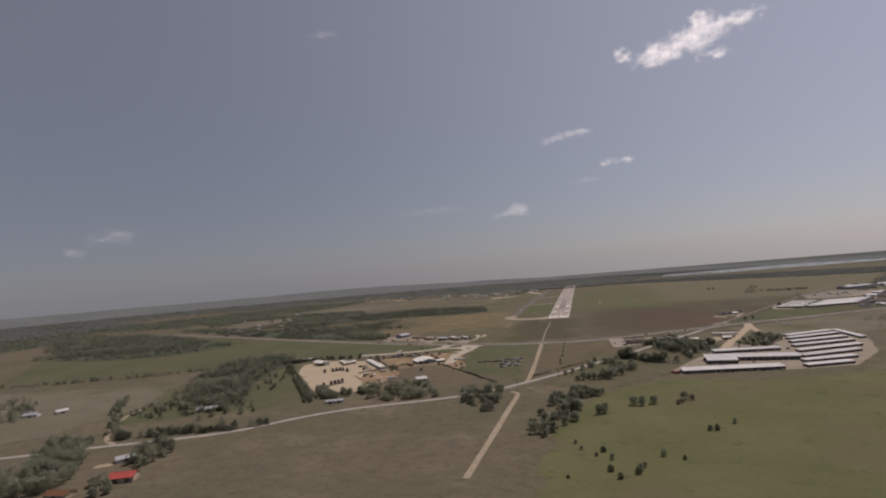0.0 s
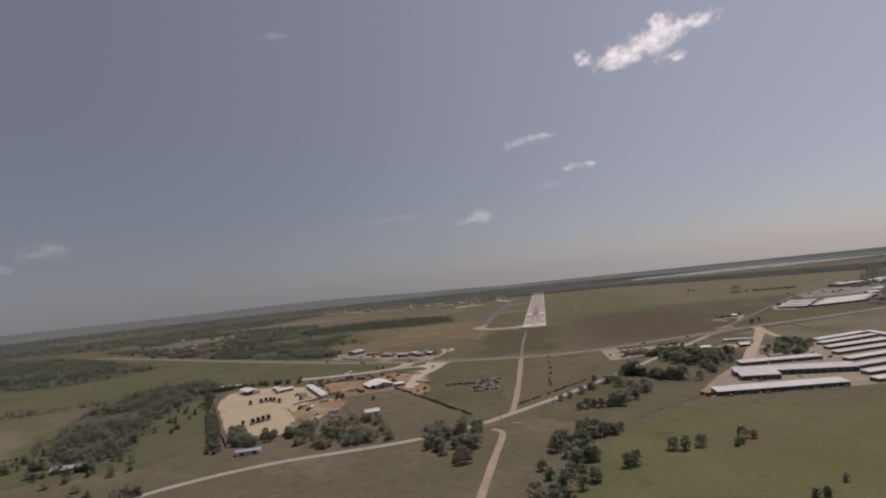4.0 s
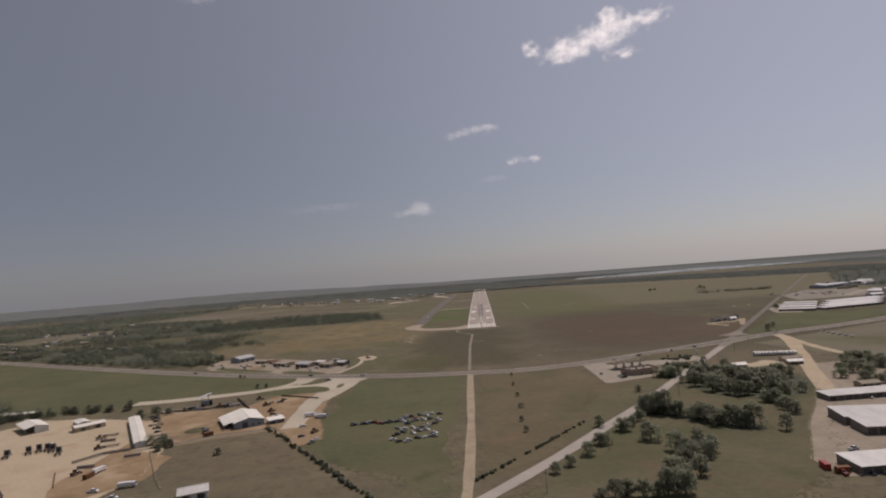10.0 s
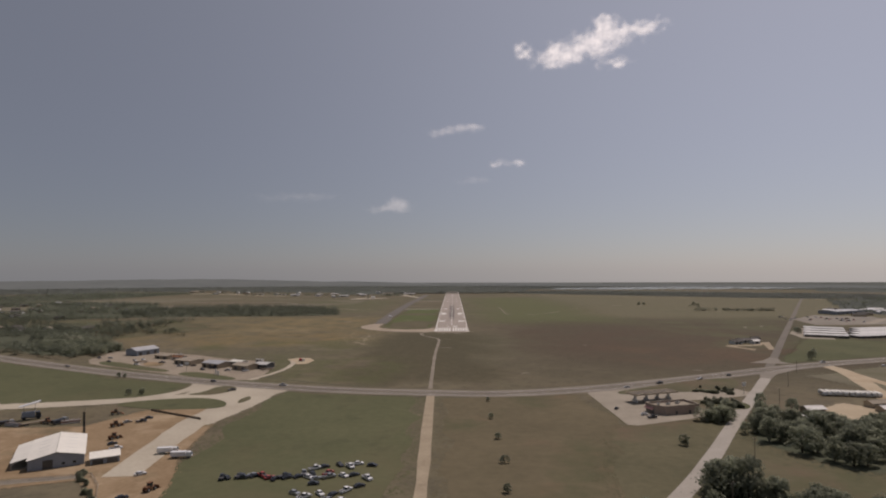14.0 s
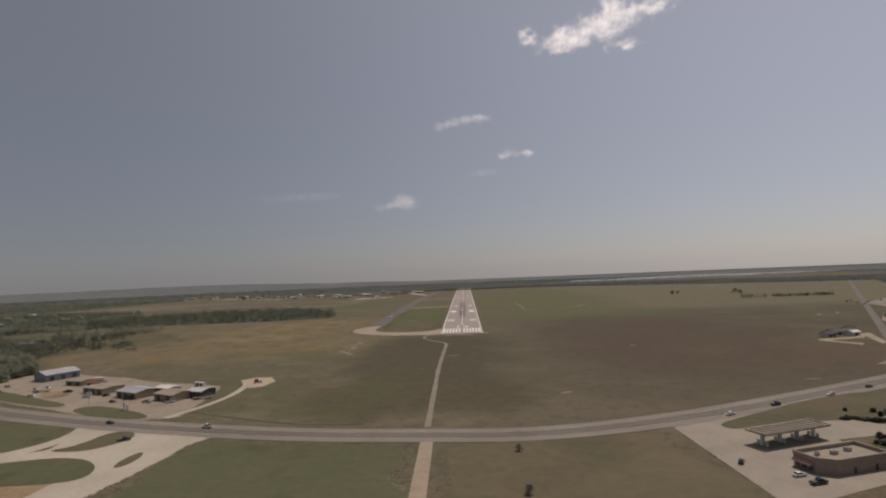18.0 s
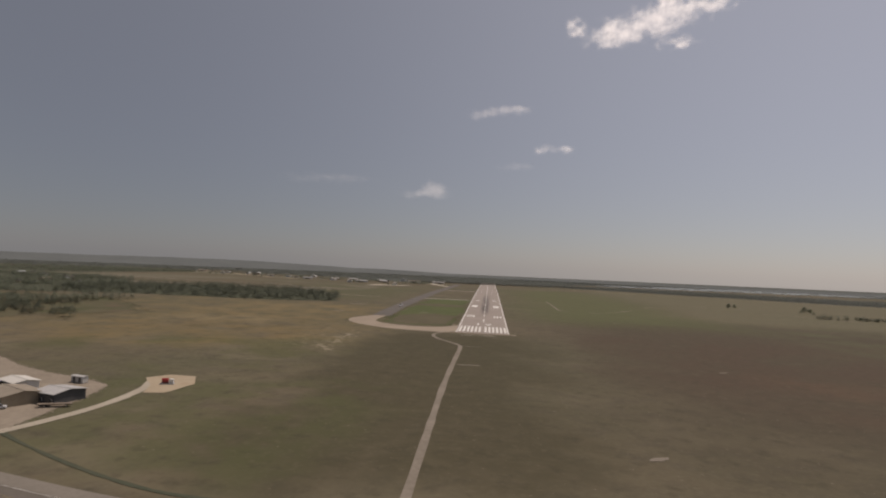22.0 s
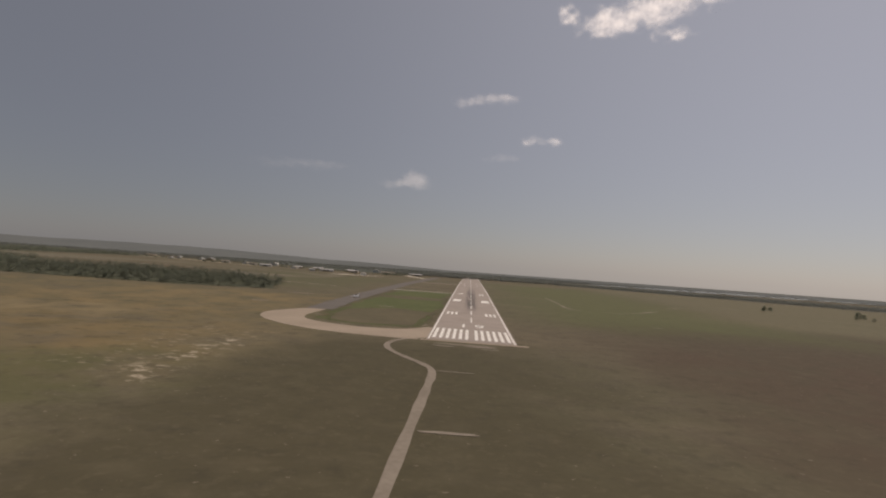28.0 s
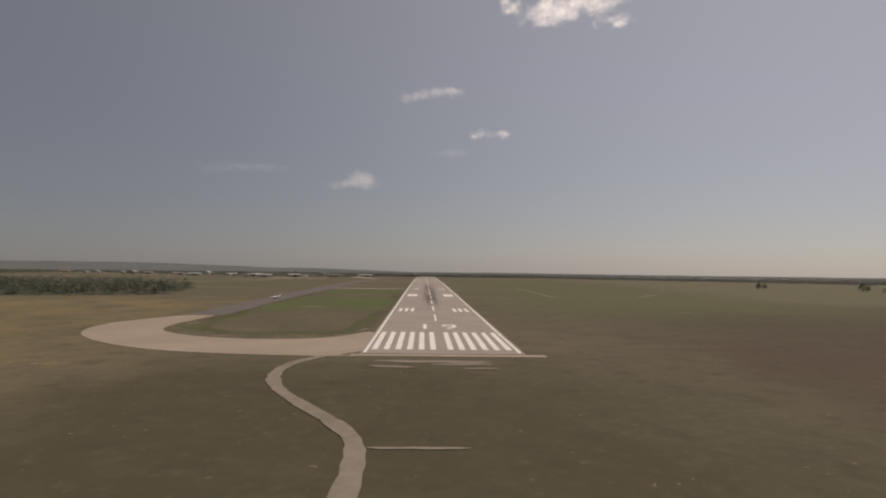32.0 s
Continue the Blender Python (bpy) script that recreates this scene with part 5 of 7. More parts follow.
def camper(m, group="row of campers"):
    ob = thing("travel_trailer", "white travel trailer parked in a row on dry grass", "trailer", m, group)
    side = [(-3.7, 0.6), (-3.8, 1.0), (-3.7, 2.6), (-3.3, 2.95), (3.0, 2.95), (3.5, 2.6), (3.8, 1.6), (3.6, 0.6)]
    part("body", Shape().extrude_y(side, -1.2, 1.2), WALL_WHITE, ob)
    part("roof", Shape().extrude_y([(-3.35, 2.96), (3.05, 2.96), (2.9, 3.06), (-3.2, 3.06)][::-1], -1.1, 1.1), ROOF_BRIGHT, ob)
    for y in (-1.21, 1.21):
        part("stripe", Shape().box(0, y, 1.15, 7.2, 0.03, 0.25), WALL_BROWN, ob)
        for x in (-2.2, 1.7):
            part("window", Shape().box(x, y, 1.6, 1.2, 0.04, 0.7), GLASS, ob)
        wheel(ob, -0.4, y * 0.85, 0.36, 0.24)
        wheel(ob, 0.5, y * 0.85, 0.36, 0.24)
    part("door", Shape().box(-0.6, -1.22, 0.75, 0.7, 0.05, 1.8), WALL_TAN, ob)
    part("end_window", Shape().box(-3.82, 0, 1.6, 0.06, 1.4, 0.7), GLASS, ob)
    part("hitch", Shape().tube((3.5, 0, 0.65), (4.9, 0, 0.6), 0.08, 0.06), STEEL, ob)
    part("gas_bottle", Shape().tube((4.0, 0.2, 0.65), (4.0, 0.2, 1.3), 0.16, 0.16, 8), STEEL, ob)
    return ob


def trailer(m, group="yard trailers"):
    ob = thing("flat_trailer", "long flat-bed trailer parked in the yard", "trailer", m, group)
    part("deck", Shape().box(0, 0, 1.0, 11, 2.4, 0.2), TIMBER, ob)
    for y in (-0.5, 0.5):
        part("beam", Shape().box(0, y, 0.7, 10.6, 0.2, 0.3), RUST, ob)
    for x in (-4.2, -3.0):
        for y in (-1.0, 1.0):
            wheel(ob, x, y, 0.48, 0.3)
    part("landing_leg", Shape().box(3.8, 0, 0.02, 0.2, 1.4, 0.7), STEEL, ob)
    return ob


def loader(m, group="yard machines"):
    ob = thing("wheel_loader", "rusty brown wheel loader standing in the yard", "loader", m, group)
    part("body", Shape().extrude_y([(-2.4, 0.9), (-2.4, 2.0), (-0.4, 2.1), (-0.4, 1.4), (2.2, 1.2), (2.2, 0.9)], -0.9, 0.9), RUST, ob)
    part("cab", Shape().box(0.1, 0, 1.4, 1.5, 1.4, 1.7), GLASS, ob)
    part("cab_roof", Shape().box(0.1, 0, 3.1, 1.7, 1.6, 0.12), RUST, ob)
    part("bucket", Shape().extrude_y([(3.2, 0.1), (4.4, 0.1), (3.4, 0.5), (3.3, 1.3), (3.1, 1.3)], -1.3, 1.3), RUST, ob)
    for y in (-0.6, 0.6):
        part("lift_arm", Shape().tube((1.6, y, 1.3), (3.3, y, 0.7), 0.14, 0.12), RUST, ob)
    for x in (-1.5, 1.5):
        for y in (-1.05, 1.05):
            wheel(ob, x, y, 0.75, 0.5)
    return ob


def stack(m, n=3, group="pipe stacks"):
    ob = thing("pipe_stack", "stack of rusty steel pipes on the ground", "pipe stack", m, group)
    for row in range(n):
        for k in range(n - row + 2):
            part("pipe", Shape().tube((-4.5, (k - (n - row + 1) / 2) * 0.62, 0.32 + row * 0.55), (4.5, (k - (n - row + 1) / 2) * 0.62, 0.32 + row * 0.55), 0.3, 0.3, 8), RUST if (k + row) % 2 else STEEL, ob)
    return ob


makers = {}
def park(kind, x, y, turn, colour="", z=0.13, size=1.0):
    key = (kind, colour)
    m = at(x, y, turn, z) @ Matrix.Scale(size, 4)
    if key in makers:
        return copy_thing(makers[key], m)
    build = {"car": lambda: car(colour, m), "pickup": lambda: pickup(colour, m), "truck": lambda: box_truck(colour, m), "tractor_unit": lambda: tractor_unit(colour, m), "trailer": lambda: trailer(m), "camper": lambda: camper(m), "loader": lambda: loader(m), "stack": lambda: stack(m)}[kind]
    makers[key] = build()
    return makers[key]


rng = random.Random(4)
COLOURS = ["white", "white", "silver", "dark", "dark", "red", "blue"]
# two rows of trucks in the equipment yard
for x, y in ((-266, -685), (-257, -683), (-254, -678), (-251, -674), (-248, -669)):
    park("tractor_unit", x, y, 116 + rng.uniform(-5, 5), "dark", size=1.25)
for x, y in ((-308, -590), (-298, -584), (-294, -580), (-289, -579), (-284, -581), (-274, -589)):
    park("tractor_unit", x, y, 120 + rng.uniform(-8, 8), "dark", size=1.15)
for x, y, kind, turn in ((-266, -560, "loader", 30), (-264, -551, "trailer", 20), (-251, -584, "loader", 60), (-246, -579, "trailer", 25), (-256, -566, "stack", 15), (-231, -634, "loader", 80), (-219, -631, "truck", 84), (-233, -622, "stack", 10), (-201, -663, "pickup", 8), (-186, -658, "truck", 15), (-177, -678, "trailer", 10), (-184, -674, "pickup", 12), (-216, -604, "stack", 20)):
    park(kind, x, y, turn, {"truck": "white", "pickup": "white"}.get(kind, ""))
for k in range(7):
    park(("pickup", "car", "trailer")[k % 3], -256 + k * 6.3, -508 - k * 10.5, 30 + rng.uniform(-12, 12), "" if k % 3 == 2 else "dark")
lone = thing("pipe", "long rusty steel pipe lying on sand", "pipe", at(-238, -641, 125, 0.13))
part("tube", Shape().tube((-15, 0, 0.35), (15, 0, 0.35), 0.35, 0.35, 10), RUST, lone)
for k in range(9):
    park(("stack", "trailer", "loader", "truck")[k % 4], -258 + k * 6.5 + rng.uniform(-2, 2), -487 + k * 1.2 + rng.uniform(-3, 3), rng.uniform(0, 180), "dark" if k % 4 == 3 else "")
# round the steel hall
for k, (x, y) in enumerate(((-193, -556), (-197, -552), (-189, -559), (-177, -485), (-175, -477), (-168, -476), (-168, -468), (-164.5, -508), (-160, -517), (-154, -524.5), (-124.6, -558), (-192, -459), (-118, -583), (-107, -598), (-106, -591), (-112, -575))):
    kind = ("car", "pickup", "car", "loader")[k % 4]
    park(kind, x, y, rng.uniform(20, 80), "" if kind == "loader" else rng.choice(("dark", "dark", "silver", "dark", "white")))
for x, y, turn in ((-127, -530, 12), (-118, -536, 8)):
    park("truck", x, y, turn, "white")
# campers side by side beyond the country road
for k in range(11):
    park("camper", 246 + k * 3.15, -401 - k * 0.62 + rng.uniform(-0.5, 0.5), 262 + rng.uniform(-3, 3))
# rows of old cars in the long grass behind the hall
for k in range(16):
    park("car" if k % 3 else "pickup", -90 + k * 2.7 + rng.uniform(-1, 1), -560 + rng.uniform(-3, 4), rng.uniform(0, 180), rng.choice(("dark", "dark", "dark", "red", "silver")), 0.05)
for row in range(5):
    for k in range(6):
        park("car" if (k + row) % 3 else "pickup", -56 + k * 4.6 + rng.uniform(-1, 1), -552 - row * 13 + k * 0.8 + rng.uniform(-5, 5), rng.uniform(-60, 60), rng.choice(("white", "silver", "dark", "dark", "white")), 0.05)
# roadside lots, forecourt, storage yard, highway shoulders
for k in range(17):
    t = rng.random()
    x, y = -330 + 172 * t + rng.uniform(-10, 10), -250 - 70 * t + rng.uniform(-14, 14)
    kind = rng.choice(("car", "pickup", "car", "pickup", "trailer"))
    park(kind, x, y, rng.uniform(-40, 40), "" if kind == "trailer" else rng.choice(("white", "silver", "dark", "dark")))
for x, y, turn, c, kind in ((111, -457, 15, "white", "car"), (113, -464, 15, "dark", "pickup"), (99, -443, 60, "dark", "car"), (240, -640, 30, "white", "car"), (200, -646, 0, "white", "car"), (205, -647, 5, "silver", "pickup"), (172, -661, 20, "white", "pickup"), (150, -690, 90, "red", "pickup"), (270, -610, 0, "white", "pickup"), (226, -520, 60, "white", "pickup")):
    park(kind, x, y, turn, c)
for x, y, turn, c, kind in ((124, -379, 25, "white", "car"), (152, -364, 26, "dark", "pickup"), (188, -347, 207, "white", "car"), (217, -332, 27, "dark", "car"), (-176, -360, -18, "dark", "car"), (-120, -374, 162, "white", "pickup"), (-330, -293, -28, "dark", "car"), (330, -266, 205, "white", "pickup"), (-150, -392, 30, "dark", "pickup")):
    park(kind, x, y, turn, "yellow" if (kind == "truck" and c == "blue") else c, 0.17)
for k in range(6):
    park("truck", 371 + k * 0.5, -284 - k * 9.5, 25, "white", 0.08, 0.55)
# along the front of the storage rows
for k in range(17):
    if k in (4, 9, 14):
        continue
    kind = ("car", "trailer", "pickup", "car", "truck")[k % 5]
    park(kind, 160 + k * 5.9 + rng.uniform(-1, 1), -692.5 + k * 0.35 + rng.uniform(-0.6, 0.6), 80 + rng.uniform(-14, 14), "" if kind == "trailer" else rng.choice(("dark", "dark", "silver", "white", "blue")), 0.12, 0.85)
for x, y, turn, c, kind in ((199, -621, 70, "white", "car"), (203, -621, 75, "white", "car"), (208, -620, 70, "silver", "car"), (169, -673, 10, "white", "pickup"), (238, -571, 80, "white", "car"), (262, -571, 85, "white", "pickup"), (286, -572, 80, "silver", "car"), (300, -560, 30, "dark", "pickup"), (297, -528, 30, "white", "car")):
    park(kind, x, y, turn, c)
for k in range(24):
    park(rng.choice(("car", "pickup")), 560 + rng.uniform(0, 110), 120 + rng.uniform(0, 120), 20 + 90 * rng.randint(0, 1), rng.choice(COLOURS), 0.11)


# ---- airport things ----
def small_aeroplane(m):
    ob = thing("small_aeroplane", "small white low-wing aeroplane standing on the taxiway", "aeroplane", m)
    rings = [(-4.6, 0.12, 1.35), (-3.2, 0.35, 1.25), (-1.2, 0.62, 1.2), (0.6, 0.72, 1.2), (1.9, 0.6, 1.1), (2.9, 0.45, 1.05), (3.4, 0.2, 1.05)]
    v, f, n = [], [], 12
    for x, r, z in rings:
        v += [(x, r * math.cos(2 * math.pi * i / n), z + r * 1.05 * math.sin(2 * math.pi * i / n)) for i in range(n)]
    for k in range(len(rings) - 1):
        f += [(k * n + i, k * n + (i + 1) % n, (k + 1) * n + (i + 1) % n, (k + 1) * n + i) for i in range(n)]
    f += [tuple(range(n)), tuple(range(len(v) - 1, len(v) - n - 1, -1))]
    part("fuselage", Shape().add(v, f), PAINTS["white"], ob, smooth=True)
    part("canopy", Shape().add([(-0.6, -0.5, 1.75), (1.3, -0.5, 1.65), (1.3, 0.5, 1.65), (-0.6, 0.5, 1.75), (-0.2, -0.3, 2.2), (0.6, -0.3, 2.2), (0.6, 0.3, 2.2), (-0.2, 0.3, 2.2)], [(0, 1, 5, 4), (1, 2, 6, 5), (2, 3, 7, 6), (3, 0, 4, 7), (4, 5, 6, 7)]), GLASS, ob)
    for s in (-1, 1):
        part("wing", Shape().add([(1.0, s * 0.5, 0.85), (-0.7, s * 0.5, 0.85), (-0.5, s * 5.4, 1.1), (0.6, s * 5.4, 1.1), (1.0, s * 0.5, 1.03), (-0.7, s * 0.5, 0.95), (-0.5, s * 5.4, 1.17), (0.6, s * 5.4, 1.22)], [(0, 1, 2, 3), (7, 6, 5, 4), (0, 4, 5, 1), (1, 5, 6, 2), (2, 6, 7, 3), (3, 7, 4, 0)]), PAINTS["white"], ob)
        part("tailplane", Shape().add([(-3.6, s * 0.2, 1.3), (-4.6, s * 0.2, 1.3), (-4.5, s * 1.7, 1.35), (-3.9, s * 1.7, 1.35), (-3.6, s * 0.2, 1.4), (-4.6, s * 0.2, 1.36), (-4.5, s * 1.7, 1.39), (-3.9, s * 1.7, 1.41)], [(0, 1, 2, 3), (7, 6, 5, 4), (0, 4, 5, 1), (1, 5, 6, 2), (2, 6, 7, 3), (3, 7, 4, 0)]), PAINTS["white"], ob)
        part("main_gear", Shape().tube((0.1, s * 1.3, 0.3), (0.1, s * 1.3, 0.9), 0.05, 0.05), STEEL, ob)
        wheel(ob, 0.1, s * 1.3, 0.22, 0.16)
    part("fin", Shape().extrude_y([(-3.2, 1.45), (-4.7, 1.45), (-5.2, 3.3), (-4.3, 3.3)], -0.1, 0.1), PAINTS["white"], ob)
    part("nose_gear", Shape().tube((2.4, 0, 0.3), (2.4, 0, 0.8), 0.05, 0.05), STEEL, ob)
    wheel(ob, 2.4, 0, 0.2, 0.14)
    part("spinner", Shape().tube((3.35, 0, 1.05), (3.75, 0, 1.05), 0.2, 0.03, 10), STEEL, ob)
    for s in (-1, 1):
        part("propeller_blade", Shape().box(3.5, s * 0.55, 1.0, 0.05, 0.9, 0.12), WALL_DARK, ob)


small_aeroplane(at(-111, 256, 248, 0.17) @ Matrix.Scale(1.1, 4))


def pad_machine():
    ob = thing("pump_unit", "red and white pump unit on a pale pad", "pump", at(-136, -260, 20, 0.15))
    part("skid", Shape().box(0, 0, 0, 6, 3, 0.3), STEEL, ob)
    part("tank", Shape().tube((-2.2, 0.4, 1.5), (0.4, 0.4, 1.5), 1.1, 1.1, 14), PAINTS["red"], ob, "red steel tank")
    part("engine_box", Shape().box(1.7, -0.2, 0.3, 1.6, 1.8, 1.9), WALL_WHITE, ob)
    for y in (-0.9, 0.9):
        part("rail", Shape().tube((-2.8, y * 1.5, 0.3), (2.8, y * 1.5, 1.2), 0.05, 0.05), STEEL, ob)


pad_machine()


def pole_line(points, label, height=10.0, group="utility poles"):
    first = None
    for x, y, turn in points:
        m = at(x, y, turn)
        if first:
            copy_thing(first, m)
            continue
        first = thing("utility_pole", label, "utility pole", m, group)
        part("pole", Shape().tube((0, 0, 0), (0, 0, height), 0.16, 0.11, 8), TIMBER, first)
        arm = part("cross_arm", Shape().box(0, 0, height - 0.9, 2.4, 0.12, 0.14), TIMBER, first)
        for k in (-1, 0, 1):
            part("insulator", Shape().tube((k * 1.0, 0, height - 0.76), (k * 1.0, 0, height - 0.5), 0.06, 0.05, 6), WALL_WHITE, arm)


pole_line([(x, y, 90 + t) for x, y, t in ((277, -318, -57), (240, -372, -57), (203, -428, -57), (168, -482, -57), (133, -536, -57), (98, -590, -57), (62, -642, -57), (24, -694, -50), (-18, -740, -40), (-64, -775, -20), (-112, -796, -16))], "grey timber utility pole beside the country road")




def high_sign(x, y):
    ob = thing("pole_sign", "white roadside sign board on a steel post", "sign", at(x, y, 20))
    part("post", Shape().tube((0, 0, 0), (0, 0, 7.5), 0.16, 0.14, 8), STEEL, ob)
    part("board", Shape().box(0, 0, 5.4, 3.2, 0.3, 2.2), WALL_WHITE, ob)


high_sign(-217, -314)


def pillar_sign():
    ob = thing("pillar_sign", "two white sign slabs standing on a green verge", "sign", at(-185, -331, -28, 0.2))
    for x in (-1.4, 1.4):
        part("slab", Shape().box(x, 0, 0, 1.1, 0.6, 4.6 if x < 0 else 3.4), WALL_WHITE, ob)
    part("base", Shape().box(0, 0, -0.05, 5.0, 1.4, 0.35), CONCRETE, ob)


pillar_sign()
sheet("reddish_patch", rounded([(-274, -279), (-275, -260), (-249, -279), (-257, -293)], 2), 0.145, REDDIRT, "reddish dirt before a workshop", "yard")
high_sign(196, -398)


def wood_fence(points, spacing, height, label, mat):
    """A line of posts with rails and boards, each run between two posts one board panel."""
    pts = dense(points, spacing)
    ob = thing("fence", label, "fence", at(*pts[0]))
    x0, y0 = pts[0]
    post = Shape().box(0, 0, 0, 0.14, 0.14, height + 0.15).mesh("post")
    for i, (x, y) in enumerate(pts):
        p = part("post", post, mat, ob)
        p.location = (x - x0, y - y0, 0)
        if i + 1 < len(pts):
            x1, y1 = pts[i + 1]
            cx, cy, turn, length = between(x, y, x1, y1)
            s = Shape().box(0, 0, 0.08, length - 0.1, 0.05, height).mesh("panel")
            q = part("panel", s, mat, ob)
            q.matrix_basis = pose(cx - x0, cy - y0, 0, 0, 0, turn)


wood_fence([(-240, -760), (-266, -722), (-301, -668), (-345, -602), (-376, -552)], 6, 2.2, "pale board fence round the equipment yard", WEATHERED)
wood_fence([(-248, -613), (-239, -597), (-225, -591)], 5, 1.8, "pale board fence inside the yard", WEATHERED)
road("fence_strip", [(-222, -592), (-200, -583), (-177, -568), (-146, -560)], 5.0, TRACK, "pale bare strip along the yard fence", 0.155, 0.4)


def rail_fence(points, spacing, height, label, mat):
    """Posts with three rails from post to post."""
    pts = dense(points, spacing)
    x0, y0 = pts[0]
    ob = thing("rail_fence", label, "fence", at(x0, y0))
    post = Shape().box(0, 0, 0, 0.12, 0.12, height + 0.1).mesh("post")
    for i, (x, y) in enumerate(pts):
        part("post", post, mat, ob).location = (x - x0, y - y0, 0)
        if i + 1 < len(pts):
            cx, cy, turn, length = between(x, y, *pts[i + 1])
            for k in range(3):
                part("rail", Shape().box(0, 0, height * (0.25 + 0.33 * k), length - 0.12, 0.04, 0.12), mat, ob).matrix_basis = pose(cx - x0, cy - y0, 0, 0, 0, turn)


rail_fence([(-208, -599), (-192, -624), (-177, -648), (-165, -664)], 6, 1.5, "weathered rail fence beside the yard", WEATHERED)
rail_fence([(-204, -586), (-178, -570), (-144, -559), (-134, -571), (-115, -605)], 6, 1.4, "weathered rail fence behind the dirt yard", WEATHERED)
wood_fence([(-175, -514), (-195, -482), (-214, -452)], 5, 2.2, "dark board fence behind the hall", TIMBER)
wood_fence([(-176, -450), (-138, -470)], 5, 1.2, "low dark fence beside a grass island", TIMBER)


# ---- trees ----
def crown_shape(rng, radius, base, top, clumps, leaves, size):
    """Many small leaf sprays gathered in uneven clumps."""
    s = Shape()
    for _ in range(clumps):
        a, u = rng.uniform(0, 2 * math.pi), rng.random()
        h = base + (top - base) * (0.12 + 0.85 * rng.random())
        f = (h - base) / (top - base)
        reach = radius * math.sqrt(max(0.05, 1 - (2 * f - 0.85) ** 2 / 1.4)) * math.sqrt(u)
        c = Vector((reach * math.cos(a), reach * math.sin(a), h))
        r = radius * rng.uniform(0.22, 0.42)
        for _ in range(leaves):
            d = Vector((rng.gauss(0, 1), rng.gauss(0, 1), rng.gauss(0, 0.8)))
            d = d.normalized() * r * rng.uniform(0.5, 1.0)
            p, w = c + d, size * rng.uniform(0.6, 1.3)
            n = (d.normalized() * 0.8 + Vector((rng.uniform(-0.6, 0.6), rng.uniform(-0.6, 0.6), rng.uniform(0.2, 1.1)))).normalized()
            t = n.orthogonal().normalized()
            b = n.cross(t)
            s.add([p + t * w, p + b * w * 0.7, p - t * w, p - b * w * 0.7 + n * w * 0.3], [(0, 1, 2), (0, 2, 3)])
    return s


def oak(seed, height, radius, label, m):
    rng = random.Random(seed)
    ob = thing("tree", label, "tree", m, "roadside trees")
    trunk = Shape()
    fork = height * 0.32
    trunk.tube((0, 0, -0.1), (0.1, 0.05, fork), 0.34, 0.22, 8)
    for k in range(5):
        a = 2 * math.pi * k / 5 + rng.uniform(-0.4, 0.4)
        mid = (0.1 + math.cos(a) * radius * 0.35, 0.05 + math.sin(a) * radius * 0.35, height * 0.55)
        trunk.tube((0.1, 0.05, fork), mid, 0.15, 0.09, 6)
        trunk.tube(mid, (math.cos(a) * radius * 0.62, math.sin(a) * radius * 0.62, height * rng.uniform(0.66, 0.84)), 0.09, 0.03, 5)
    part("trunk", trunk, BARK, ob)
    part("crown", crown_shape(rng, radius, height * 0.1, height, 34, 36, 0.40), LEAF, ob)
    return ob


def cedar(seed, height, radius, m):
    rng = random.Random(seed)
    ob = thing("cedar_shrub", "dark evergreen cedar shrub in grass", "shrub", m, "cedar shrubs")
    part("trunk", Shape().tube((0, 0, -0.1), (0, 0, height * 0.8), 0.12, 0.04, 6), BARK, ob)
    s = Shape()
    for _ in range(620):
        f = rng.random()
        a, r = rng.uniform(0, 2 * math.pi), radius * math.sqrt(max(0.04, 1 - (1.75 * f - 0.7) ** 2)) * math.sqrt(rng.uniform(0.3, 1.0))
        p = Vector((r * math.cos(a), r * math.sin(a), 0.25 + f * (height - 0.3)))
        w = 0.3 * rng.uniform(0.6, 1.2)
        n = Vector((math.cos(a), math.sin(a), rng.uniform(0, 1))).normalized()
        t = n.orthogonal().normalized()
        b = n.cross(t)
        s.add([p + t * w, p + b * w * 0.7, p - t * w, p - b * w * 0.7 + n * w * 0.3], [(0, 1, 2), (0, 2, 3)])
    part("crown", s, CEDAR, ob)
    return ob


OAKS, CEDARS, tree_rng = [], [], random.Random(9)
def plant(x, y, scale=1.0, kind="oak"):
    if kind == "oak_bush":
        kind, scale = "oak", scale * 0.55
    pool = OAKS if kind == "oak" else CEDARS
    m = at(x, y, tree_rng.uniform(0, 360)) @ Matrix.Diagonal((scale * tree_rng.uniform(0.9, 1.15), scale * tree_rng.uniform(0.9, 1.15), scale * tree_rng.uniform(0.85, 1.15), 1))
    if len(pool) < 6:
        n = len(pool)
        pool.append(oak(40 + n, 7.5 + (n % 3) * 0.8, 4.0 + (n % 2) * 0.7, "broad dark green oak tree on dry grass", m) if kind == "oak" else cedar(70 + n, 4.2, 2.1, m))
        return
    ob = copy_thing(tree_rng.choice(pool), m)
    ob.matrix_basis = m


def belt(points, width, count, scale=1.0, kind="oak"):
    pts = dense(points, 2.0)
    for k in range(count):
        x, y = tree_rng.choice(pts)
        plant(x + tree_rng.gauss(0, width / 2), y + tree_rng.gauss(0, width / 2), scale * tree_rng.uniform(0.7, 1.25), kind)


def scatter(poly, count, scale=1.0, kind="oak"):
    xs, ys = [p[0] for p in poly], [p[1] for p in poly]
    n = 0
    while n < count:
        x, y = tree_rng.uniform(min(xs), max(xs)), tree_rng.uniform(min(ys), max(ys))
        if inside(x, y, poly):
            plant(x, y, scale * tree_rng.uniform(0.7, 1.25), kind)
            n += 1


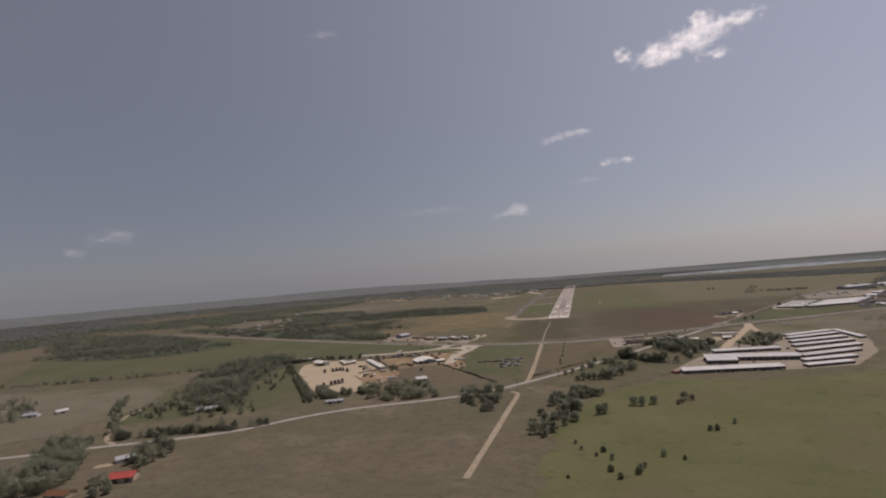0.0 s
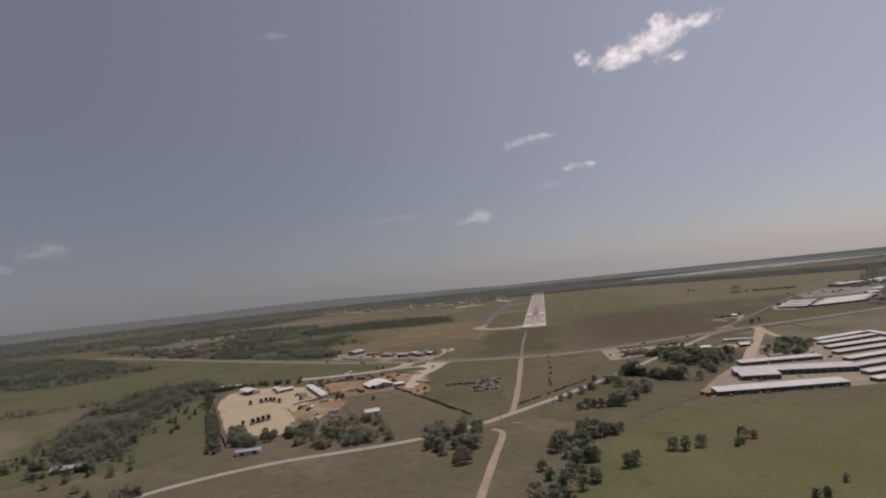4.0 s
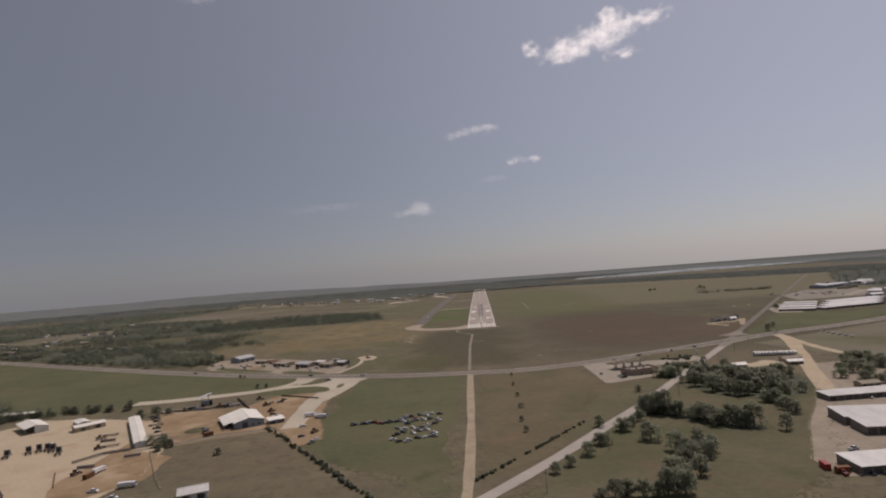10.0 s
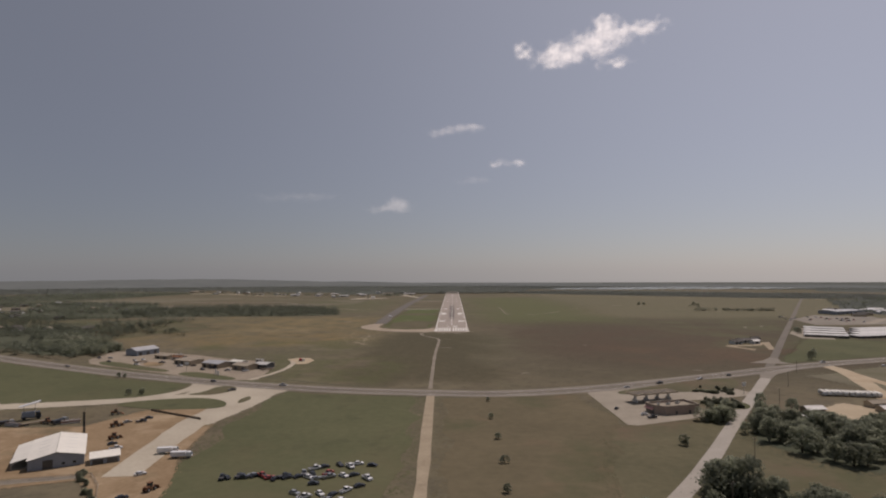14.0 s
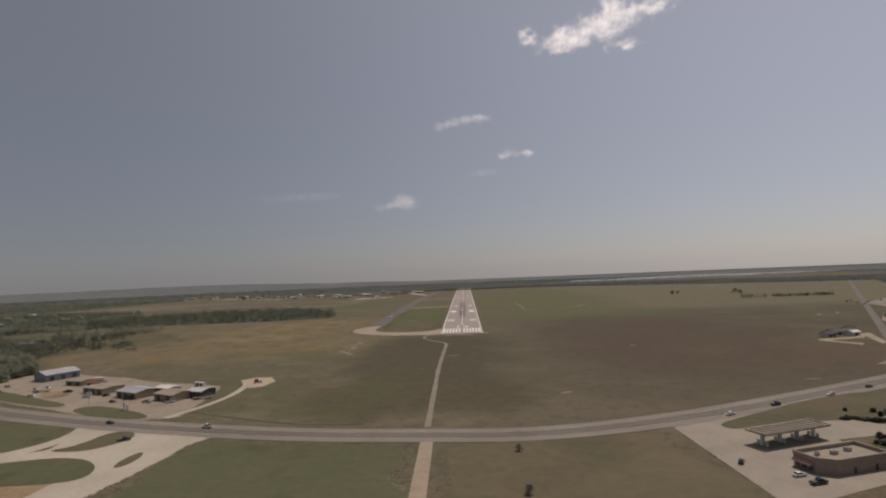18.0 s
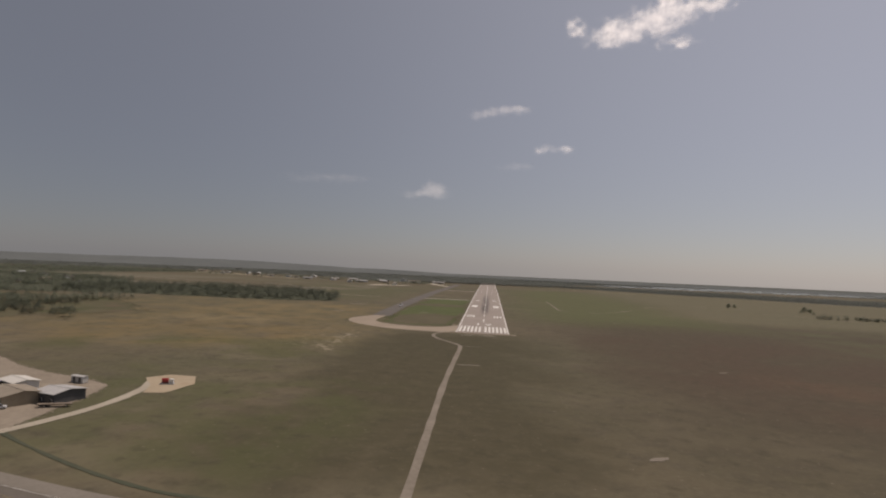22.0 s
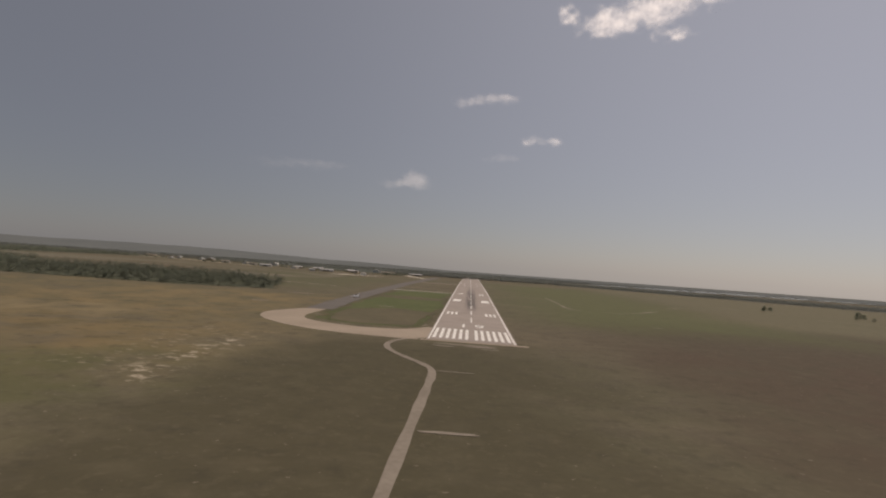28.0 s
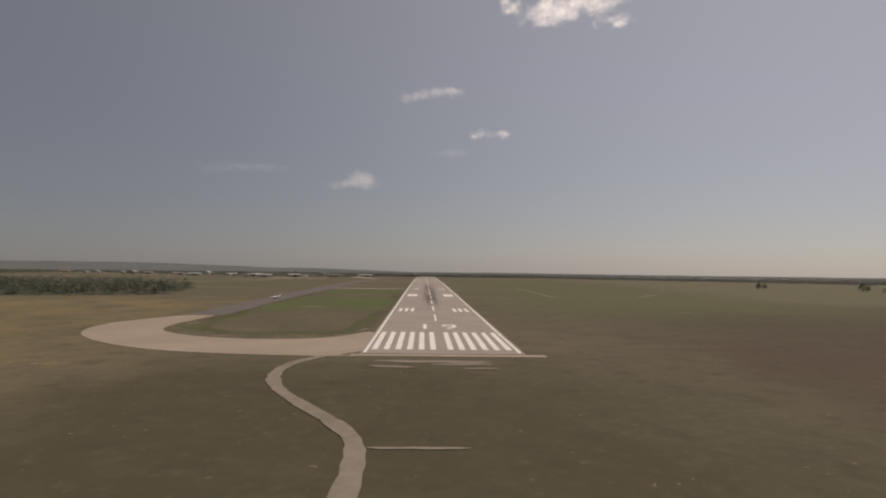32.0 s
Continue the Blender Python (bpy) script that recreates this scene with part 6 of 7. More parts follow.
# along the country road and the dark wood beside it
belt([(101, -570), (117, -586), (128, -599), (139, -611), (148, -617)], 6, 24, 1.15)
belt([(99, -581), (108, -565)], 4, 6, 0.95)
scatter([(150, -508), (166, -543), (182, -553), (196, -560), (212, -545), (205, -512), (190, -482), (170, -470)], 52, 1.15)
belt([(182, -560), (180, -592)], 5, 9, 0.95)
belt([(150, -500), (172, -466)], 4, 10, 0.85)
scatter([(212, -500), (232, -500), (222, -474), (198, -470)], 12, 0.9)
scatter([(246, -528), (259, -536), (289, -526), (317, -481), (314, -440), (286, -456), (268, -490)], 34, 1.0)
for x, y, size in ((87, -629, 1.25), (94, -647, 1.1), (106, -645, 1.0), (110, -653, 0.9), (95, -662, 1.1), (105, -660, 1.0), (99, -652, 1.0), (83, -681, 1.2), (93, -683, 1.1), (84, -690, 1.0), (51, -704, 0.9), (57, -700, 0.8), (62, -704, 0.9), (68, -703, 0.7), (73, -702, 1.1), (80, -702, 1.2), (77, -694, 1.0), (45, -707, 0.8), (66, -598, 0.8), (111, -515, 0.6), (148, -473, 1.1), (141, -471, 0.9), (154, -465, 1.0), (160, -624, 0.9), (200, -447, 0.8), (187, -436, 0.9), (84, -601, 0.7), (59, -632, 0.7), (31, -671, 0.6), (92, -590, 0.8), (77, -610, 0.9), (62, -632, 0.8), (50, -648, 0.8), (39, -662, 0.7)):
    plant(x, y, size)
# the edge of the pasture
for x, y, size in ((51, -772, 1.0), (56, -785, 1.1), (64, -782, 1.1), (60, -777, 1.0), (47, -765, 0.9), (68, -775, 0.8), (94, -822, 1.0), (101, -824, 0.9), (111, -819, 0.9), (139, -806, 0.8), (145, -808, 0.6), (68, -846, 0.9), (63, -850, 0.8)):
    plant(x, y, size)
scatter([(10, -845), (33, -782), (50, -757), (52, -800), (40, -896), (20, -918), (8, -905)], 34, 1.0)
belt([(-40, -752), (-64, -770), (-60, -800), (-30, -790)], 9, 24, 0.85)
belt([(-120, -760), (-190, -730), (-250, -728), (-268, -700)], 7, 22, 0.8)
# single shrubs and small trees
for x, y, s in ((24, -422, 0.35), (23, -466, 0.35), (24, -505, 0.4), (24, -541, 0.4), (22, -575, 0.4), (23, -600, 0.4), (157, -464, 0.5), (-34, -745, 0.8), (-160, -610, 0.6), (440, 600, 0.9), (455, 612, 0.8), (553, 563, 1.0), (566, 570, 0.9), (330, -250, 0.9), (350, -220, 0.7), (-262, -496, 0.9), (-271, -502, 0.8), (-253, -493, 0.7), (-257, -342, 0.45), (-252, -343, 0.4), (-206, -404, 0.5), (-214, -406, 0.45), (-352, -205, 0.9), (-344, -192, 0.9), (-360, -214, 1.0), (453, -18, 1.0), (462, 4, 0.9)):
    plant(x, y, s)
for x, y in ((135, -818), (131, -822), (141, -902), (146, -902), (162, -885), (58, -958), (63, -949), (68, -965), (66, -987), (71, -1000), (82, -992), (87, -980), (84, -986), (101, -959), (113, -966), (40, -999), (44, -930), (48, -944)):
    plant(x, y, tree_rng.uniform(0.55, 1.1), "cedar" if tree_rng.random() < 0.5 else "oak_bush")
# left of the track: homesteads under trees
belt([(-374, -905), (-330, -885), (-282, -880), (-240, -862)], 9, 22, 0.8)
for x, y, turn, l, d, wall, roof in ((-360, -985, 10, 16, 10, WALL_TAN, ROOF_DARK), (-313, -962, 50, 14, 8, WALL_WHITE, ROOF_GREY), (-300, -1036, 0, 18, 10, WALL_TAN, RUST), (-580, -806, 20, 16, 9, WALL_WHITE, ROOF_GREY), (-552, -792, 60, 12, 8, WALL_WHITE, ROOF_WHITE), (-604, -790, 0, 12, 8, WALL_WHITE, ROOF_DARK), (-350, -800, 15, 22, 8, WALL_TAN, ROOF_GREY)):
    gable_building("house", "small country house under trees", x, y, turn, l, d, 2.8, 1.8, wall, roof, 1, 3, "country houses", "house")
for x, y in ((-372, -966), (-331, -1031), (-322, -974)):
    straight_patch(x, y, 17, 9, 35, BARE, "pale trodden yard round a house", 0.11, seed=int(-x))


# ---- woods and houses farther off ----
def woods(name, label, spots, height, leaves, size, seed, mat, flat=0.4):
    """A stand of trees too many to count: every crown a handful of leaf sprays on a stem."""
    rng, v, f = random.Random(seed), [], []
    for x, y, s in spots:
        h, r = height * s * rng.uniform(0.75, 1.2), height * s * rng.uniform(0.35, 0.6)
        for _ in range(leaves):
            a, u, k = rng.uniform(0, 6.283), math.sqrt(rng.random()), rng.random()
            reach = r * u * math.sqrt(max(0.1, 1 - (1.6 * k - 0.6) ** 2))
            px, py, pz = x + reach * math.cos(a), y + reach * math.sin(a), h * (0.15 + 0.85 * k)
            w, b = size * rng.uniform(0.6, 1.4), rng.uniform(0, 6.283)
            tilt = rng.uniform(-0.5, 0.5) * w * flat
            n = len(v)
            c, d = math.cos(b) * w, math.sin(b) * w
            v += [(px + c, py + d, pz + tilt), (px - d * 0.8, py + c * 0.8, pz + 0.4 * w * flat), (px - c, py - d, pz - tilt), (px + d * 0.8, py - c * 0.8, pz - 0.3 * w * flat)]
            f += [(n, n + 1, n + 2), (n, n + 2, n + 3)]
    s = Shape()
    s.verts, s.faces = v, f
    return solid(name, s, mat, label, "woods", "stuff")


def spots_in(poly, count, seed, keep=None):
    rng, out = random.Random(seed), []
    xs, ys = [p[0] for p in poly], [p[1] for p in poly]
    while len(out) < count:
        x, y = rng.uniform(min(xs), max(xs)), rng.uniform(min(ys), max(ys))
        if inside(x, y, poly) and (keep is None or noise.noise(Vector((x * 0.012, y * 0.012, seed))) > keep):
            out.append((x, y, rng.uniform(0.7, 1.3)))
    return out


def clear_of(spots, line, gap):
    """Those spots that stand farther than gap from a line on the plan."""
    pts = dense(line, 12)
    return [q for q in spots if min((q[0] - x) ** 2 + (q[1] - y) ** 2 for x, y in pts) > gap * gap]


def outside(spots, polys):
    return [q for q in spots if not any(inside(q[0], q[1], p) for p in polys)]


def strip(points, half):
    return [(x - half, y - half * 0.6) for x, y in points] + [(x + half, y + half * 0.6) for x, y in reversed(points)]


for label, poly, count, h in (
    ("oaks along a country lane", strip([(-430, -920), (-400, -918), (-345, -890), (-300, -882), (-255, -868)], 9), 60, 6.5),
    ("dark oaks round a homestead", [(-374, -1000), (-424, -940), (-436, -905), (-392, -915), (-336, -985), (-320, -1012), (-318, -1034), (-350, -1045), (-430, -985)], 190, 9.5),
    ("oaks beside a red barn", [(-300, -975), (-336, -905), (-312, -908), (-284, -942), (-278, -985)], 42, 7.5),
    ("oaks behind a red barn", [(-272, -1040), (-296, -1012), (-286, -1005), (-266, -1030)], 14, 7),
    ("trees along a farm lane", strip([(-386, -896), (-432, -842), (-480, -786), (-522, -726)], 5), 46, 5.5),
    ("wooded homestead beside a lane", [(-470, -790), (-430, -820), (-330, -840), (-300, -850), (-285, -800), (-340, -760), (-430, -762)], 64, 5.5),
    ("dark thicket along a creek", [(-466, -712), (-372, -812), (-312, -832), (-346, -750), (-420, -690)], 60, 6.5),
    ("oaks round country houses", [(-720, -710), (-656, -730), (-575, -810), (-566, -856), (-640, -820)], 60, 6.5),
    ("thick dark hedge along the yard fence", [(-334, -634), (-322, -638), (-246, -757), (-240, -775), (-250, -777), (-258, -757)], 130, 4.5),
    ("hedge trees behind the yard fence", strip([(-345, -615), (-374, -565), (-402, -512)], 4), 24, 4.5),
    ("round oaks below the yard", [(-255, -731), (-247, -728), (-227, -738), (-211, -760), (-230, -763)], 34, 6.5),
    ("small oaks below the yard", [(-220, -738), (-213, -733), (-208, -736), (-203, -751), (-211, -750)], 14, 5.5),
    ("oaks below the trailers", [(-206, -720), (-199, -706), (-185, -704), (-178, -727), (-188, -748), (-195, -742)], 34, 6.5),
    ("oaks between the yard and the road", [(-172, -694), (-150, -690), (-120, -705), (-96, -764), (-141, -778), (-170, -785), (-185, -762)], 70, 7.0),
    ("low hedge from the dirt yard to the road", strip([(-150, -556), (-92, -637), (-44, -704)], 1.1), 80, 1.7),
    ("low hedge along the upper side of the road", strip([(-7, -676), (37, -617), (60, -585)], 1.0), 44, 1.3),
    ("loose bushes in the pasture behind the yard", [(-396, -535), (-382, -535), (-352, -625), (-326, -705), (-332, -728), (-366, -668), (-392, -600)], 22, 4.5),
    ("trees along the back of the yard", [(-445, -495), (-400, -474), (-358, -462), (-300, -466), (-300, -474), (-360, -476), (-420, -502)], 70, 6.0),
    ("dark trees beside a long shed", [(-219, -580), (-203, -598), (-197, -592), (-213, -574)], 12, 5.5),
    ("oaks at a road junction", [(-82, -740), (-60, -800), (-34, -838), (-30, -770), (-44, -728)], 46, 7.0),
    ("dark shrub bed beside the forecourt", [(154, -425), (162, -419), (171, -417), (179, -420), (181, -431), (175, -441), (160, -437)], 40, 2.4),
    ("low hedge along a green verge", strip([(166, -391), (174, -396), (182, -400), (190, -401)], 1.6), 26, 1.8),
    ("loose bushes on a green verge", [(174, -378), (190, -374), (198, -392), (186, -396)], 12, 2.0),
    ("hedge along the country road", strip([(74, -610), (91, -586), (102, -566)], 3), 14, 4.0),
    ("clump of oaks beside the forecourt", [(133, -472), (161, -436), (165, -455), (148, -478)], 14, 5.5),
):
    woods("grove", label, spots_in(poly, count, count), h, 190, 0.52, count, LEAF, 0.6)
HOMES_WOOD = [(-560, 220), (-660, 180), (-1000, 280), (-1300, 500), (-1090, 745), (-870, 690), (-720, 645), (-640, 480)]
CREEK_WOOD = [(-440, -425), (-495, -405), (-545, -425), (-530, -540), (-512, -602), (-463, -687), (-442, -714), (-400, -770), (-330, -800), (-325, -775), (-352, -715), (-384, -655), (-400, -600), (-408, -545), (-400, -490)]
SOUTH_FLOOR = [(-1160, -217), (-1070, -305), (-887, -342), (-800, -330), (-730, -262), (-716, -200), (-735, -160), (-870, -62), (-1010, 40), (-1236, 190), (-1330, 200), (-1440, 50)]
NORTH_FLOOR = [(-1200, 300), (-950, 110), (-760, -25), (-594, -115), (-450, -190), (-365, -235), (-345, -185), (-392, -124), (-455, -60), (-520, 20), (-600, 60), (-804, 105), (-1000, 240)]
# floor sheets that carry the woods' shade and canopy tone as dark colour
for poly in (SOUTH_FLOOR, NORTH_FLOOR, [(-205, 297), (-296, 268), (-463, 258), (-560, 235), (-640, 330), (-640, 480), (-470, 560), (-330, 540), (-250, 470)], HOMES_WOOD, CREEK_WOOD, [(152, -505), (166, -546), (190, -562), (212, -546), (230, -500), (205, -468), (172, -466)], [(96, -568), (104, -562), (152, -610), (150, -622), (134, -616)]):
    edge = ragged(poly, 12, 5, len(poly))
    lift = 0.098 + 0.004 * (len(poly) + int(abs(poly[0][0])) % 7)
    tufted(sheet("wood_floor", edge, lift, WOODFLOOR, "ground under a wood, shade painted in its dark colour", "wood floor"), edge, lift + 0.003, len(poly))
CLEARINGS = ([(-1100, 318), (-1090, 475), (-955, 550), (-853, 352), (-940, 236)], [(-1700, 330), (-1640, 440), (-1400, 400), (-1190, 350), (-1100, 215), (-1165, 185), (-1400, 250)])
WEST_WOOD = [(-1236, 300), (-1300, 500), (-1080, 835), (-1020, 900), (-1000, 1500), (-1350, 1500), (-1750, 700), (-1900, 300), (-1750, -350), (-1500, -100), (-1440, 60), (-1400, 240)]
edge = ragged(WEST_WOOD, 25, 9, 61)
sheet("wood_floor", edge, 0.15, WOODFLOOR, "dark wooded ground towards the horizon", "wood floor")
for n, outline in enumerate(CLEARINGS):
    edge = ragged(outline, 12, 5, 62 + n)
    tufted(sheet("field", edge, 0.2 + 0.01 * n, (STRAW, TAN_GRASS)[n], "tan hay field among woods"), edge, 0.205 + 0.01 * n, 62 + n)
FAR_COUNTRY = [(-3400, -500), (-1700, -350), (-1350, 500), (-1000, 1500), (-300, 1650), (300, 1700), (1000, 2050), (1700, 2000), (3200, 700), (3600, 2600), (0, 3600), (-3400, 2600)]


def far_country():
    """The wooded country from the rim of the airfield's plain outwards, ring sector by ring sector."""
    v, f, n, rim = [], [], 180, FAR_COUNTRY[:9]
    for i in range(n + 1):
        a = radians(4 + 176 * i / n)
        c, s, near = math.cos(a), math.sin(a), []
        for (x0, y0), (x1, y1) in zip(rim, rim[1:]):
            dx, dy, ox, oy = x1 - x0, y1 - y0, x0, y0 + 400
            det = c * dy - s * dx
            if abs(det) > 1e-6 and 0 <= (ox * s - oy * c) / -det <= 1:
                near.append((ox * dy - oy * dx) / det)
        r = min([q for q in near if q > 0] or [2600]) * (1 + 0.04 * noise.noise(Vector((c * 9, s * 9, 2.0))))
        v += [(r * c, -400 + r * s, 0.06), (8800 * c, -400 + 8800 * s, 0.06)]
    f = [(2 * i + 2, 2 * i, 2 * i + 1, 2 * i + 3) for i in range(n)]
    solid("far_country", Shape().add(v, f), FARFLOOR, "wooded country towards the horizon with haze in its colour", "country", "structure")


far_country()
woods("grove", "dense dark green wood beside the airfield", spots_in([(-205, 297), (-296, 268), (-463, 258), (-560, 235), (-640, 330), (-640, 480), (-470, 560), (-330, 540), (-250, 470)], 1500, 1), 7.5, 24, 1.1, 1, FARLEAF)
woods("grove", "wooded neighbourhood of low trees", outside(spots_in(HOMES_WOOD, 2700, 2, -0.25), CLEARINGS), 6.5, 24, 1.0, 2, FARLEAF)
woods("grove", "scattered trees among houses", spots_in([(-1000, 120), (-700, -80), (-540, -170), (-420, -150), (-330, -60), (-440, 100), (-640, 190), (-900, 240)], 1300, 3, -0.1), 5.5, 24, 0.95, 3, FARLEAF)
woods("tree_belt", "thick tree belt along a creek", spots_in(CREEK_WOOD, 760, 4, -0.3), 8, 60, 0.75, 4, LEAF)
woods("tree_belt", "tree line between two fields", spots_in([(-900, -610), (-620, -540), (-500, -470), (-505, -500), (-620, -565), (-890, -640)], 170, 5), 7, 26, 1.0, 5, LEAF)
woods("tree_belt", "trees along the far side of a hay field", spots_in([(-1150, -300), (-980, -250), (-720, -200), (-700, -165), (-980, -190), (-1200, -230)], 240, 6), 7, 22, 1.2, 6, FARLEAF)
woods("grove", "dark woods reaching to the horizon", outside(clear_of(spots_in(WEST_WOOD, 3000, 28, -0.3), HIGHWAY, 20), CLEARINGS), 7.5, 16, 1.5, 28, FARLEAF)
BARE_STRIP = [(-780, 30), (-690, 40), (-605, 66), (-566, 87), (-520, 128), (-498, 195), (-488, 230)]
SOUTH_WOOD = [(-1300, -130), (-1160, -217), (-1070, -305), (-887, -342), (-800, -330), (-730, -262), (-716, -200), (-735, -160), (-870, -62), (-1010, 50), (-1236, 225), (-1360, 240), (-1480, 60)]
NORTH_WOOD = [(-1236, 290), (-950, 90), (-760, -50), (-594, -140), (-450, -215), (-365, -250), (-337, -230), (-345, -185), (-392, -124), (-462, -60), (-520, 20), (-600, 60), (-804, 105), (-1000, 240)]
road("bare_strip", BARE_STRIP, 20, STRAW, "tan strip of dry grass between woods", 0.13, 3.0)
woods("tree_belt", "dark woods along the highway", clear_of(spots_in(SOUTH_WOOD, 2300, 14, -0.35), HIGHWAY, 17), 7.5, 26, 0.95, 14, FARLEAF)
woods("grove", "dark woods and gardens north of the highway", clear_of(clear_of(spots_in(NORTH_WOOD, 1500, 24, -0.18), HIGHWAY, 17), BARE_STRIP, 16), 7.0, 26, 0.95, 24, FARLEAF)
woods("grove", "low dark trees at the edge of the straw slope", clear_of(spots_in([(-418, 176), (-440, 110), (-445, 17), (-448, -50), (-480, -66), (-530, 0), (-590, 60), (-505, 190), (-540, 240)], 420, 25, -0.2), BARE_STRIP, 16), 7.0, 26, 0.95, 25, FARLEAF)
woods("grove", "dense trees beside the roadside workshops", spots_in([(-434, -186), (-375, -222), (-338, -226), (-344, -183), (-393, -124), (-450, -80), (-480, -104)], 260, 26), 7.5, 40, 0.8, 26, LEAF)
woods("tree_belt", "hedge line on the open airfield", spots_in([(552, 405), (648, 396), (652, 416), (556, 428)], 90, 7), 5, 26, 1.0, 7, FARLEAF)
woods("tree_belt", "small hedge on the open airfield", spots_in([(494, 404), (538, 406), (542, 426), (498, 424)], 26, 8), 6, 26, 1.0, 8, FARLEAF)
woods("tree_belt", "two round bushes on the open airfield", [(533, 536, 1.2), (538, 540, 1.0), (541, 512, 1.1), (545, 516, 0.9)], 5, 60, 0.8, 29, FARLEAF)
woods("grove", "trees round stores and homes", spots_in([(640, -120), (1100, -60), (1500, 300), (1500, 1080), (1030, 860), (800, 420), (760, 160)], 2000, 9, -0.12), 7, 18, 1.4, 9, FARLEAF)
woods("grove", "trees beside the highway and storage yard", spots_in([(430, -330), (520, -290), (700, -180), (900, -200), (800, -460), (560, -520), (470, -430)], 200, 10, 0.0), 6, 24, 1.1, 10, LEAF)
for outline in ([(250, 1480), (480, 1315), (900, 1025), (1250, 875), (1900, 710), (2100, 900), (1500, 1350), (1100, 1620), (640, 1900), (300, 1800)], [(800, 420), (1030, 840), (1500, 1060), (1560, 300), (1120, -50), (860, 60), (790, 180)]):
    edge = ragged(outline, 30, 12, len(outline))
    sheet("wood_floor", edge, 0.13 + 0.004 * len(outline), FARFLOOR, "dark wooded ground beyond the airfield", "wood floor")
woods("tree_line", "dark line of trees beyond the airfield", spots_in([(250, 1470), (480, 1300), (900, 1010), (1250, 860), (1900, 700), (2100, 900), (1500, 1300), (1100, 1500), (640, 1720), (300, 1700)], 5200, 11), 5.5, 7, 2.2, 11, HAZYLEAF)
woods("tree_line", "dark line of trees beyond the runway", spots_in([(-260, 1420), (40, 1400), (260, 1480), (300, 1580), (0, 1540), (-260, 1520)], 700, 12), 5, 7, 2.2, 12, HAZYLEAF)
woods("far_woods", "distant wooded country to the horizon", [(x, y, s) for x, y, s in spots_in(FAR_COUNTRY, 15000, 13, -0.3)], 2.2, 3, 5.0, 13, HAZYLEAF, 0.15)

# a low ridge at the edge of sight, distance haze painted into its blue-grey
RIDGE = material("haze_toned_ridge", (0.115, 0.126, 0.124), (0.145, 0.156, 0.150), 1.0, 0.004, 0.02, specular=0.0)


def haze_toned_ridge():
    v, f, n = [], [], 240
    for i in range(n + 1):
        a = radians(-15 + 210 * i / n)
        west = min(1.0, max(0.0, (-math.cos(a) - 0.02) / 0.12))
        rise = min(1.0, max(0.0, (-math.cos(a) - 0.14) / 0.4))
        h = 7 + 17 * west + 18 * rise + (4 + 7 * west) * noise.noise(Vector((math.cos(a) * 5, math.sin(a) * 5, 4.2))) + 3 * noise.noise(Vector((math.cos(a) * 24, math.sin(a) * 24, 1.7)))
        for r, z in ((3350, 0), (3750, h * 0.55), (4000, h), (4200, 0)):
            v.append((r * math.cos(a), -300 + r * math.sin(a), z))
    for i in range(n):
        for k in (0, 1, 2):
            f.append((4 * i + k, 4 * i + k + 4, 4 * i + k + 5, 4 * i + k + 1))
    solid("backdrop", Shape().add(v, f), RIDGE, "low wooded ridge at the horizon, haze painted in blue-grey", "hills", "structure")


haze_toned_ridge()
# lake beyond the tree line
WATER = material("lake_water", (0.10, 0.12, 0.13), (0.14, 0.16, 0.17), 0.12, 0.01, 0.2, specular=0.6)
sheet("lake", ragged([(480, 2120), (800, 2080), (1150, 2120), (1650, 2250), (2100, 2500), (2400, 3000), (1900, 2950), (1300, 2760), (900, 2560), (560, 2380)], 60, 30, 31), 0.2, WATER, "pale lake beyond the tree line", "lake")

# houses and hangars too far off for detail of their own
house_rng = random.Random(6)
def far_building(x, y, turn, l, d, eave, rise, wall, roof, name, label, category):
    ob = thing(name, label, category, at(x, y, turn), "distant buildings")
    part("wall", Shape().extrude_x([(-d / 2, 0), (d / 2, 0), (d / 2, eave), (0, eave + rise), (-d / 2, eave)][::-1], -l / 2, l / 2), wall, ob)
    part("roof", Shape().extrude_x([(-d / 2 - 0.5, eave), (0, eave + rise + 0.05), (d / 2 + 0.5, eave), (d / 2 + 0.5, eave + 0.25), (0, eave + rise + 0.35), (-d / 2 - 0.5, eave + 0.25)][::-1], -l / 2 - 0.4, l / 2 + 0.4), roof, ob)
    part("door", Shape().box(0, -d / 2 - 0.05, 0, l * 0.4, 0.2, eave * 0.7), DOOR_DARK, ob)


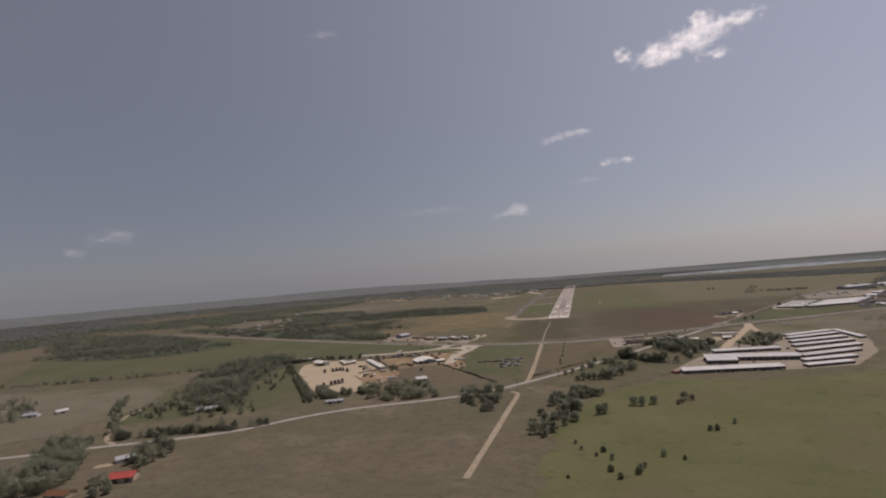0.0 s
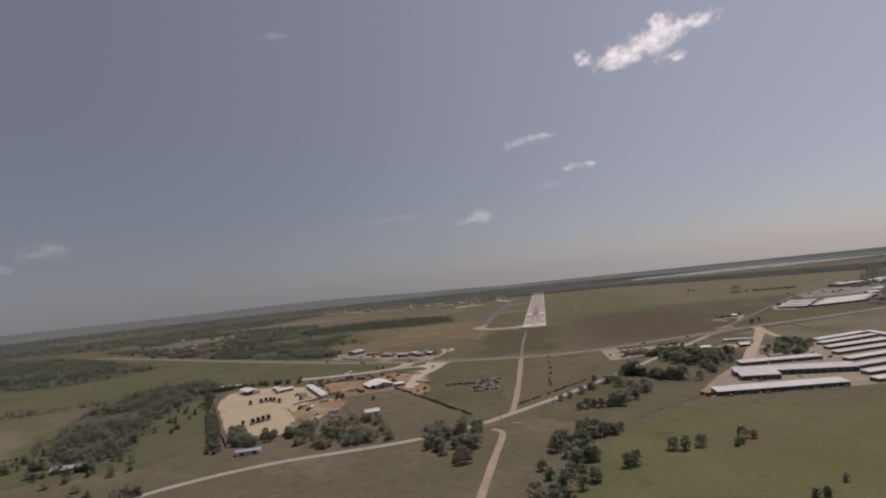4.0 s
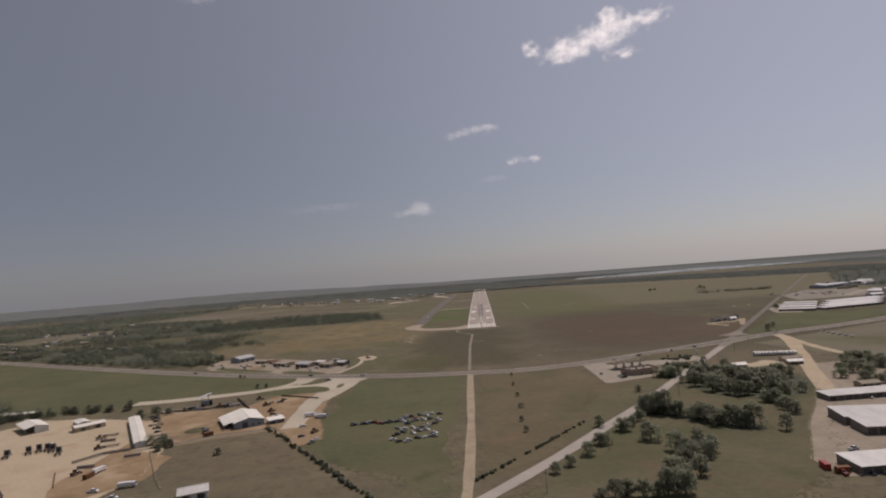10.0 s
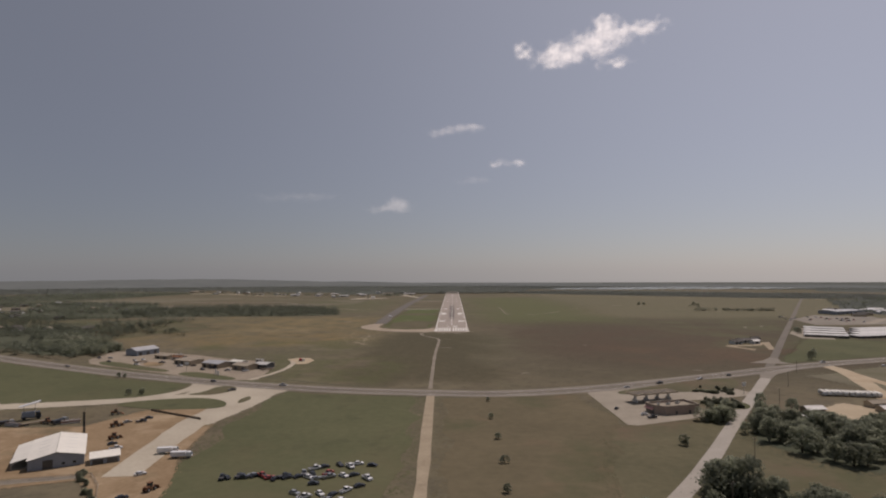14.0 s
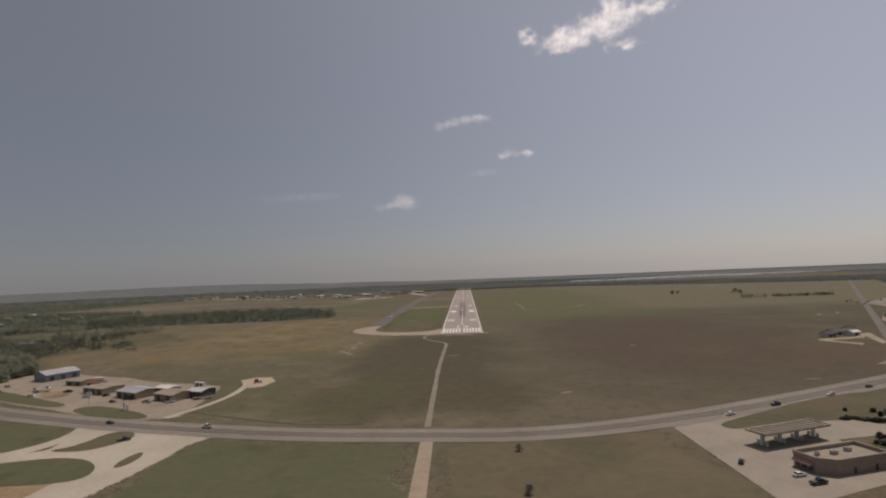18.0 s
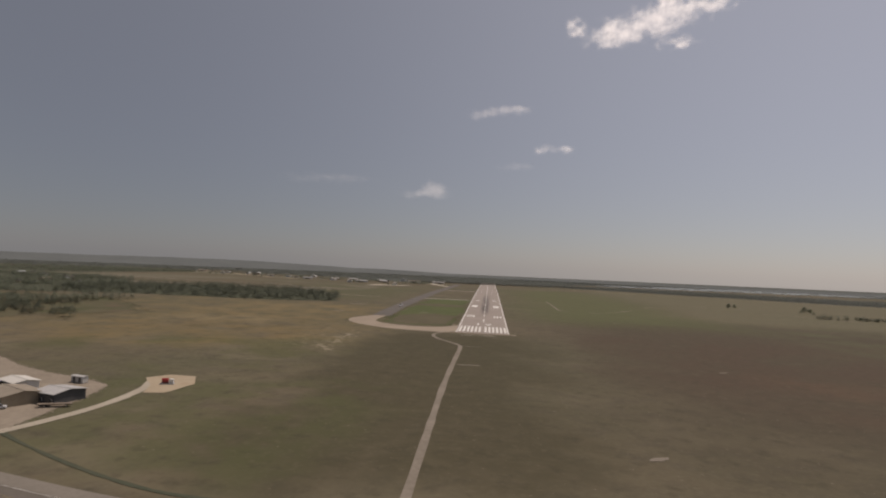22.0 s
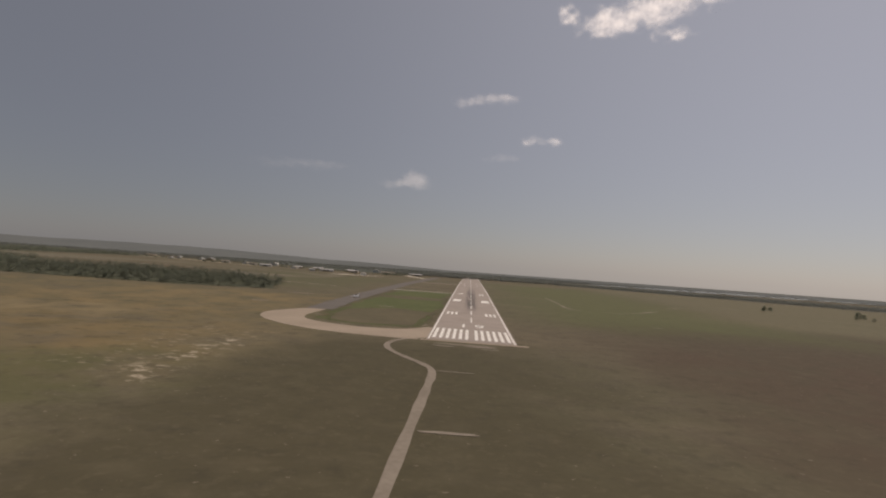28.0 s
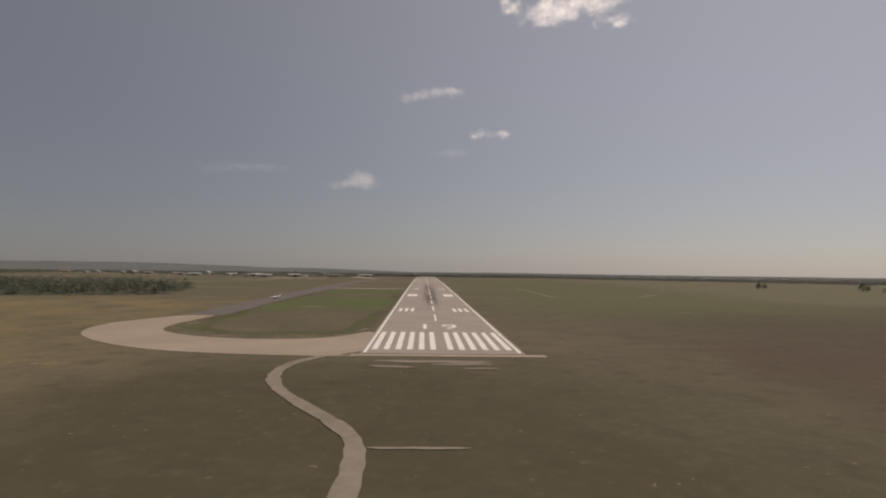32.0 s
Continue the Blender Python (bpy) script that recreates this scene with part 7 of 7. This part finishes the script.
for x, y, s in spots_in([(-1150, 250), (-760, -60), (-520, -190), (-410, -130), (-520, 160), (-640, 230), (-700, 600), (-1100, 700)], 56, 21):
    far_building(x, y, house_rng.uniform(0, 180), 14 * s, 9 * s, 2.8, 2.0, house_rng.choice((WALL_WHITE, WALL_TAN)), house_rng.choice((ROOF_DARK, ROOF_GREY, ROOF_DARK, ROOF_TAN)), "house", "small house among trees", "house")
for x, y, l, d, eave in ((-770, 1400, 34, 22, 6), (-700, 1340, 22, 12, 4), (-640, 1341, 30, 14, 4), (-540, 1219, 30, 14, 4), (-578, 1405, 26, 16, 6), (-455, 1196, 28, 14, 4), (-379, 1085, 30, 14, 4), (-468, 1265, 24, 12, 4), (-358, 1139, 34, 14, 4), (-304, 1205, 26, 12, 4), (-281, 1430, 30, 18, 6), (-235, 1361, 40, 14, 4), (-175, 1400, 22, 12, 4), (-243, 1012, 24, 12, 4), (-150, 1327, 30, 12, 4), (-830, 1470, 30, 12, 4), (-930, 1530, 26, 12, 4), (-1040, 1560, 32, 14, 4), (-600, 1290, 20, 12, 3.5), (-420, 1300, 26, 14, 4), (-330, 1290, 24, 14, 4), (-890, 1400, 22, 12, 3.5)):
    far_building(x, y, house_rng.choice((8, 98)) + house_rng.uniform(-8, 8), l, d, eave, eave * 0.4, house_rng.choice((WALL_WHITE, WALL_WHITE, WALL_TAN)), house_rng.choice((ROOF_BRIGHT, ROOF_WHITE, ROOF_WHITE, ROOF_TAN)), "hangar", "pale metal hangar at the airport", "hangar")
woods("tree_belt", "dark trees among the hangars", [q for q in spots_in([(-1150, 1400), (-900, 1300), (-520, 1140), (-300, 1060), (-170, 1180), (-150, 1400), (-340, 1420), (-1000, 1660)], 420, 27, 0.12)], 5.5, 10, 1.8, 27, FARLEAF)


def beacon_tower():
    ob = thing("beacon_tower", "dark steel beacon tower beside the hangars", "tower", at(-252, 968))
    for i, j in ((-1, -1), (1, -1), (1, 1), (-1, 1)):
        part("leg", Shape().tube((1.6 * i, 1.6 * j, 0), (0.7 * i, 0.7 * j, 11), 0.16, 0.12), WALL_DARK, ob)
    for k in range(4):
        w = 1.6 - 0.24 * k
        part("brace", Shape().box(0, -w, 1.5 + 2.7 * k, 2 * w, 0.14, 0.14).box(0, w, 1.5 + 2.7 * k, 2 * w, 0.14, 0.14), WALL_DARK, ob)
    part("platform", Shape().box(0, 0, 11, 3.4, 3.4, 0.3), WALL_DARK, ob)
    part("cabin", Shape().prism([(1.4 * math.cos(k * math.pi / 4), 1.4 * math.sin(k * math.pi / 4)) for k in range(8)], 11.3, 13.4), WALL_DARK, ob)


beacon_tower()
for x, y, s in spots_in([(560, -170), (760, -60), (900, 120), (860, 430), (700, 420), (720, 200), (560, -60)], 44, 23):
    far_building(x, y, house_rng.uniform(0, 180), 20 * s, 12 * s, 3.4, 1.8, house_rng.choice((WALL_WHITE, WALL_TAN)), house_rng.choice((ROOF_DARK, ROOF_GREY, ROOF_WHITE)), "house", "building among stores and homes", "building")


# ---- clouds: loose puffs of vapour ----
def cloud_material(name, thickest, lobes, unit, sway):
    """Vapour that passes sunlight on, scattered: dense where its puffs overlap, torn and thin towards the rim."""
    m = bpy.data.materials.new(name)
    m.use_nodes = True
    nodes, links = m.node_tree.nodes, m.node_tree.links
    vapour, clear, both = nodes.new("ShaderNodeBsdfTranslucent"), nodes.new("ShaderNodeBsdfTransparent"), nodes.new("ShaderNodeMixShader")
    vapour.inputs["Color"].default_value = (0.93, 0.91, 0.89, 1)
    place = nodes.new("ShaderNodeTexCoord")

    def step(operation, a, b, c=None):
        n = nodes.new("ShaderNodeVectorMath" if operation in ("VADD", "VSUB", "VMUL", "LENGTH") else "ShaderNodeMath")
        n.operation = {"VADD": "ADD", "VSUB": "SUBTRACT", "VMUL": "MULTIPLY"}.get(operation, operation)
        for i, value in enumerate((a, b, c)):
            if value is None:
                continue
            if isinstance(value, (int, float, tuple)):
                n.inputs[i].default_value = value
            else:
                links.new(value, n.inputs[i])
        return n.outputs["Value"] if operation == "LENGTH" or n.bl_idname == "ShaderNodeMath" else n.outputs["Vector"]

    def turbulence(scale, detail):
        n = nodes.new("ShaderNodeTexNoise")
        n.inputs["Scale"].default_value, n.inputs["Detail"].default_value, n.inputs["Roughness"].default_value = scale / unit, detail, 0.5
        links.new(place.outputs["Object"], n.inputs["Vector"])
        return n

    swirl = step("VMUL", step("VSUB", turbulence(0.04, 1.5).outputs["Color"], (0.5, 0.5, 0.5)), (46 * sway * unit, 0, 30 * sway * unit))
    spot, dense_sum = step("VADD", place.outputs["Object"], swirl), 0.0
    for dx, dz, rx, rz in lobes:
        away = step("LENGTH", step("VMUL", step("VSUB", spot, (dx * unit, 0, dz * unit)), (1 / (rx * unit), 0, 1 / (rz * unit))), None)
        puff = nodes.new("ShaderNodeMapRange")
        puff.interpolation_type = "SMOOTHSTEP"
        puff.inputs["From Min"].default_value, puff.inputs["From Max"].default_value = 1.7, 0.0
        links.new(away, puff.inputs["Value"])
        dense_sum = step("ADD", puff.outputs["Result"], dense_sum)
    torn = step("MULTIPLY_ADD", turbulence(0.075, 2.2).outputs["Fac"], 1.7, -0.92)
    body = nodes.new("ShaderNodeMapRange")
    body.interpolation_type = "SMOOTHSTEP"
    body.inputs["From Min"].default_value, body.inputs["From Max"].default_value, body.inputs["To Max"].default_value = 0.0, 2.1, thickest
    links.new(step("MULTIPLY_ADD", dense_sum, 1.0, torn), body.inputs["Value"])
    rim = nodes.new("ShaderNodeMapRange")
    rim.inputs["From Max"].default_value = 0.8
    links.new(dense_sum, rim.inputs["Value"])
    links.new(step("MULTIPLY", body.outputs["Result"], rim.outputs["Result"]), both.inputs["Fac"])
    links.new(clear.outputs["BSDF"], both.inputs[1])
    links.new(vapour.outputs["BSDF"], both.inputs[2])
    links.new(both.outputs["Shader"], nodes["Material Output"].inputs["Surface"])
    return m


def cloud(x, y, z, lobes, thickest, label, unit=4.3):
    """A billowing sheet of vapour that leans back towards the sun; lobes: across, up, and the two half sizes of each puff."""
    wide = 2.0 * unit * (max(abs(a) + r for a, _, r, _ in lobes) + 30)
    high = 2.0 * unit * (max(abs(c) + r for _, c, _, r in lobes) + 24)
    s, nx, nz, lean = Shape(), 28, 14, radians(45)
    v = []
    for j in range(nz + 1):
        for i in range(nx + 1):
            px, up = (i / nx - 0.5) * wide, (j / nz - 0.5) * high * 1.42
            py = noise.noise(Vector((px * 0.02, up * 0.02, x * 0.01))) * 0.02 * wide
            v.append((px, py * math.cos(lean) - up * math.sin(lean), up * math.cos(lean) + py * math.sin(lean)))
    s.add(v, [(j * (nx + 1) + i, j * (nx + 1) + i + 1, (j + 1) * (nx + 1) + i + 1, (j + 1) * (nx + 1) + i) for j in range(nz) for i in range(nx)])
    ob = solid("cloud", s, cloud_material("cloud_vapour", thickest, lobes, unit, 1.0 if len(lobes) > 5 else 0.45), label, "cloud", "structure")
    ob.location = (x, y, z)
    ob.rotation_euler = (0, 0, -math.atan2(x, y + 700))
    return ob


cloud(1000, 3550, 1763, [(-60, -15, 40, 15), (-18, -6, 48, 18), (32, 6, 44, 20), (36, 26, 20, 12), (76, 12, 32, 11), (108, 17, 24, 8), (-112, 2, 20, 10), (52, -27, 32, 7)], 0.9, "small white fair-weather cloud", 4.2)
cloud(-4, 3750, 1176, [(-20, -3, 26, 7), (16, 2, 26, 7), (46, 4, 18, 5)], 0.36, "thin white scrap of cloud")
cloud(442, 3750, 909, [(-20, 1, 17, 6), (16, 0, 18, 6)], 0.62, "thin white scrap of cloud")
cloud(-472, 3750, 580, [(10, 8, 20, 10), (-12, -4, 36, 7), (16, 0, 26, 9)], 0.24, "faint soft cloud near the horizon")
cloud(170, 3750, 778, [(0, 0, 34, 6)], 0.14, "thin wisp of cloud")
cloud(-1250, 3600, 632, [(0, 0, 66, 7), (60, 4, 40, 5)], 0.08, "thin wisp of cloud")
cloud(-1711, 2800, 1992, [(0, 0, 26, 6)], 0.26, "thin wisp of cloud")
cloud(-2960, 1970, 520, [(0, 0, 40, 13), (-50, -22, 18, 8)], 0.28, "faint soft cloud near the horizon")

# ---- beyond the middle of the airfield the land falls away gently ----
FALL_FROM, FALL = 700.0, 0.008


def fall(y):
    return -FALL * max(0.0, y - FALL_FROM)


for ob in list(scene.objects):
    if ob.name.startswith("cloud"):
        continue
    if ob.type == "EMPTY" and ob.parent is None:
        ob.matrix_basis = Matrix.Translation((0, 0, fall(ob.matrix_basis.translation.y))) @ ob.matrix_basis
    elif ob.type == "MESH" and (ob.parent is None or ob.parent.name == "runway"):
        ys = [corner[1] for corner in ob.bound_box]
        if max(ys) <= FALL_FROM:
            continue
        me = ob.data
        if len(me.polygons) < 4000 and min(ys) < FALL_FROM:
            bm = bmesh.new()
            bm.from_mesh(me)
            bmesh.ops.bisect_plane(bm, geom=bm.verts[:] + bm.edges[:] + bm.faces[:], plane_co=(0, FALL_FROM, 0), plane_no=(0, 1, 0))
            bm.to_mesh(me)
            bm.free()
        for v in me.vertices:
            v.co.z += fall(v.co.y)

# ---- the plan above is drawn a little over life size: bring it to true size ----
TRUE = Matrix.Scale(0.908, 4)
for ob in list(scene.objects):
    if ob.parent is None and ob.type in {"MESH", "EMPTY"}:
        ob.matrix_basis = TRUE @ ob.matrix_basis
